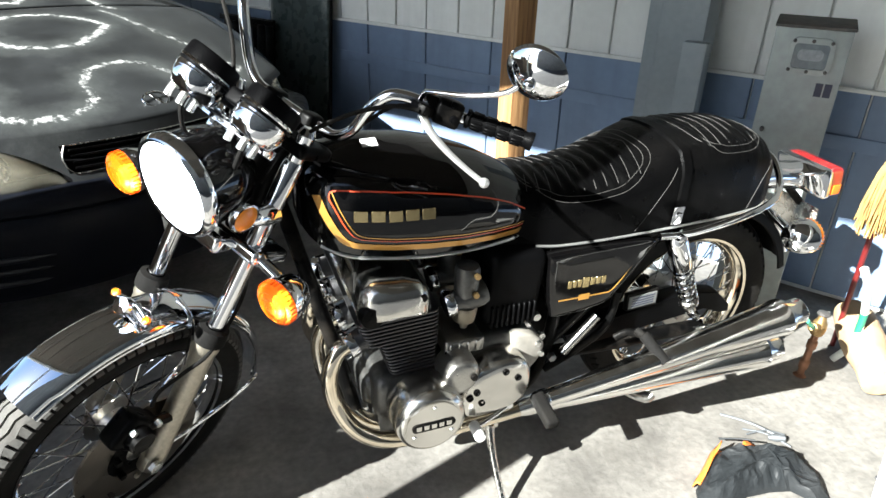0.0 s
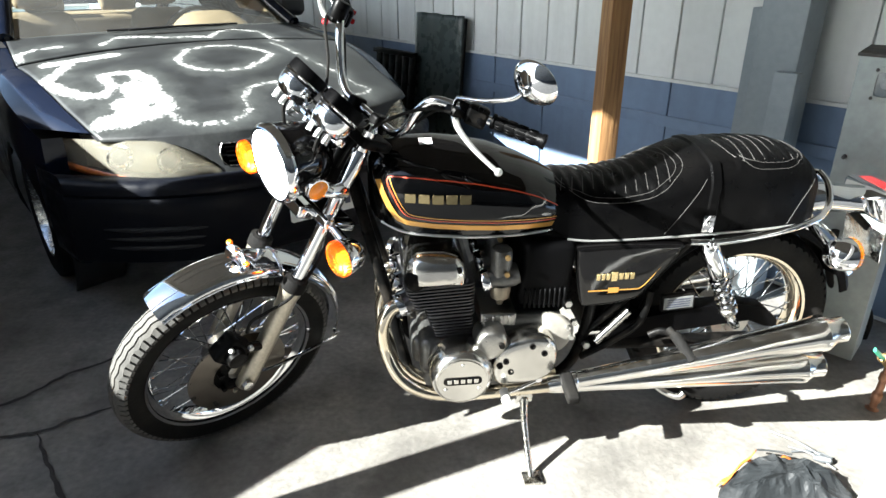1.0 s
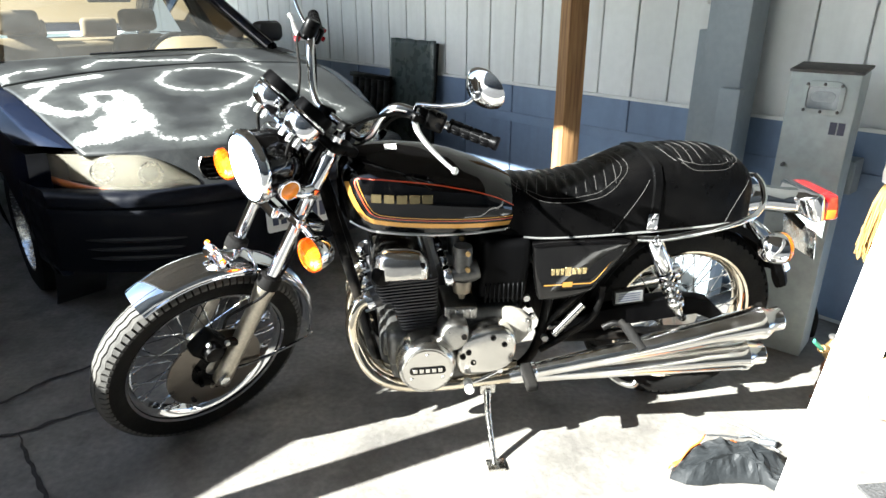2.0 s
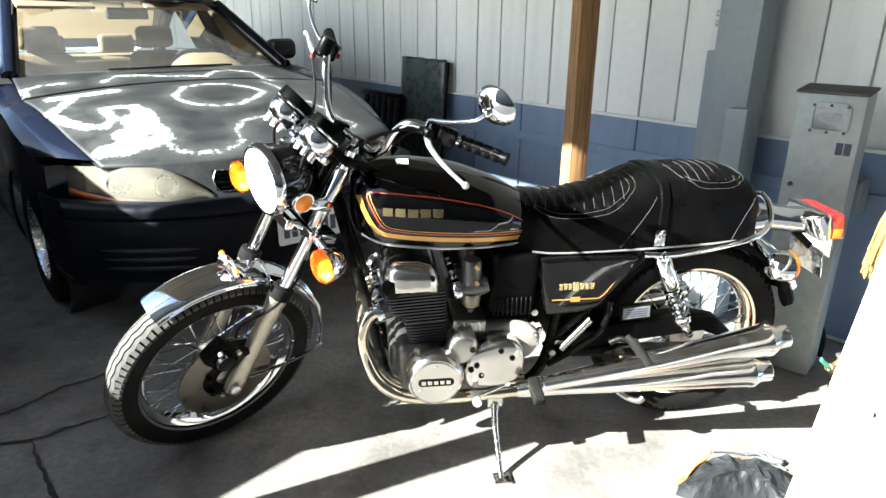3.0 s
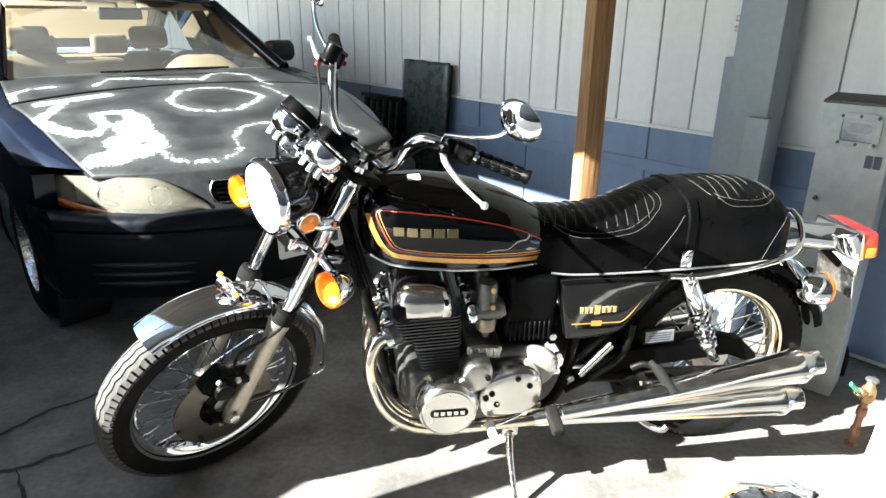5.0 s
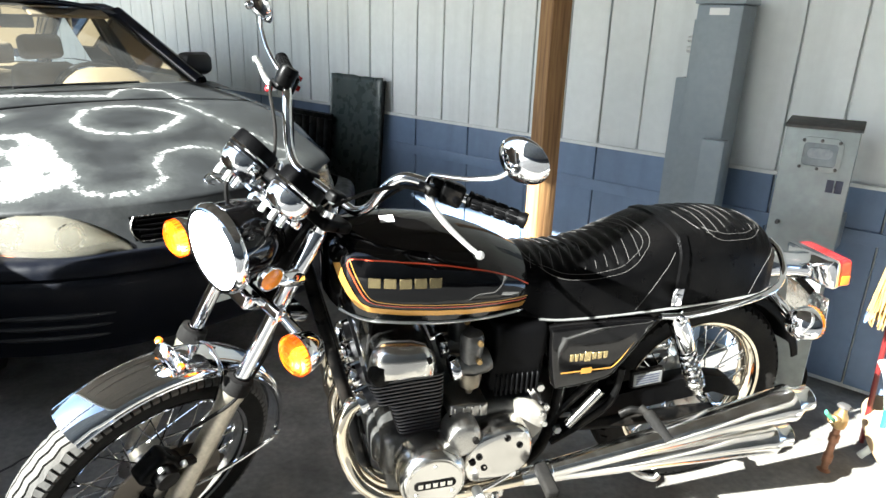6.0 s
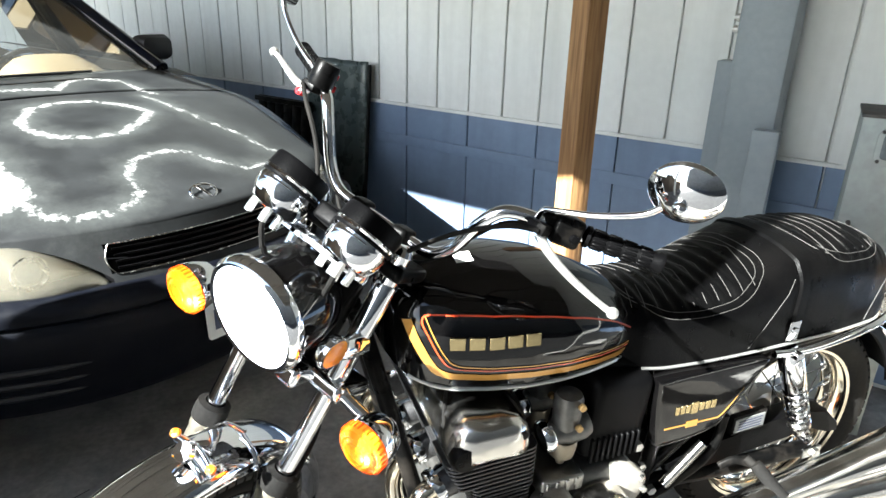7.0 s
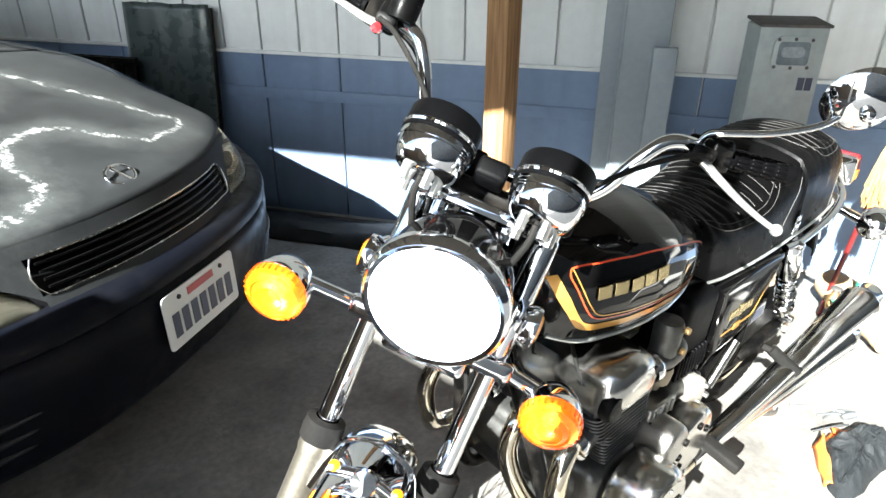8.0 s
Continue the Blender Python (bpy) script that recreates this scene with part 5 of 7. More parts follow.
    a = radians(108)
    spot = Vector((-0.06 + 0.372 * math.cos(a), 0, 0.372 * math.sin(a)))
    bm = bm_new()
    tube(bm, [spot + Vector((0, -0.055, 0.008)), spot + Vector((0, 0, 0.020)), spot + Vector((0, 0.055, 0.008))], [0.007, 0.010, 0.007], 10)
    lathe(bm, [(0.0, 0.012), (0.017, 0.010), (0.019, 0.0), (0.012, -0.012)], 18, Matrix.Translation(spot + Vector((-0.02, 0, 0.022))) @ pose(0, 0, 0, 0, -70))
    part("hose_clamp", bm, CHROME, bike, m=low)
    for side in (-1, 1):
        bm = bm_new()
        lathe(bm, [(0.0, 0.005), (0.008, 0.003), (0.009, -0.004), (0, -0.005)], 14, Matrix.Translation(spot + Vector((-0.004, side * 0.048, 0.018))) @ pose(0, 0, 0, 0, -60))
        part("mudguard_marker", bm, AMBER, bike, m=low)

    # headlight
    aim = FORK.to_3x3().inverted() @ (FORK.to_3x3() @ Vector((-0.883, 0, -0.469)))
    head = pose(-0.196, 0.010, 0.612) @ aim.to_track_quat("Z", "Y").to_matrix().to_4x4()
    bm = bm_new()
    lathe(bm, [(0.0, -0.150), (0.035, -0.146), (0.065, -0.130), (0.085, -0.100), (0.094, -0.060), (0.097, -0.012)], 48)
    shell = part("headlight_shell", bm, BLACK_PAINT, bike, "gloss black headlight bowl", m=f @ head)
    bm = bm_new()
    lathe(bm, [(0.097, -0.016), (0.102, -0.012), (0.104, 0.0), (0.102, 0.010), (0.096, 0.016), (0.090, 0.014), (0.089, 0.006)], 56)
    part("headlight_rim", bm, CHROME, shell, "chrome headlight rim")
    bm = bm_new()
    lathe(bm, [(0.002, -0.075), (0.020, -0.070), (0.045, -0.055), (0.068, -0.033), (0.085, -0.004), (0.090, 0.008)], 48)
    part("headlight_mirror", bm, HEAD_MIRROR, shell)
    bm = bm_new()
    lathe(bm, [(0.0, 0.022), (0.03, 0.0205), (0.06, 0.017), (0.08, 0.012), (0.0905, 0.007)], 48)
    glass = part("headlight_lens", bm, LAMP_GLASS, shell, "ribbed clear headlight lens, brightly lit")
    glass.visible_shadow = False
    bm = bm_new()
    lathe(bm, [(0.0, 0.030), (0.010, 0.026), (0.013, 0.012), (0.010, 0.0)], 16, pose(0, 0, -0.05))
    part("bulb", bm, LAMP_BULB, shell, "lit headlight bulb")

    # two clocks with black hoods and chrome cups, idiot-light block, cables
    for side, lab in ((-1, "speedometer"), (1, "tachometer")):
        place = f @ pose(-0.160, side * 0.083 + 0.013, 0.783, 0, 22, 0)
        bm = bm_new()
        lathe(bm, [(0.0, -0.030), (0.030, -0.030), (0.042, -0.022), (0.050, -0.004), (0.0515, 0.008), (0.0515, 0.022), (0.049, 0.024)], 40)
        cup = part(lab, bm, CHROME, bike, "round clock in a chrome cup with a black hood", m=place)
        bm = bm_new()
        lathe(bm, [(0.050, 0.018), (0.0535, 0.022), (0.0525, 0.056), (0.050, 0.061), (0.046, 0.061), (0.045, 0.054)], 40)
        part("hood", bm, BLACK_PLASTIC, cup, "matt black hood")
        bm = bm_new()
        lathe(bm, [(0.0, 0.055), (0.0455, 0.054)], 40)
        part("dial_glass", bm, WINDOW_GLASS, cup)
        bm = bm_new()
        lathe(bm, [(0.0522, 0.008), (0.0530, 0.012), (0.0522, 0.016)], 40)
        part("trim_ring", bm, CHROME, cup)
        bm = bm_new()
        lathe(bm, [(0.0534, 0.026), (0.0552, 0.029), (0.0534, 0.032)], 40)
        part("trim_ring", bm, CHROME, cup)
        bm = bm_new()
        for x, y in ((-0.022, 0.02), (0.022, 0.02), (0.0, -0.025), (-0.02, -0.012)):
            tube(bm, [(x, y, -0.026), (x, y, -0.036), (x + 0.003, y, -0.050)], 0.007, 8)
        pieces("lamp_socket", bm, STEEL_BOLT, cup)
        bm = bm_new()
        tube(bm, [(0, 0, -0.03), (0.008, 0, -0.055), (0.04, -side * 0.012, -0.09), (0.08, -side * 0.03, -0.14)], 0.005, 8)
        part("clock_cable", bm, RUBBER, cup)
    bm = bm_new()
    box(bm, (0.050, 0.045, 0.030), pose(-0.125, 0.013, 0.794, 0, 22, 0), 0.008, 3)
    part("warning_light_block", bm, BLACK_PLASTIC, bike, m=f)
    for k, (y, z) in enumerate(((-0.038, 0.728), (-0.013, 0.713), (0.017, 0.723), (0.042, 0.718), (0.062, 0.730))):
        bm = bm_new()
        tube(bm, [(-0.115, y, z + 0.02), (-0.12, y, z - 0.02), (-0.10, y * 0.8, z - 0.06), (-0.08, y * 0.6, z - 0.10)], [0.010, 0.009, 0.006], 8)
        part("cable_end", bm, (CHROME, RUBBER)[k % 2], bike, m=f)
    bm = bm_new()
    box(bm, (0.03, 0.20, 0.02), pose(-0.122, 0.008, 0.742, 0, 20, 0), 0.006)
    part("clock_bracket", bm, CHROME, bike, m=f)

    # handlebar, grips, switches, levers, mirrors
    right = [(0.0, 0.0, 0.805), (0.004, 0.07, 0.805), (0.004, 0.115, 0.810), (-0.004, 0.150, 0.842), (-0.024, 0.176, 0.900), (-0.026, 0.205, 0.942), (0.002, 0.250, 0.957), (0.045, 0.290, 0.962), (0.085, 0.345, 0.970), (0.118, 0.432, 0.989)]
    bm = bm_new()
    tube(bm, [(p[0], -p[1], p[2]) for p in right[::-1]] + right[1:], 0.0112, 16, 6)
    part("handlebar", bm, CHROME, bike, "chrome handlebar", m=f)
    bm = bm_new()
    for y in (-0.05, 0.05):
        box(bm, (0.045, 0.035, 0.055), pose(0, y, 0.795), 0.010, 3)
    pieces("bar_clamp", bm, BLACK_METAL, bike, m=f)
    for side in (-1, 1):
        a, b = Vector((0.064, side * 0.316, 0.968)), Vector((0.118, side * 0.436, 0.990))
        place = f @ along(a, b)
        length = (b - a).length
        bm = bm_new()
        lathe(bm, [(0.0185, 0.0), (0.019, 0.006), (0.0155, 0.009), (0.0155, length - 0.012), (0.018, length - 0.008), (0.018, length), (0.0, length + 0.002)], 24)
        grip = part("handlebar_grip", bm, BLACK_PLASTIC, bike, "ribbed black rubber grip", m=place)
        bm = bm_new()
        for i in range(14):
            ang = 2 * math.pi * i / 14
            for k in range(4):
                box(bm, (0.003, 0.005, 0.021), pose(0.0162 * math.cos(ang), 0.0162 * math.sin(ang), 0.022 + 0.0265 * k, 0, 0, math.degrees(ang)), 0.0012, 1)
        part("grip_ribs", bm, BLACK_PLASTIC, grip)
        bm = bm_new()
        place2 = f @ along((0.012, side * 0.258, 0.957), (0.062, side * 0.312, 0.965))
        box(bm, (0.044, 0.050, 0.052), pose(0, 0, 0.040), 0.010, 3)
        box(bm, (0.034, 0.040, 0.035), pose(0.004, 0, 0.008), 0.009, 3)
        switch = part("switch_housing", bm, BLACK_METAL, bike, "black switch housing on the handlebar", m=place2)
        bm = bm_new()
        box(bm, (0.012, 0.012, 0.012), pose(-0.020, 0.020, 0.042), 0.003)
        lathe(bm, [(0.0, 0.010), (0.007, 0.009), (0.008, 0.0)], 12, pose(-0.022, -0.006, 0.05, 0, -90, 0))
        part("switch_button", bm, RED if side > 0 else BLACK_PLASTIC, switch, "red stop switch" if side > 0 else "")
        bm = bm_new()
        up = 0.0 if side < 0 else 0.072
        tube(bm, [(-0.008, side * 0.268, 0.938), (-0.012, side * 0.300, 0.922 + 0.25 * up), (0.000, side * 0.345, 0.906 + 0.6 * up), (0.018, side * 0.390, 0.895 + 0.88 * up), (0.030, side * 0.420, 0.890 + up)], [0.0095, 0.0078, 0.0066, 0.0055, 0.0055], 12, flat=0.7)
        verts = bmesh.ops.create_uvsphere(bm, u_segments=14, v_segments=8, radius=0.0098)["verts"]
        bmesh.ops.translate(bm, vec=(0.031, side * 0.424, 0.890 + up), verts=verts)
        part("clutch_lever" if side < 0 else "brake_lever", bm, LEVER_ALLOY, bike, "polished alloy lever with a ball end", m=f)
        bm = bm_new()
        box(bm, (0.040, 0.034, 0.020), pose(-0.008, side * 0.262, 0.948), 0.006)
        part("lever_bracket", bm, BLACK_METAL, bike, m=f)
        bm = bm_new()
        tube(bm, [(-0.004, side * 0.250, 0.955), (-0.016, side * 0.256, 0.975), (-0.026, side * 0.274, 0.984), (-0.026, side * 0.335, 1.010), (-0.022, side * 0.390, 1.044), (-0.024, side * 0.410, 1.068)], 0.0052, 10)
        part("mirror_stem", bm, CHROME, bike, "chrome mirror stem", m=f)
        mirror_at = f @ Matrix.Translation((-0.028, side * 0.428, 1.098)) @ pose(0, 0, 0, 0, 48, side * -16)
        bm = bm_new()
        lathe(bm, [(0.0, -0.026), (0.020, -0.024), (0.040, -0.014), (0.051, -0.002), (0.0545, 0.004), (0.053, 0.007)], 40)
        mirror = part("round_mirror", bm, CHROME, bike, "round chrome rear-view mirror", m=mirror_at)
        bm = bm_new()
        lathe(bm, [(0.0, 0.0055), (0.052, 0.0055)], 40)
        part("mirror_glass", bm, MIRROR_GLASS, mirror)
        bm = bm_new()
        verts = bmesh.ops.create_uvsphere(bm, u_segments=12, v_segments=8, radius=0.011)["verts"]
        bmesh.ops.translate(bm, vec=(0.0, 0.0, -0.030), verts=verts)
        part("mirror_joint", bm, CHROME, mirror)
    bm = bm_new()
    lathe(bm, [(0.0, 0.012), (0.008, 0.010), (0.009, 0.0)], 14, pose(-0.022, 0.270, 0.930, 0, -90, 0))
    part("stop_button", bm, RED, bike, "red stop switch button", m=f)
    bm = bm_new()
    lathe(bm, [(0.0, -0.006), (0.022, -0.006), (0.024, 0.004), (0.024, 0.036), (0.022, 0.042), (0.0, 0.044)], 24, pose(-0.020, 0.242, 0.960))
    part("brake_reservoir", bm, BLACK_METAL, bike, "round black brake-fluid reservoir", m=f)
    for side in (-1, 1):
        bm = bm_new()
        tube(bm, [(-0.03, side * 0.27, 0.945), (-0.055, side * 0.225, 0.925), (-0.06, side * 0.15, 0.86), (-0.07, side * 0.08, 0.76), (-0.06, side * 0.05, 0.66)], 0.0042, 8)
        part("control_cable", bm, RUBBER, bike, m=f)
        bm = bm_new()
        tube(bm, [(0.016, side * 0.262, 0.946), (0.0, side * 0.20, 0.918), (0.012, side * 0.12, 0.80), (0.0, side * 0.08, 0.77), (-0.03, side * 0.05, 0.74)], 0.0038, 8)
        part("wiring_sleeve", bm, RUBBER, bike, m=f)
    for side in (-1, 1):
        turn_signal_on(bike, side)


def turn_signal_on(bike, side):
    """A front signal, in the turned frame of the fork."""
    place, root = Vector((-0.064, -0.216, 0.494) if side < 0 else (-0.096, 0.241, 0.512)), Vector((-0.06, side * 0.125, 0.528))
    facing = Vector((-0.883, 0, -0.469))
    holder = new("front_signal")
    holder.parent, holder.matrix_basis = bike, FORK
    m = Matrix.Translation(place) @ facing.to_track_quat("Z", "Y").to_matrix().to_4x4()
    bm = bm_new()
    lathe(bm, [(0.0, -0.055), (0.022, -0.052), (0.038, -0.038), (0.046, -0.015), (0.049, 0.0), (0.049, 0.006), (0.044, 0.006)], 32, m)
    part("shell", bm, CHROME, holder)
    bm = bm_new()
    lathe(bm, [(0.0475, 0.002), (0.0470, 0.016), (0.043, 0.026), (0.033, 0.031), (0.030, 0.0295), (0.022, 0.034), (0.018, 0.0325), (0.0, 0.037)], 36, m)
    lens = part("lens", bm, AMBER_LIT, holder, "amber lens with moulded rings, lit")
    lens.visible_shadow = False
    bm = bm_new()
    lathe(bm, [(0.0, -0.022), (0.020, -0.019), (0.036, -0.008), (0.044, 0.003)], 28, m)
    part("reflector_bowl", bm, LAMP_SILVER, holder)
    bm = bm_new()
    lathe(bm, [(0.0, 0.012), (0.008, 0.009), (0.011, 0.0), (0.008, -0.010), (0.0, -0.016)], 16, m)
    part("bulb", bm, SIGNAL_BULB, holder, "lit bulb")
    bm = bm_new()
    for i in range(30):
        a = 2 * math.pi * i / 30
        box(bm, (0.0022, 0.0022, 0.018), m @ pose(0.0475 * math.cos(a), 0.0475 * math.sin(a), 0.011, 0, 0, math.degrees(a)))
    part("lens_ribs", bm, AMBER_LIT, holder)
    bm = bm_new()
    tube(bm, [place - 0.025 * facing + Vector((0, -side * 0.02, 0.006)), root], [0.014, 0.0115, 0.013], 14, smooth=False)
    part("stem", bm, CHROME, holder)
    bm = bm_new()
    lathe(bm, [(0.0, -0.008), (0.017, -0.008), (0.019, 0.0), (0.017, 0.010), (0.0, 0.010)], 18, along(root, place))
    part("collar", bm, CHROME, holder)


def build_tank_and_seat(bike):
    bm = bm_new()
    loft(bm, [tank_ring(x) for x in np.linspace(0.528, 1.06, 40)])
    part("fuel_tank", bm, BLACK_PAINT, bike, "gloss black fuel tank with gold and orange stripes")
    for side in (-1, 1):
        bm = bm_new()
        tube(bm, [(x, side * (tank_y(x, tank_size(x)[1]) + 0.001), tank_size(x)[1] + 0.001) for x in np.linspace(0.56, 1.04, 14)], 0.0042, 8, 3)
        part("tank_seam", bm, LEVER_ALLOY, bike, "bright seam along the tank's foot")
        outer = [(1.045, 0.742), (0.94, 0.752), (0.80, 0.764), (0.66, 0.772), (0.612, 0.780), (0.590, 0.802), (0.568, 0.845), (0.556, 0.880)]
        tank_stripe(bike, "gold_band", outer, 0.0145, GOLD, side, "broad gold stripe")
        inner = [(1.045, 0.757), (0.94, 0.768), (0.80, 0.780), (0.67, 0.788), (0.628, 0.795), (0.608, 0.815), (0.588, 0.855), (0.578, 0.884), (0.60, 0.894), (0.70, 0.892), (0.80, 0.880), (0.90, 0.856), (0.98, 0.825), (1.045, 0.785)]
        tank_stripe(bike, "orange_pinstripe", inner, 0.0028, ORANGE_LINE, side, "thin orange line")
        tank_stripe(bike, "gold_pinstripe", [(x + 0.006, z + 0.006) for x, z in inner[:8]], 0.0022, GOLD, side, "thin gold line", 0.0018)
        for i in range(5):
            x = 0.634 + 0.0345 * i
            p, n = on_tank(x, 0.846 - 0.008 * 0, 0.0)
            bm = bm_new()
            face = Vector((n.x, side * n.y, n.z))
            place = Matrix.Translation((p.x, side * p.y, p.z)) @ face.to_track_quat("Z", "Y").to_matrix().to_4x4()
            box(bm, (0.0285, 0.024, 0.0036), pose(0, 0, 0.0016, 0, 0, 0), 0.0008, 1)
            part("badge_block", bm, GOLD_BADGE, bike, "gold relief block of the tank badge", m=place)
    bm = bm_new()
    box(bm, (0.034, 0.028, 0.0008), pose(0.683, -0.036, tank_top(0.683, 0.036) + 0.0012, 16, -2, 0), 0)
    part("tank_sticker", bm, PALE_LABEL, bike, "small pale sticker")
    # seat
    bm = bm_new()
    angles = [-1, -0.97, -0.9, -0.82, -0.74, -0.68, -0.62, -0.57, -0.52, -0.44, -0.34, -0.22, -0.1, 0]
    angles = angles + [-a for a in angles[-2::-1]]
    loft(bm, [[seat_point(x, a) + Vector((0, 0, 0.0022 * math.sin((x - 1.02) * 2 * math.pi / 0.033) * (1 if abs(a) < 0.60 and (1.03 < x < 1.34 or 1.50 < x < 1.72) else 0))) for a in angles] for x in np.linspace(0.985, 1.792, 130)])
    part("seat", bm, VINYL, bike, "black stepped vinyl seat with pale stitching")
    for x in np.linspace(1.04, 1.33, 11):
        bow = 0.030
        seat_line(bike, "stitch_line", [(x + bow * (1 - abs(a) / 0.58), a) for a in np.linspace(-0.56, 0.56, 17)])
    for x in np.linspace(1.535, 1.68, 6):
        seat_line(bike, "stitch_line", [(x + 0.016 * (1 - abs(a) / 0.54), a) for a in np.linspace(-0.54, 0.54, 15)])
    for x0, x1, a1 in ((1.03, 1.385, 0.63), (1.04, 1.368, 0.59), (1.505, 1.735, 0.60), (1.520, 1.722, 0.565)):
        loop = []
        for k in range(57):
            t = 2 * math.pi * k / 56
            c, s = math.cos(t), math.sin(t)
            loop.append(((x0 + x1) / 2 + (x1 - x0) / 2 * math.copysign(abs(c) ** 0.55, c), a1 * math.copysign(abs(s) ** 0.5, s)))
        seat_line(bike, "stitch_border", loop)
    for side in (-1, 1):
        seat_line(bike, "side_piping", [(1.425 - 0.10 * k / 6, side * (0.62 + 0.36 * k / 6)) for k in range(7)])
        seat_line(bike, "side_piping", [(1.77 - 0.085 * k / 6, side * (0.55 + 0.44 * k / 6)) for k in range(7)])
        bm = bm_new()
        tube(bm, [seat_point(x, side * 1.0, 0.0) + Vector((0, side * 0.003, -0.002)) for x in np.linspace(1.06, 1.785, 16)], 0.0034, 8, 3)
        part("seat_trim", bm, LEVER_ALLOY, bike, "bright trim along the seat's foot")
        bm = bm_new()
        place = Matrix.Translation(seat_point(1.445, side * 0.93, 0.004)) @ pose(0, 0, 0, 90, 0, 0)
        lathe(bm, [(0.0, 0.006), (0.008, 0.005), (0.009, -0.004)], 10, place)
        box(bm, (0.032, 0.05, 0.003), place, 0.001)
        part("strap_bracket", bm, CHROME, bike)
    bm = bm_new()
    rows = []
    for x in (1.436, 1.440, 1.462, 1.466):
        out = 0.006 if x in (1.440, 1.462) else 0.0
        rows.append([seat_point(x, a, out) for a in np.linspace(-0.92, 0.92, 41)])
    loft(bm, rows, closed=False)
    part("seat_strap", bm, VINYL, bike, "black strap across the seat")


def tank_top(x, y):
    w, b, t = tank_size(x)
    for k in range(200):
        z = t - (t - b) * k / 200
        if tank_y(x, z) >= y:
            return z
    return b


LEVER_ALLOY = material("lever_alloy", (0.72, 0.72, 0.70), 0.32, 0.85, rough_spread=0.08)
HEAD_MIRROR = material("lamp_reflector", (0.92, 0.93, 0.95), 0.06, 1.0)
MIRROR_GLASS = material("mirror_glass", (0.90, 0.91, 0.92), 0.015, 1.0)
LAMP_GLASS = material("lamp_glass", (0.97, 0.98, 1.0), 0.05, 0.0, grain=0.0012, grain_size=70)
gn, gl, gs = tools(LAMP_GLASS)
gs.inputs["Transmission Weight"].default_value = 1.0
gs.inputs["IOR"].default_value = 1.3
gs.inputs["Emission Color"].default_value = (0.92, 0.96, 1.0, 1)
gs.inputs["Emission Strength"].default_value = 1.2
LAMP_BULB = material("lit_bulb", (1, 1, 1), 0.3)
gn, gl, gs = tools(LAMP_BULB)
gs.inputs["Emission Color"].default_value = (1.0, 0.97, 0.92, 1)
gs.inputs["Emission Strength"].default_value = 60.0


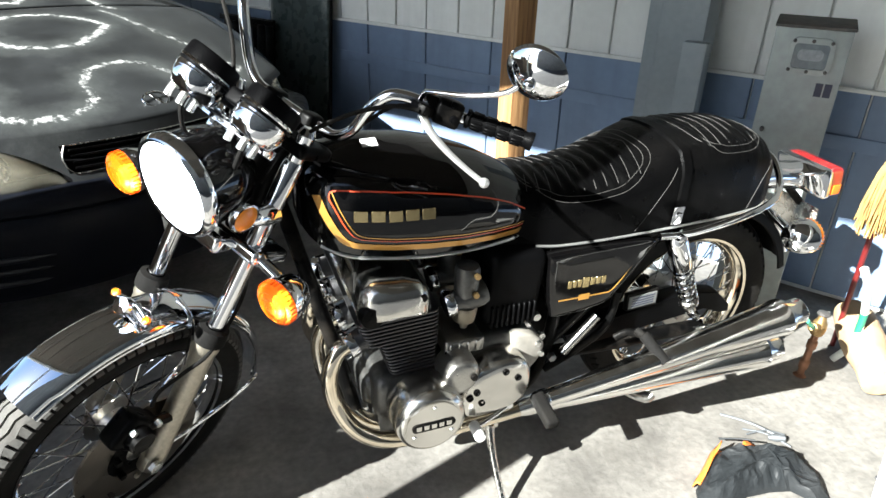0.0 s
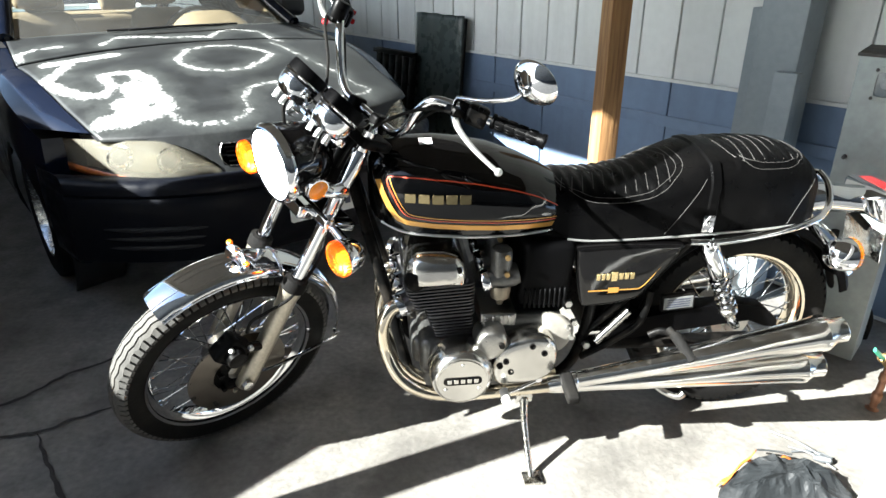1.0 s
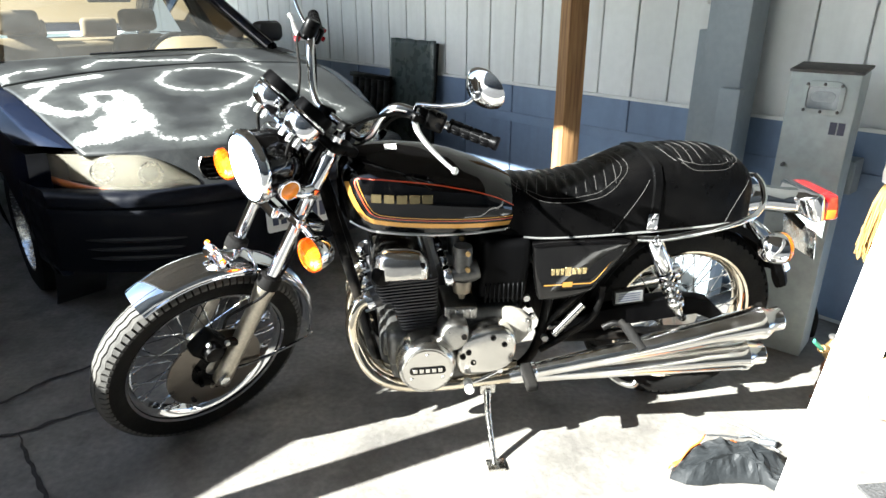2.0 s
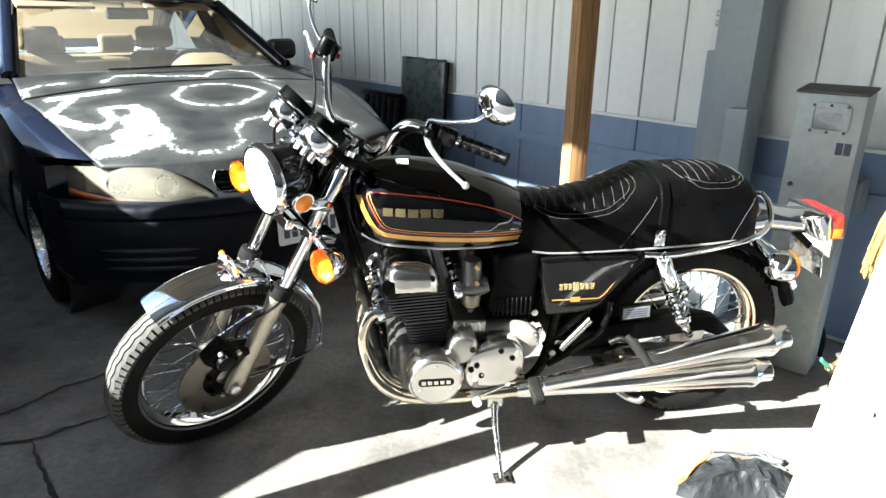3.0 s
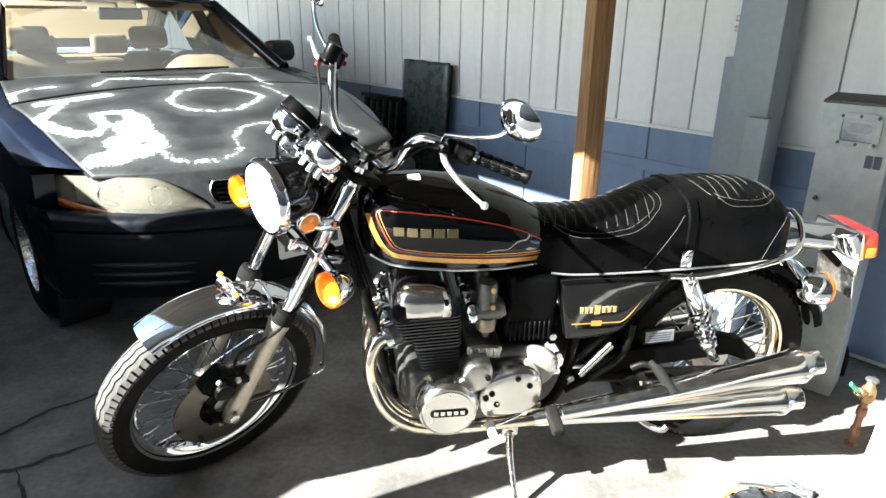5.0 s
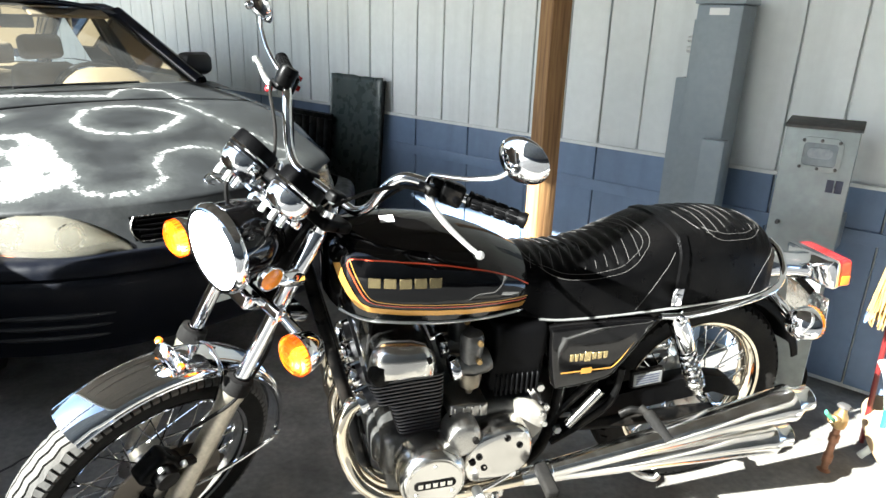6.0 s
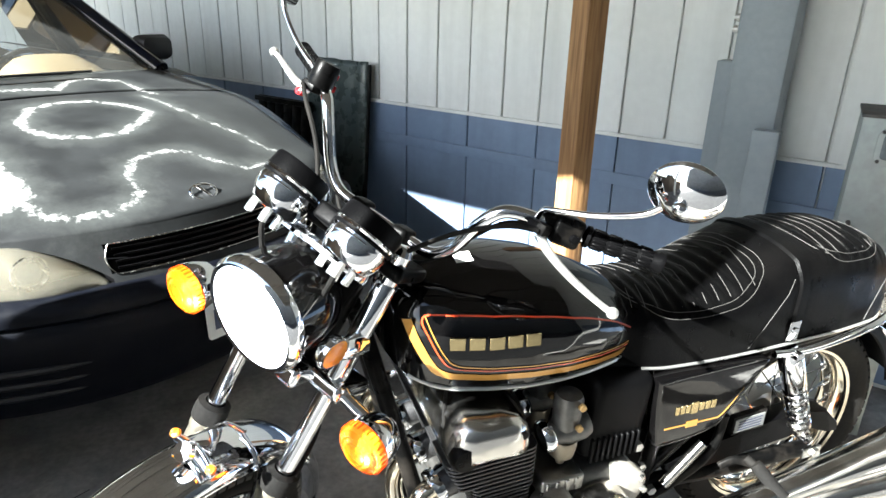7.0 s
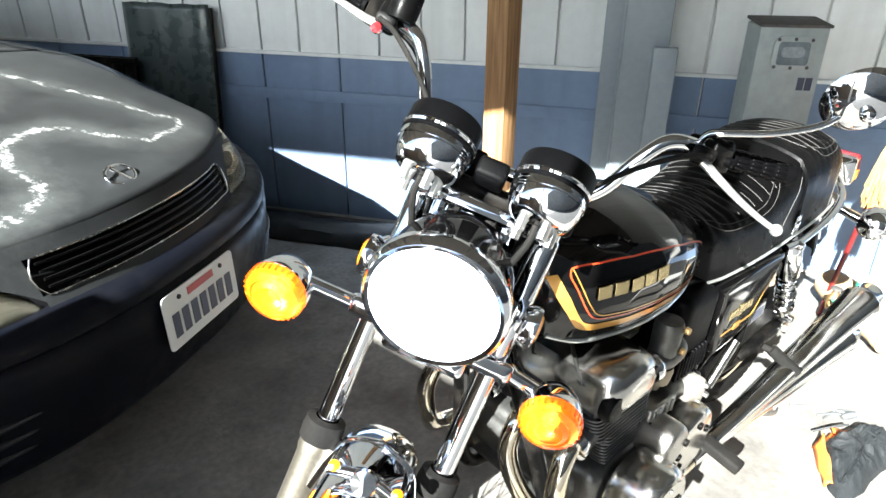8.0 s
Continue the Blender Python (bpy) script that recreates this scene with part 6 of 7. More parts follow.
def build_engine(bike):
    n = 17
    first = None
    for i in range(n):      # the fins' front ends step back towards the foot
        z = 0.446 + 0.0100 * i
        front = 0.610 + 0.35 * (0.606 - z) if z > 0.538 else 0.662 + 0.30 * (0.538 - z)
        fit_to = pose((front + 0.803) / 2, 0, z, 0, -3, 0) @ Matrix.Diagonal(((0.803 - front) / 0.2, 1.0 if i > 6 else 0.95, 1, 1))
        if first is None:
            fin = bm_new()
            slab(fin, rounded(0.20, 0.400, 0.02, 3), 0.0048, pose(0, 0, -0.0024), bevel=0.0012)
            first = part("cooling_fin", fin, FINS, bike, "dark cast cooling fin", m=fit_to)
        else:
            o = new("cooling_fin", first.data)
            o.parent, o.matrix_basis = bike, fit_to
    bm = bm_new()
    box(bm, (0.105, 0.36, 0.20), pose(0.742, 0, 0.51, 0, -6, 0), 0.012)
    part("cylinder_block", bm, FINS, bike)
    # cylinder head and cam cover
    bm = bm_new()
    box(bm, (0.165, 0.385, 0.04), pose(0.702, 0, 0.604, 0, -3, 0), 0.010, 3)
    for y in (-0.165, -0.055, 0.055, 0.165):
        lathe(bm, [(0.030, 0.0), (0.030, 0.045), (0.024, 0.05)], 18, along((0.65, y, 0.555), (0.585, y, 0.535)))
    part("cylinder_head", bm, FINS, bike, "dark cast cylinder head")
    bm = bm_new()
    sections = []
    for y, k in ((-0.224, 0.30), (-0.221, 0.58), (-0.214, 0.80), (-0.200, 0.94), (-0.178, 1.0), (0.178, 1.0), (0.200, 0.94), (0.214, 0.80), (0.221, 0.58), (0.224, 0.30)):
        pts = [(-0.098, 0.0), (-0.100, 0.030), (-0.090, 0.062), (-0.062, 0.078), (-0.020, 0.080), (0.02, 0.080), (0.062, 0.074), (0.088, 0.056), (0.098, 0.028), (0.096, 0.0)]
        sections.append([(0.698 + px * k * 0.84, y, 0.616 + 0.022 * (1 - k) + pz * k * 1.12) for px, pz in pts])
    loft(bm, sections)
    cover = part("cam_cover", bm, BRUSHED, bike, "polished alloy cam cover")
    for side in (-1, 1):
        bm = bm_new()
        lathe(bm, [(0.0, 0.014), (0.024, 0.012), (0.030, 0.004), (0.030, -0.01)], 20, pose(0.640, side * 0.207, 0.634, 90 if side < 0 else -90))
        lathe(bm, [(0.0, 0.010), (0.010, 0.009), (0.011, 0.0)], 10, pose(0.752, side * 0.208, 0.664, 90 if side < 0 else -90))
        pieces("cam_end_cap", bm, BLACK_METAL, cover)
        bm = bm_new()
        for y in (0.05, 0.15):
            lathe(bm, [(0.0, 0.016), (0.020, 0.014), (0.023, 0.0)], 6, along((0.638, side * y, 0.664), (0.604, side * y, 0.698)))
        pieces("tappet_cap", bm, CHROME, cover)
    for side, y in ((-1, -0.165), (-1, -0.055), (1, 0.055), (1, 0.165)):
        bm = bm_new()
        tube(bm, [(0.655, y, 0.60), (0.635, y, 0.625), (0.62, y + 0.02, 0.67), (0.64, y * 0.6, 0.72)], [0.012, 0.010, 0.004, 0.004], 8)
        part("spark_plug_lead", bm, RUBBER, bike)
    # crankcase
    bm = bm_new()
    for size, at, b in (((0.40, 0.40, 0.12), (0.85, 0, 0.375), 0.03), ((0.34, 0.36, 0.10), (0.83, 0, 0.29), 0.03), ((0.22, 0.36, 0.10), (0.95, 0, 0.44), 0.03), ((0.16, 0.30, 0.06), (0.80, 0, 0.235), 0.02), ((0.10, 0.32, 0.09), (0.68, 0, 0.37), 0.03)):
        box(bm, size, pose(*at), b, 3)
    part("crankcase", bm, GREY_ALLOY, bike, "grey cast alloy crankcase")
    bm = bm_new()
    prof = [(0.0, 0.0), (0.084, 0.0), (0.087, 0.012), (0.085, 0.070), (0.080, 0.086), (0.072, 0.092), (0.071, 0.0905), (0.067, 0.0905), (0.066, 0.095), (0.0, 0.096)]
    stator = part("alternator_cover", lathe_mesh(prof, 48), BRUSHED, bike, "round polished alternator cover", m=pose(0.757, -0.208, 0.372, 90, 0, 0))
    bm = bm_new()
    slab(bm, rounded(0.104, 0.024, 0.0115, 6), 0.0025, pose(0, 0.002, 0.095))
    plate = part("cover_badge", bm, BLACK_METAL, stator, "black oblong badge with pale relief bars")
    bm = bm_new()
    for i in range(5):
        box(bm, (0.0125, 0.013, 0.0015), pose(-0.036 + 0.018 * i, 0.002, 0.0982), 0.0005, 1)
    pieces("badge_bar", bm, BRUSHED, plate)
    bm = bm_new()
    for a in (90, 210, 330):
        x, y = 0.052 * math.cos(radians(a)), 0.052 * math.sin(radians(a))
        lathe(bm, [(0.0, 0.0965), (0.0045, 0.0965), (0.0055, 0.094)], 10, pose(x, y, 0.0015))
    pieces("cover_screw", bm, STEEL_BOLT, stator)
    # plates and covers behind the alternator: sprocket cover, gear hump, clutch plate, starter
    def plate(name, outline, y, deep, mat, label, centre, under=bike):
        bm = bm_new()
        ring = smooth_ring([(x - centre[0], z - centre[1]) for x, z in outline])
        loft(bm, [[(x * k, z * k, d) for x, z in ring] for k, d in ((1.0, 0.0), (1.0, 0.6 * deep), (0.985, 0.80 * deep), (0.94, 0.92 * deep), (0.85, 0.985 * deep), (0.65, deep + 0.001), (0.35, deep + 0.003), (0.05, deep + 0.003))])
        return part(name, bm, mat, under, label, m=pose(centre[0], y, centre[1], 90, 0, 0))

    sprocket = plate("sprocket_cover", [(0.868, 0.425), (0.905, 0.448), (0.965, 0.462), (1.012, 0.448), (1.034, 0.405), (1.030, 0.350), (1.002, 0.316), (0.940, 0.300), (0.872, 0.300), (0.850, 0.340), (0.852, 0.392)], -0.185, 0.064, BRUSHED, "polished alloy sprocket cover", (0.945, 0.380))
    for x, z in ((0.957, 0.434), (0.992, 0.408), (0.885, 0.388), (0.868, 0.374), (0.900, 0.352)):
        bm = bm_new()
        lathe(bm, [(0.0, 0.0005), (0.0052, 0.0005), (0.0062, 0.003), (0.0085, 0.0035), (0.0095, -0.006)], 14, pose(x - 0.945, z - 0.380, 0.0655))
        part("screw_recess", bm, BLACK_METAL, sprocket)
    hump = plate("gear_cover", [(0.800, 0.462), (0.822, 0.490), (0.862, 0.492), (0.884, 0.470), (0.880, 0.430), (0.858, 0.404), (0.822, 0.400), (0.802, 0.425)], -0.185, 0.074, ALLOY, "rounded alloy gear cover", (0.842, 0.447))
    bm = bm_new()
    lathe(bm, [(0.0, 0.006), (0.008, 0.005), (0.009, -0.004)], 12, pose(0.026, 0.004, 0.077))
    part("cover_screw", bm, BLACK_METAL, hump)
    clutch = plate("clutch_plate", [(1.000, 0.486), (1.045, 0.482), (1.082, 0.458), (1.092, 0.432), (1.080, 0.395), (1.052, 0.366), (1.022, 0.380), (1.006, 0.430)], -0.165, 0.028, PALE_ALLOY, "pale dull alloy plate", (1.044, 0.430))
    for x, z in ((1.070, 0.452), (1.082, 0.418)):
        bm = bm_new()
        lathe(bm, [(0.0, 0.010), (0.007, 0.009), (0.008, 0.0)], 8, pose(x - 1.044, z - 0.430, 0.028))
        part("plate_bolt", bm, STEEL_BOLT, clutch)
    bm = bm_new()
    box(bm, (0.100, 0.150, 0.040), pose(0.868, -0.125, 0.492, 0, 2, 0), 0.008, 3)
    starter = part("starter_motor", bm, ALLOY, bike, "ribbed alloy starter cover")
    for i in range(4):
        bm = bm_new()
        box(bm, (0.010, 0.006, 0.030), pose(0.833 + 0.022 * i, -0.201, 0.492), 0.002, 1)
        part("rib", bm, ALLOY, starter)
    # carburettors
    for y in (-0.165, -0.055, 0.055, 0.165):
        bm = bm_new()
        lathe(bm, [(0.024, 0.0), (0.027, 0.01), (0.025, 0.03), (0.032, 0.05), (0.033, 0.085), (0.028, 0.10)], 18, along((0.825, y, 0.60), (0.93, y, 0.622)))
        lathe(bm, [(0.0, 0.085), (0.026, 0.082), (0.030, 0.070), (0.028, 0.0)], 18, pose(0.875, y, 0.615))
        carb = part("carburettor", bm, GREY_ALLOY, bike, "grey cast carburettor with a float bowl")
        bm = bm_new()
        lathe(bm, [(0.028, 0.0), (0.030, -0.012), (0.026, -0.040), (0.012, -0.050), (0.009, -0.064), (0.0, -0.066)], 16, pose(0.875, y, 0.590))
        part("float_bowl", bm, BRASSY, carb)
        bm = bm_new()
        for z in (0.705, 0.655):
            lathe(bm, [(0.0, 0.010), (0.007, 0.009), (0.008, 0.0)], 8, pose(0.885, y - 0.03, z - 0.02, 90))
        pieces("carb_screw", bm, BRASS, carb)
        bm = bm_new()
        lathe(bm, [(0.031, 0.0), (0.034, 0.006), (0.034, 0.016), (0.031, 0.022)], 18, along((0.822, y, 0.60), (0.93, y, 0.622)))
        part("clamp_band", bm, CHROME, carb)
    bm = bm_new()
    box(bm, (0.15, 0.34, 0.20), pose(1.005, 0, 0.605, 0, 4, 0), 0.03, 4)
    airbox = part("air_box", bm, BLACK_PLASTIC, bike, "ribbed black air box")
    bm = bm_new()
    for i in range(9):
        box(bm, (0.006, 0.012, 0.06), pose(0.945 + 0.014 * i, -0.172, 0.54), 0.002, 1)
    part("air_box_ribs", bm, BLACK_PLASTIC, airbox)
    # gear lever, footrests
    bm = bm_new()
    tube(bm, [(0.985, -0.235, 0.305), (0.93, -0.250, 0.292), (0.885, -0.262, 0.286)], 0.0055, 10)
    lathe(bm, [(0.0, 0.010), (0.010, 0.009), (0.011, -0.012)], 12, pose(0.985, -0.232, 0.308, 90))
    lever = part("gear_lever", bm, CHROME, bike, "chrome gear lever with a rubber")
    bm = bm_new()
    lathe(bm, [(0.0, 0.0), (0.013, 0.001), (0.014, 0.045), (0.012, 0.05), (0, 0.051)], 14, pose(0.883, -0.250, 0.286, 90))
    part("lever_rubber", bm, PALE_LABEL, lever)


def smooth_ring(points, steps=4):
    """A closed outline with its corners eased."""
    n, ring = len(points), []
    for i in range(n):
        p0, p1, p2, p3 = (Vector((*points[(i + k - 1) % n], 0)) for k in range(4))
        for s in range(steps):
            t = s / steps
            q = 0.5 * (2 * p1 + (p2 - p0) * t + (2 * p0 - 5 * p1 + 4 * p2 - p3) * t * t + (3 * p1 - p0 - 3 * p2 + p3) * t ** 3)
            ring.append((q.x, q.y))
    return ring


def lathe_mesh(profile, seg):
    bm = bm_new()
    lathe(bm, profile, seg)
    return bm


GREY_ALLOY = material("grey_cast", (0.13, 0.13, 0.125), 0.42, 0.85, spread=0.15, grain_size=90, grain=0.0004, stain=0.4, stain_size=25)
BRASSY = material("varnished_bowl", (0.24, 0.21, 0.16), 0.4, 0.8, stain=0.3, stain_size=40)
PALE_ALLOY = material("pale_alloy", (0.27, 0.255, 0.225), 0.62, 0.0, spread=0.1, grain_size=60, stain=0.3, stain_size=25, dirt=(0.35, 0.31, 0.25))


def build_exhaust(bike):
    specs = ((-0.165, -0.225, 0.272), (-0.055, -0.150, 0.258), (0.055, 0.150, 0.258), (0.165, 0.225, 0.272))
    for k, (y0, y1, z1) in enumerate(specs):
        bm = bm_new()
        tube(bm, [(0.612, y0, 0.545), (0.572, y0 * 1.05, 0.530), (0.549, y0 * 1.1, 0.474), (0.556, (y0 * 2 + y1) / 3, 0.40), (0.592, (y0 + y1 * 2) / 3, 0.325), (0.655, y1, z1 + 0.012), (0.75, y1, z1 - 0.008),
                  (0.90, y1, z1 - 0.006), (1.06, y1, z1 + 0.003)], 0.0195, 18, 7)
        part("exhaust_pipe", bm, WARM_CHROME, bike, "chrome header pipe, yellowed by heat")
        bm = bm_new()
        lathe(bm, [(0.021, -0.012), (0.034, -0.010), (0.036, 0.0), (0.034, 0.010), (0.021, 0.012)], 20, along((0.600, y0, 0.541), (0.56, y0 * 1.05, 0.527)))
        for s in (-1, 1):
            lathe(bm, [(0.0, 0.012), (0.006, 0.011), (0.006, -0.02)], 6, along((0.600, y0, 0.541 + s * 0.035), (0.56, y0 * 1.05, 0.527 + s * 0.035)))
        part("pipe_collar", bm, CHROME, bike)
    for side in (-1, 1):
        for a, b, r1, tip in (((1.02, side * 0.225, 0.275), (1.800, side * 0.288, 0.450), 0.052, 0.0), ((1.02, side * 0.215, 0.262), (1.775, side * 0.278, 0.326), 0.050, 0.0)):
            a, b = Vector(a), Vector(b)
            length = (b - a).length
            place = along(a, b)
            bm = bm_new()
            lathe(bm, [(0.0205, 0.0), (0.023, 0.03), (0.024, length * 0.16), (0.030, length * 0.36), (0.043, length * 0.80), (r1 - 0.003, length * 0.94), (r1, length * 0.955), (r1, length * 0.975)], 32)
            muffler = part("muffler", bm, MUFFLER_CHROME, bike, "chrome megaphone silencer", m=place)
            bm = bm_new()
            lathe(bm, [(r1 - 0.001, length * 0.972), (r1 - 0.004, length * 0.985), (0.037, length + 0.004), (0.036, length + 0.036), (0.034, length + 0.038), (0.031, length + 0.034), (0.029, length * 0.97)], 32)
            part("end_cone", bm, MUFFLER_CHROME, muffler, "tapered chrome tail cone")
            bm = bm_new()
            lathe(bm, [(0.0, length * 0.985), (0.030, length * 0.985)], 20)
            part("outlet", bm, BLACK_METAL, muffler)
            bm = bm_new()
            lathe(bm, [(0.0245, 0.055), (0.0275, 0.058), (0.0275, 0.082), (0.0245, 0.085)], 24)
            part("clamp_ring", bm, CHROME, muffler)


WARM_CHROME = material("warm_toned_chrome", (0.80, 0.72, 0.58), 0.09, 1.0, rough_spread=0.05, stain=0.35, stain_size=11, dirt=(0.42, 0.32, 0.18))


def build_frame(bike):
    pipes = (
        ("down_tube", [(0.485, 0.02, 0.86), (0.52, 0.06, 0.72), (0.575, 0.10, 0.50), (0.605, 0.125, 0.36), (0.64, 0.13, 0.24), (0.72, 0.13, 0.205), (0.95, 0.13, 0.205), (1.08, 0.125, 0.24), (1.14, 0.12, 0.34), (1.16, 0.115, 0.55), (1.13, 0.11, 0.70)], 0.017),
        ("seat_rail", [(0.60, 0.05, 0.80), (0.80, 0.07, 0.76), (1.05, 0.115, 0.70), (1.35, 0.135, 0.69), (1.62, 0.13, 0.70), (1.74, 0.10, 0.71)], 0.0145),
        ("rear_stay", [(1.13, 0.12, 0.36), (1.24, 0.13, 0.48), (1.36, 0.138, 0.62), (1.42, 0.14, 0.685)], 0.013),
        ("swing_arm", [(1.16, 0.11, 0.335), (1.34, 0.125, 0.335), (1.55, 0.130, 0.332), (1.665, 0.130, 0.328)], 0.021),
        ("peg_bracket_tube", [(1.14, 0.135, 0.30), (1.22, 0.15, 0.36), (1.30, 0.155, 0.43), (1.32, 0.15, 0.53)], 0.011),
    )
    for name, line, r in pipes:
        for side in (-1, 1):
            bm = bm_new()
            tube(bm, [(x, side * y, z) for x, y, z in line], r, 12, 6)
            part(name, bm, BLACK_METAL, bike, "black enamelled frame tube")
    # rear part: wheel, guard, chain case, shocks
    # the rear rim's warm chrome has its golden reflection in the colour
    spoked_wheel(bike, "rear_wheel", pose(1.660, 0, 0.330), 0.334, 0.118, 0.243, 40, 32, WARM_CHROME)
    bm = bm_new()
    lathe(bm, [(0.02, -0.062), (0.070, -0.064), (0.078, -0.050), (0.076, -0.01)], 36, pose(1.660, 0.0, 0.330, 90))
    part("brake_drum", bm, ALLOY, bike)
    bm = bm_new()
    rings = []
    cross = [(-0.075, 0.345), (-0.074, 0.365), (-0.055, 0.383), (0, 0.390), (0.055, 0.383), (0.074, 0.365), (0.075, 0.345)]
    for i in range(31):
        a = radians(168 - 150 * i / 30)
        rings.append([bm.verts.new((1.660 + r * math.cos(a), y, 0.330 + r * math.sin(a))) for y, r in cross + [(y * 0.95, r - 0.004) for y, r in cross[::-1]]])
    ring_faces(bm, rings, True, (True, True))
    part("inner_mudguard", bm, BLACK_PLASTIC, bike, "black inner rear mudguard")
    bm = bm_new()
    rings = []
    cross = [(-0.078, 0.372), (-0.072, 0.390), (-0.045, 0.402), (0, 0.406), (0.045, 0.402), (0.072, 0.390), (0.078, 0.372)]
    for i in range(25):
        a = radians(70 - 43 * i / 24)
        rings.append([bm.verts.new((1.660 + r * math.cos(a), y, 0.330 + r * math.sin(a))) for y, r in cross + [(y * 0.95, r - 0.004) for y, r in cross[::-1]]])
    ring_faces(bm, rings, True, (True, True))
    part("rear_mudguard", bm, CHROME, bike, "chrome rear mudguard")
    bm = bm_new()
    outline = [(1.19, 0.40), (1.30, 0.425), (1.50, 0.455), (1.60, 0.462), (1.70, 0.440), (1.755, 0.390), (1.76, 0.365), (1.72, 0.37), (1.66, 0.395), (1.40, 0.37), (1.22, 0.35)]
    slab(bm, [(x, z) for x, z in outline], 0.05, pose(0, -0.085, 0, 90, 0, 0), bevel=0.008)
    guard = part("chain_guard", bm, BLACK_PLASTIC, bike, "black chain guard")
    bm = bm_new()
    box(bm, (0.10, 0.016, 0.055), pose(1.414, -0.136, 0.480, 0, -4, 0), 0.003)
    part("label_plate", bm, BLACK_METAL, guard)
    bm = bm_new()
    box(bm, (0.088, 0.002, 0.038), pose(1.414, -0.1450, 0.480, 0, -4, 0))
    part("warning_label", bm, GREY_LABEL, guard, "grey printed label")
    bm = bm_new()
    for i in range(4):
        box(bm, (0.070, 0.0012, 0.0026), pose(1.414, -0.1464, 0.492 - 0.008 * i, 0, -4, 0))
    part("label_bars", bm, DARK_INK, guard)
    for side in (-1, 1):
        a, b = Vector((1.457, side * 0.158, 0.684)), Vector((1.585, side * 0.158, 0.414))
        place = along(a, b)
        length = (b - a).length
        bm = bm_new()
        lathe(bm, [(0.0, -0.012), (0.018, -0.010), (0.020, 0.0), (0.027, 0.012), (0.0285, 0.02), (0.0285, 0.115), (0.026, 0.120)], 28)
        shock = part("shock_absorber", bm, CHROME, bike, "chrome rear shock with an open spring", m=place)
        bm = bm_new()
        turns, pts = 5.5, []
        for k in range(89):
            t = k / 88
            pts.append((0.0225 * math.cos(2 * math.pi * turns * t), 0.0225 * math.sin(2 * math.pi * turns * t), 0.118 + (length - 0.050 - 0.118) * t))
        tube(bm, pts, 0.0056, 8, smooth=False)
        part("spring", bm, CHROME, shock)
        bm = bm_new()
        lathe(bm, [(0.013, 0.11), (0.014, length - 0.06), (0.026, length - 0.052), (0.027, length - 0.040), (0.017, length - 0.032), (0.016, length - 0.012), (0.010, length)], 20)
        part("damper", bm, DULL_CHROME, shock)
        bm = bm_new()
        for z in (0.0, length):
            lathe(bm, [(0.0, 0.032), (0.011, 0.030), (0.013, 0.020), (0.013, -0.02)], 14, place.inverted() @ Matrix.Translation(place @ Vector((0, 0, z))) @ pose(0, 0, 0, 90 if side < 0 else -90))
        pieces("mount_bolt", bm, CHROME, shock)
        # side cover
        outline = [(1.085, 0.665), (1.11, 0.690), (1.36, 0.690), (1.375, 0.670), (1.345, 0.62), (1.30, 0.56), (1.26, 0.520), (1.13, 0.505), (1.105, 0.53)]
        bm = bm_new()
        ring = smooth_ring(outline, 5)
        loft(bm, [[(1.225 + (x - 1.225) * k, side * y, 0.605 + (z - 0.605) * k) for x, z in ring] for k, y in ((1.0, 0.148), (1.0, 0.168), (0.985, 0.1735), (0.95, 0.1758), (0.86, 0.1768), (0.62, 0.1772), (0.35, 0.1774), (0.05, 0.1775))])
        cover = part("side_cover", bm, BLACK_PAINT, bike, "gloss black side cover with gold badge")
        bm = bm_new()
        widths = (0.014, 0.014, 0.014, 0.022, 0.016, 0.016, 0.016)
        x = 1.140
        for w in widths:
            tall = 0.030 if w > 0.02 else 0.021
            box(bm, (w - 0.0035, 0.003, tall), pose(x + w / 2, side * 0.1780, 0.600), 0.0008, 1)
            x += w
        pieces("badge_bar", bm, GOLD_BADGE, cover, "gold relief bar of the model badge")
        bm = bm_new()
        box(bm, (0.145, 0.0016, 0.0035), pose(1.195, side * 0.1774, 0.556), 0)
        box(bm, (0.030, 0.0022, 0.016), pose(1.195, side * 0.1776, 0.556), 0)
        part("cover_line", bm, GOLD, cover, "thin gold line with a small emblem box")
        bm = bm_new()
        tube(bm, [(1.268, side * 0.1772, 0.556), (1.290, side * 0.1766, 0.575), (1.338, side * 0.1752, 0.645)], 0.0014, 6)
        part("cover_edge_line", bm, GOLD, cover)
        bm = bm_new()
        tube(bm, [(1.40, side * 0.165, 0.690), (1.50, side * 0.172, 0.690), (1.66, side * 0.172, 0.715), (1.77, side * 0.150, 0.735), (1.83, side * 0.105, 0.760), (1.852, side * 0.05, 0.80), (1.858, 0, 0.815)], 0.0095, 12)
        part("grab_rail", bm, CHROME, bike, "chrome grab rail round the seat's tail")
        # pegs
        bm = bm_new()
        tube(bm, [(1.075, side * 0.215, 0.300), (1.070, side * 0.240, 0.302)], 0.011, 10, smooth=False)
        box(bm, (0.035, 0.10, 0.028), pose(1.066, side * 0.275, 0.302, -10 * side, 0, 0), 0.008, 3)
        part("footrest", bm, RUBBER, bike, "worn rubber footrest")
        bm = bm_new()
        tube(bm, [(1.372, side * 0.195, 0.425), (1.384, side * 0.225, 0.416)], 0.010, 10, smooth=False)
        lathe(bm, [(0.0, 0.0), (0.014, 0.002), (0.016, 0.010), (0.015, 0.085), (0.017, 0.092), (0.0, 0.094)], 16, along((1.378, side * 0.215, 0.425), (1.416, side * 0.290, 0.368)))
        part("passenger_footrest", bm, RUBBER, bike)
        bm = bm_new()
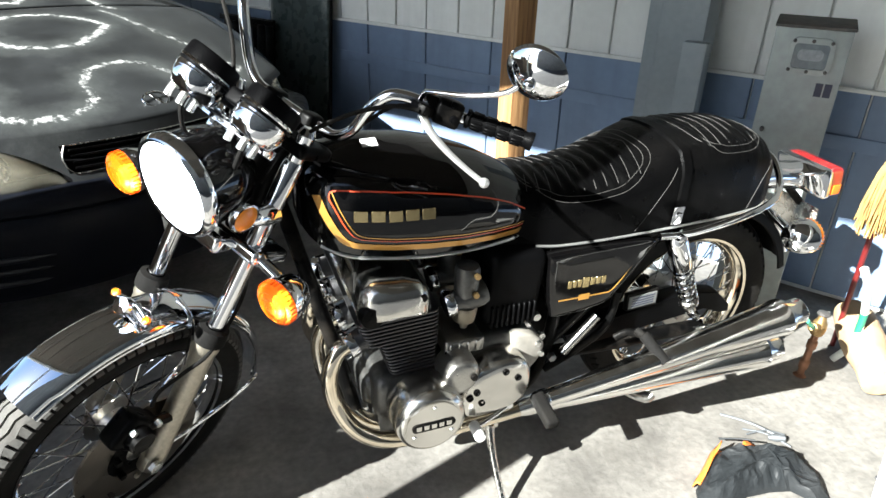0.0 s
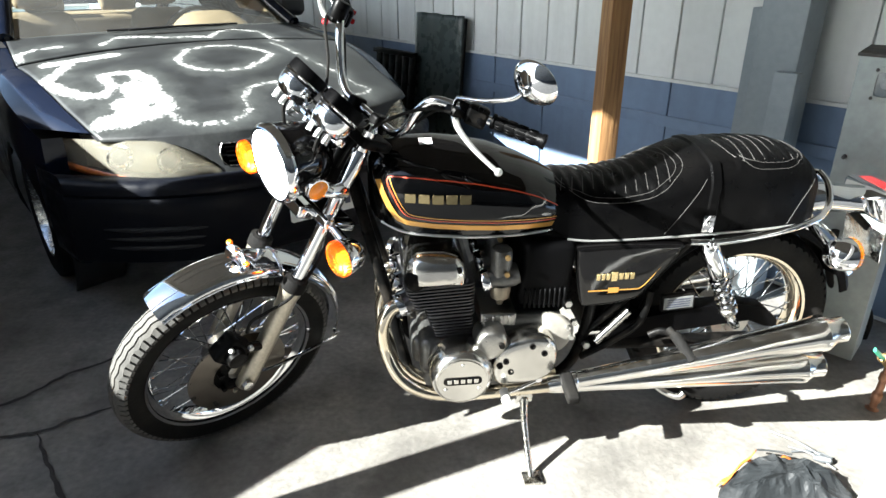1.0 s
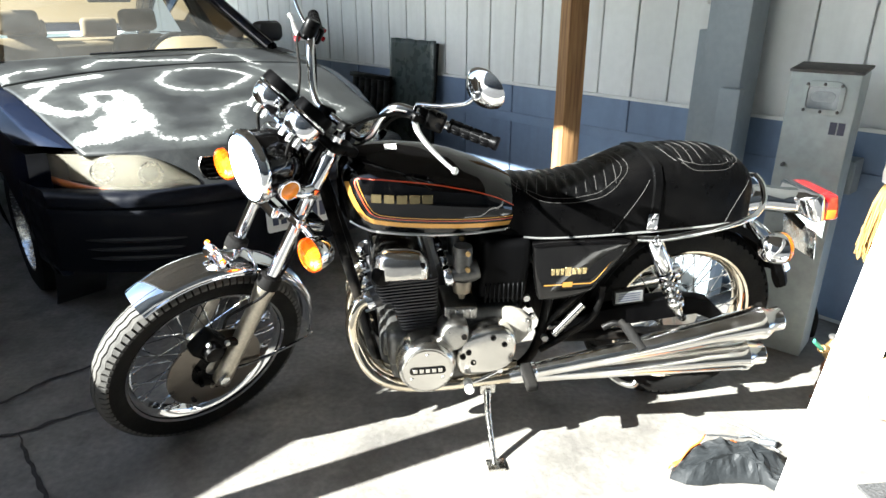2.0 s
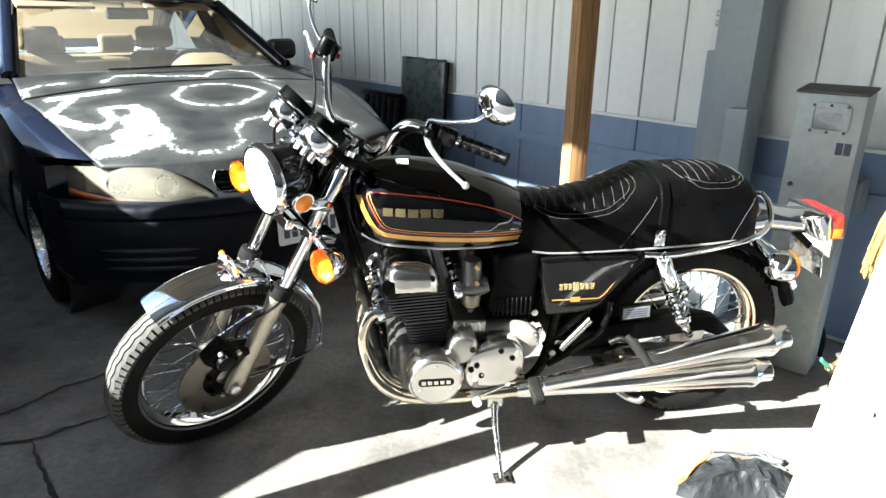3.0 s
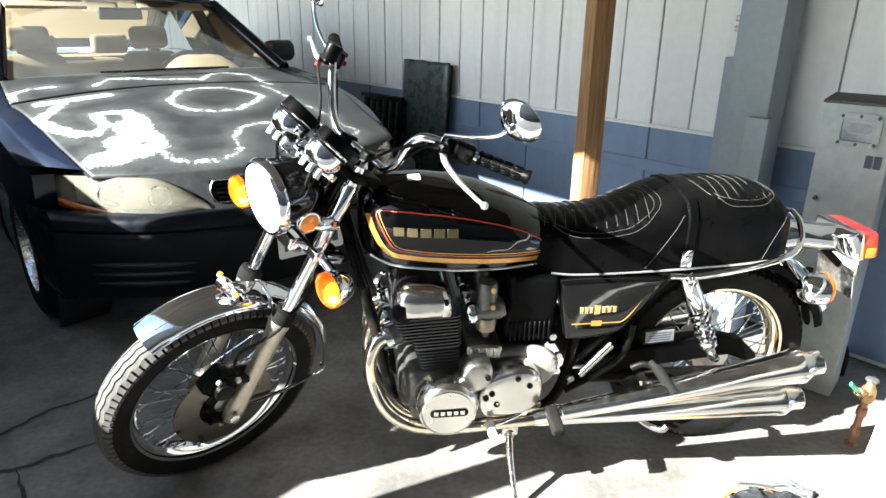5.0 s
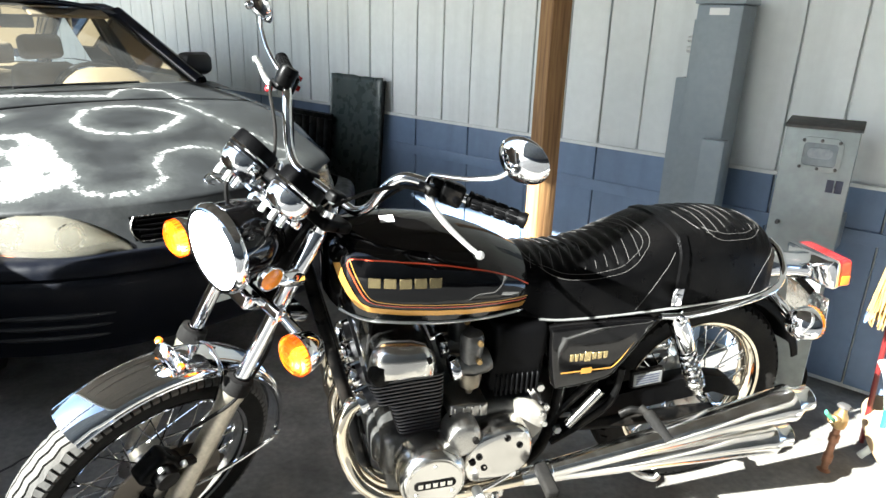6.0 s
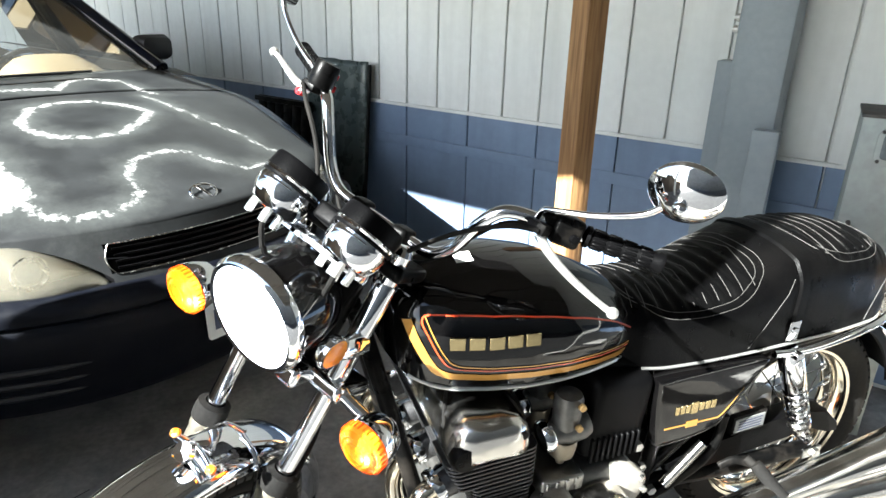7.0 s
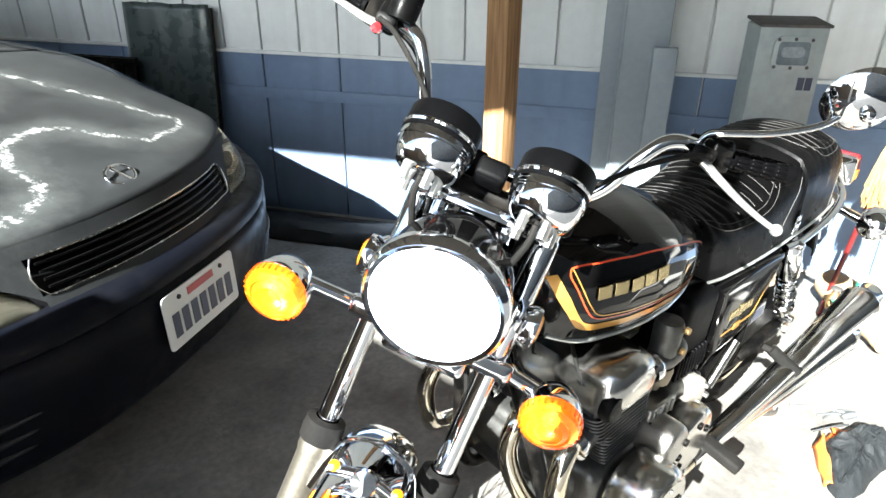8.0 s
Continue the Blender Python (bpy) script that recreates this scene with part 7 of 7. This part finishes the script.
        tube(bm, [(1.33, side * 0.165, 0.385), (1.36, side * 0.175, 0.405), (1.39, side * 0.195, 0.405)], 0.010, 10, flat=0.5)
        part("peg_bracket", bm, BLACK_METAL, bike)
    bm = bm_new()
    tube(bm, [(1.17, -0.165, 0.375), (1.255, -0.168, 0.478)], 0.012, 12, smooth=False)
    part("brake_rod_tube", bm, BRUSHED, bike, "bright alloy tube")
    bm = bm_new()
    for x, y, z in ((1.145, -0.150, 0.358), (1.075, -0.155, 0.51), (1.10, -0.15, 0.44)):
        lathe(bm, [(0.0, 0.014), (0.011, 0.013), (0.012, 0.0)], 6, pose(x, y, z, 90))
    pieces("frame_bolt", bm, STEEL_BOLT, bike)
    bm = bm_new()
    lathe(bm, [(0.0, 0.02), (0.014, 0.018), (0.016, 0.0)], 6, pose(1.665, -0.145, 0.330, 90))
    box(bm, (0.06, 0.008, 0.03), pose(1.66, -0.15, 0.330), 0.003)
    part("rear_axle_nut", bm, STEEL_BOLT, bike)
    bm = bm_new()
    box(bm, (0.16, 0.22, 0.13), pose(1.22, 0, 0.59), 0.012)
    box(bm, (0.14, 0.2, 0.12), pose(1.22, 0, 0.42), 0.012)
    part("battery_box", bm, BLACK_METAL, bike)
    # stand
    bm = bm_new()
    tube(bm, [(0.960, -0.195, 0.205), (0.957, -0.235, 0.14), (0.960, -0.295, 0.060), (0.962, -0.330, 0.024)], [0.013, 0.010, 0.009, 0.009], 12)
    box(bm, (0.055, 0.05, 0.009), pose(0.964, -0.336, 0.0255, -3.5, 0, 0), 0.003)
    box(bm, (0.05, 0.03, 0.04), pose(0.960, -0.185, 0.212), 0.006)
    part("side_stand", bm, DULL_CHROME, bike, "worn steel side stand, folded out")
    bm = bm_new()
    tube(bm, [(1.33, -0.205, 0.255), (1.37, -0.24, 0.232), (1.405, -0.262, 0.228), (1.42, -0.262, 0.24)], [0.010, 0.009, 0.010, 0.010], 10)
    part("centre_stand_tang", bm, ALLOY, bike)
    # tail
    bm = bm_new()
    tube(bm, [(1.80, -0.0, 0.73), (1.88, 0.0, 0.738), (1.96, 0.0, 0.728), (2.035, 0, 0.720)], [0.05, 0.045, 0.042, 0.045], 16)
    part("tail_lamp_bracket", bm, CHROME, bike, "chrome tail lamp bracket")
    bm = bm_new()
    sections = []
    for x, k, s in ((2.000, 0.55, 0.0), (2.025, 0.92, 0.0), (2.040, 1.0, 0.0), (2.056, 1.0, 0.0), (2.060, 0.97, 0.0)):
        sections.append([(x - 0.22 * p[1], p[0] * k, 0.722 + p[1] * k) for p in rounded(0.185, 0.096, 0.012, 3)])
    loft(bm, sections)
    lamp = part("tail_lamp", bm, CHROME, bike, "chrome-backed rectangular red tail lamp")
    bm = bm_new()
    sections = []
    for x, k in ((2.058, 0.94), (2.104, 0.92), (2.116, 0.86), (2.120, 0.70)):
        sections.append([(x - 0.22 * p[1], p[0] * k, 0.722 + p[1] * k) for p in rounded(0.185, 0.096, 0.012, 3)])
    loft(bm, sections)
    part("red_lens", bm, RED, lamp, "red tail lamp lens")
    for side in (-1, 1):
        bm = bm_new()
        box(bm, (0.030, 0.004, 0.030), pose(2.090, side * 0.0875, 0.702), 0.001)
        part("side_marker", bm, REAR_AMBER, lamp)
    bm = bm_new()
    box(bm, (0.004, 0.17, 0.10), pose(2.075, 0.01, 0.585, 0, -10, 0), 0.002)
    part("plate_holder", bm, DULL_CHROME, bike, "bent metal plate holder")
    bm = bm_new()
    tube(bm, [(1.98, 0.0, 0.70), (2.03, 0.0, 0.66), (2.072, 0, 0.625)], 0.012, 10)
    part("plate_bracket", bm, BLACK_METAL, bike)
    for side in (-1, 1):
        place, root = Vector((1.806, side * 0.245, 0.672)), Vector((1.79, side * 0.10, 0.700))
        turn_signal(bike, "rear_signal", place, (1, side * -0.05, -0.05), root)


def build_motorcycle():
    bike = thing("motorcycle", BIKE, "black four-cylinder motorcycle with gold stripes, leaning on its side stand", "motorcycle")
    build_front(bike)
    build_tank_and_seat(bike)
    build_engine(bike)
    build_exhaust(bike)
    build_frame(bike)
    return bike


build_motorcycle()


# ---- things on the ground and by the cabinet ----
BAG_CLOTH = material("dark_nylon", (0.017, 0.019, 0.0205), 0.46, 0.0, spread=0.15, grain_size=90, grain=0.0008, stain=0.25, stain_size=9, dirt=(0.06, 0.06, 0.06))
gn, gl, gs = tools(BAG_CLOTH)
gs.inputs["Specular IOR Level"].default_value = 0.10
ORANGE_CLOTH = material("orange_cloth", (0.75, 0.20, 0.03), 0.6, 0.0, spread=0.1, grain_size=70, grain=0.001)
STRAW = material("broom_straw", (0.30, 0.18, 0.055), 0.7, 0.0, spread=0.3, grain_size=25)
HOSE_GREEN = material("green_hose", (0.03, 0.22, 0.13), 0.4, 0.0, stain=0.3, stain_size=20)
HOSE_WHITE = material("pale_hose", (0.62, 0.66, 0.62), 0.45, 0.0, stain=0.3, stain_size=20)
RED_PAINT = material("red_handle_paint", (0.13, 0.012, 0.012), 0.45)
LUMP_BROWN = material("mottled_brown", (0.40, 0.28, 0.16), 0.85, 0.0, spread=0.3, grain_size=14, grain=0.004, stain=0.5, stain_size=7, dirt=(0.10, 0.07, 0.04))
GREY_ROD = material("grey_rod", (0.16, 0.17, 0.18), 0.5, 0.6)


def build_bag():
    """A crumpled dark nylon bag, low, with sharp folds running out from its middle."""
    root = thing("nylon_bag", pose(1.662, -0.385, 0, 0, 0, -6), "crumpled dark nylon bag with an orange lining on the concrete", "bag")
    foot = [(-0.180, -0.005), (-0.140, -0.030), (-0.095, -0.036), (-0.040, -0.026), (0.030, -0.024), (0.090, -0.032), (0.135, -0.090), (0.175, -0.085), (0.195, -0.030), (0.192, 0.030), (0.160, 0.085), (0.060, 0.112), (-0.030, 0.122), (-0.060, 0.112), (-0.120, 0.060), (-0.165, 0.025)]
    crest = [(-0.150, 0.012), (-0.110, 0.010), (-0.070, 0.012), (-0.030, 0.020), (0.030, 0.022), (0.072, 0.024), (0.105, -0.020), (0.135, -0.030), (0.150, 0.000), (0.145, 0.030), (0.120, 0.062), (0.060, 0.082), (-0.015, 0.094), (-0.050, 0.090), (-0.095, 0.050), (-0.135, 0.024)]
    tall = [0.020, 0.030, 0.046, 0.040, 0.046, 0.064, 0.040, 0.034, 0.038, 0.050, 0.066, 0.074, 0.066, 0.062, 0.042, 0.026]
    bm = bm_new()
    rows = []
    for i in range(15):
        t = i / 14
        row = []
        for k in range(96):
            j, q = divmod(k / 6, 1.0)
            j = int(j)
            n = (j + 1) % 16
            f = [foot[j][c] * (1 - q) + foot[n][c] * q for c in (0, 1)]
            c = [crest[j][c] * (1 - q) + crest[n][c] * q for c in (0, 1)]
            h = tall[j] * (1 - q) + tall[n] * q
            mid = (0.02, 0.035, 0.062)
            if t < 0.55:
                u = t / 0.55
                x, y, z = f[0] + (c[0] - f[0]) * u, f[1] + (c[1] - f[1]) * u, h * u ** 0.7
            else:
                u = (t - 0.55) / 0.45
                x, y, z = c[0] + (mid[0] - c[0]) * u, c[1] + (mid[1] - c[1]) * u, h + (mid[2] - h) * u
            crease = 0.034 * (0.35 - abs(noise.noise((x * 11, y * 14, 4)))) + 0.012 * (0.3 - abs(noise.noise((x * 30, y * 34, 9))))
            row.append(bm.verts.new((x, y, 0.003 + max(0.0, z + crease * min(1.0, 4 * t)))))
        rows.append(row)
    ring_faces(bm, rows, True, (True, True))
    part("bag_shell", bm, BAG_CLOTH, root, "creased dark nylon", smooth=False)
    bm = bm_new()
    tube(bm, [(0.078, -0.028, 0.012), (0.074, 0.0, 0.052), (0.072, 0.030, 0.072), (0.070, 0.062, 0.076)], 0.003, 6)
    part("seam", bm, BAG_CLOTH, root)
    for start, end, inward, n in (((-0.172, 0.034), (-0.045, 0.138), (0.012, -0.014), 11), ((-0.050, 0.136), (0.060, 0.138), (-0.002, -0.028), 11), ((0.080, 0.160), (0.140, 0.100), (-0.035, -0.035), 7)):
        bm = bm_new()
        rows = []
        for i in range(n):
            t = i / (n - 1)
            x, y = start[0] + (end[0] - start[0]) * t, start[1] + (end[1] - start[1]) * t
            rows.append([(x + inward[0] * j / 4, y + inward[1] * j / 4, 0.008 + (0.026 + 0.030 * t * (start[0] < -0.1)) * (j / 4) ** 0.7 + 0.007 * math.sin(9 * t + j)) for j in range(5)])
        grid(bm, rows)
        thick(part("orange_lining", bm, ORANGE_CLOTH, root, "orange lining folded out"), 0.003)
    bm = bm_new()
    tube(bm, [(-0.005, 0.165, 0.030), (0.03, 0.130, 0.055), (0.06, 0.10, 0.070)], 0.003, 6)
    part("strap", bm, BAG_CLOTH, root)


def build_rods():
    root = thing("umbrella", pose(1.83, -0.21, 0.0, 0, 0, -35), "thin grey rods of a folded umbrella on the concrete", "umbrella")
    for k, (a, b, r) in enumerate((((-0.10, 0.05, 0.006), (0.08, -0.02, 0.010), 0.004), ((-0.04, 0.0, 0.005), (0.09, -0.04, 0.006), 0.003), ((-0.03, -0.02, 0.004), (0.08, 0.01, 0.006), 0.003))):
        bm = bm_new()
        tube(bm, [a, ((a[0] + b[0]) / 2, (a[1] + b[1]) / 2 + 0.01, 0.012), b], r, 8)
        part("rod", bm, GREY_ROD, root)
    bm = bm_new()
    lathe(bm, [(0.0, 0.03), (0.010, 0.025), (0.012, 0.0), (0.008, -0.02), (0.0, -0.022)], 14, pose(0.05, -0.02, 0.012, 0, 80, 0))
    part("hub", bm, GREY_ROD, root)


def build_standpipe():
    root = thing("garden_tap", pose(2.190, -0.024, 0, 0, 4, 0), "copper standpipe with a brass valve standing in concrete", "tap")
    bm = bm_new()
    lathe(bm, [(0.022, 0.0), (0.018, 0.004), (0.0115, 0.008), (0.0115, 0.17)], 16, caps=(True, False))
    part("pipe", bm, COPPER, root, "stained copper pipe")
    bm = bm_new()
    lathe(bm, [(0.014, 0.03), (0.016, 0.034), (0.016, 0.062), (0.014, 0.066)], 16)
    lathe(bm, [(0.014, 0.112), (0.016, 0.115), (0.016, 0.14), (0.014, 0.143)], 16)
    pieces("coupling", bm, COPPER, root)
    bm = bm_new()
    lathe(bm, [(0.013, 0.165), (0.020, 0.17), (0.024, 0.19), (0.022, 0.215), (0.015, 0.225), (0.012, 0.24), (0.0, 0.242)], 18)
    lathe(bm, [(0.012, 0.0), (0.012, 0.03), (0.016, 0.032), (0.016, 0.045), (0.011, 0.046)], 14, pose(-0.01, -0.005, 0.205, 0, -82, 15))
    part("valve_body", bm, BRASS, root, "old brass valve")
    bm = bm_new()
    lathe(bm, [(0.0, 0.012), (0.012, 0.011), (0.020, 0.008), (0.021, 0.0), (0.012, -0.003), (0.0, -0.003)], 8, pose(0, 0, 0.245))
    part("handwheel", bm, RUSTY, root)
    bm = bm_new()
    tube(bm, [(-0.052, -0.018, 0.213), (-0.075, -0.021, 0.230), (-0.095, -0.023, 0.246)], [0.010, 0.010, 0.009], 10, flat=0.6)
    part("green_tape", bm, HOSE_GREEN, root, "green tape on the outlet")


def build_hose():
    """A short green and white hose end by the cabinet, and a black hose hung along it."""
    root = thing("garden_hose", pose(2.33, -0.05, 0), "green and white garden hose end by the tap", "hose")
    line = [(0.03, 0.05, 0.013), (0.06, 0.02, 0.10), (0.03, 0.0, 0.24), (-0.02, -0.01, 0.36), (-0.05, 0.0, 0.42)]
    for mat, a, b in ((HOSE_WHITE, 0, 2), (HOSE_GREEN, 1, 3), (HOSE_WHITE, 2, 5)):
        bm = bm_new()
        tube(bm, line[a:b + 1], 0.012 + 0.0006 * a, 10, 6)
        part("hose_length", bm, mat, root)
    root = thing("black_hose", pose(2.23, 0.35, 0), "black rubber hose hanging beside the meter cabinet", "hose")
    bm = bm_new()
    tube(bm, [(-0.05, 0.0, 0.50), (-0.045, 0.0, 0.40), (-0.02, 0.0, 0.30), (0.03, 0.0, 0.24), (0.12, 0.0, 0.22), (0.20, 0.02, 0.12), (0.22, 0.04, 0.012)], 0.014, 10, 6)
    part("hose_length", bm, RUBBER, root)


def build_broom():
    """A straw broom standing on its red handle; the straw hangs down from the tied top."""
    root = thing("straw_broom", pose(2.24, -0.06, 0, 0, 0, 20), "golden straw broom tied to a red stick beside the tap", "broom")
    bm = bm_new()
    tube(bm, [(0.25, 0.06, 0.0), (0.125, 0.03, 0.42), (0, 0, 0.84)], 0.009, 10)
    part("handle", bm, RED_PAINT, root, "red painted stick")
    bm = bm_new()
    rng = random.Random(5)
    for i in range(420):
        a, r = rng.uniform(0, 2 * math.pi), rng.uniform(0, 1) ** 0.5
        x, y = 0.030 * r * math.cos(a), 0.024 * r * math.sin(a)
        tip = 0.585 + rng.uniform(-0.035, 0.07)
        tube(bm, [(x * 0.5, y * 0.5, 0.82), (x * 1.6, y * 1.5, 0.74), (x * 2.1 + rng.uniform(-0.015, 0.015), y * 2.0 + rng.uniform(-0.012, 0.012), tip)], 0.0020, 3, 2)
    part("straw_head", bm, STRAW, root, "golden straw bristles", kind="stuff")
    bm = bm_new()
    lathe(bm, [(0.010, 0.80), (0.030, 0.81), (0.034, 0.84), (0.030, 0.90), (0.012, 0.91)], 14, caps=(True, True))
    part("cap", bm, STUCCO, root, "white cloth cap over the tied end")


def build_plank():
    """A narrow white board that leans over the concrete, and a rough footing beside it."""
    root = thing("white_board", pose(1.412, -0.846, 0.0), "sunlit white painted board leaning towards the meter cabinet", "board")
    lean = Vector((0.54, 0.425, 1.02))
    w = Vector((0.086, -0.042, -0.028))
    out = lean.cross(w).normalized() * 0.022
    bm = bm_new()
    loft(bm, [[k * lean, k * lean + w, k * lean + w + out, k * lean + out] for k in np.linspace(0, 1.55, 12)])
    low = min(v.co.z for v in bm.verts)
    for v in bm.verts:
        v.co.z += 0.001 - low
    part("board", bm, STUCCO, root, smooth=False)
    bm = bm_new()
    outline = [(-0.10, -0.16), (0.14, -0.24), (0.22, 0.12), (0.06, 0.20), (-0.08, 0.06)]
    slab(bm, outline, 0.06, bevel=0.02)
    for v in bm.verts:
        v.co += 0.006 * noise.noise_vector(v.co * 14)
        v.co.z = max(0.0, v.co.z)
    tagged(part("stucco_footing", bm, STUCCO, m=pose(2.20, -0.60, 0.0), label="rough white stucco footing"), category="footing")


def build_lump():
    # a brown rounded lump, thickest in its middle, with an uneven skin
    bm = bm_new()
    pts = [(2.33, -0.20, 0.07), (2.42, -0.05, 0.10), (2.52, 0.10, 0.12)]
    tube(bm, pts, [0.055, 0.075, 0.06], 16, 6)
    for v in bm.verts:
        v.co += 0.014 * noise.noise_vector(v.co * 9)
    tagged(part("bark_log", bm, LUMP_BROWN, label="brown uneven lump by the tap"), category="log")


def build_tarp():
    """The folded dark tarpaulin along the foot of the wall."""
    bm = bm_new()
    rows = []
    for i in range(61):
        x = -0.9 + 2.1 * i / 60
        rows.append([Vector((x, -0.03 - 0.30 * j / 9, 0.004 + 0.085 * math.sin(math.pi * min(1, j / 8.5)) ** 0.6 * (0.7 + 0.3 * noise.noise((x * 2, 0, 0))) + 0.018 * noise.noise((x * 5, j * 0.9, 2)))) for j in range(10)])
    grid(bm, rows)
    thick(tagged(part("folded_tarp", bm, BAG_CLOTH, m=WALL, label="dark folded tarpaulin along the wall's foot"), category="tarpaulin"), 0.006)


build_bag()
build_rods()
build_standpipe()
build_hose()
build_broom()
build_plank()
build_lump()
build_tarp()
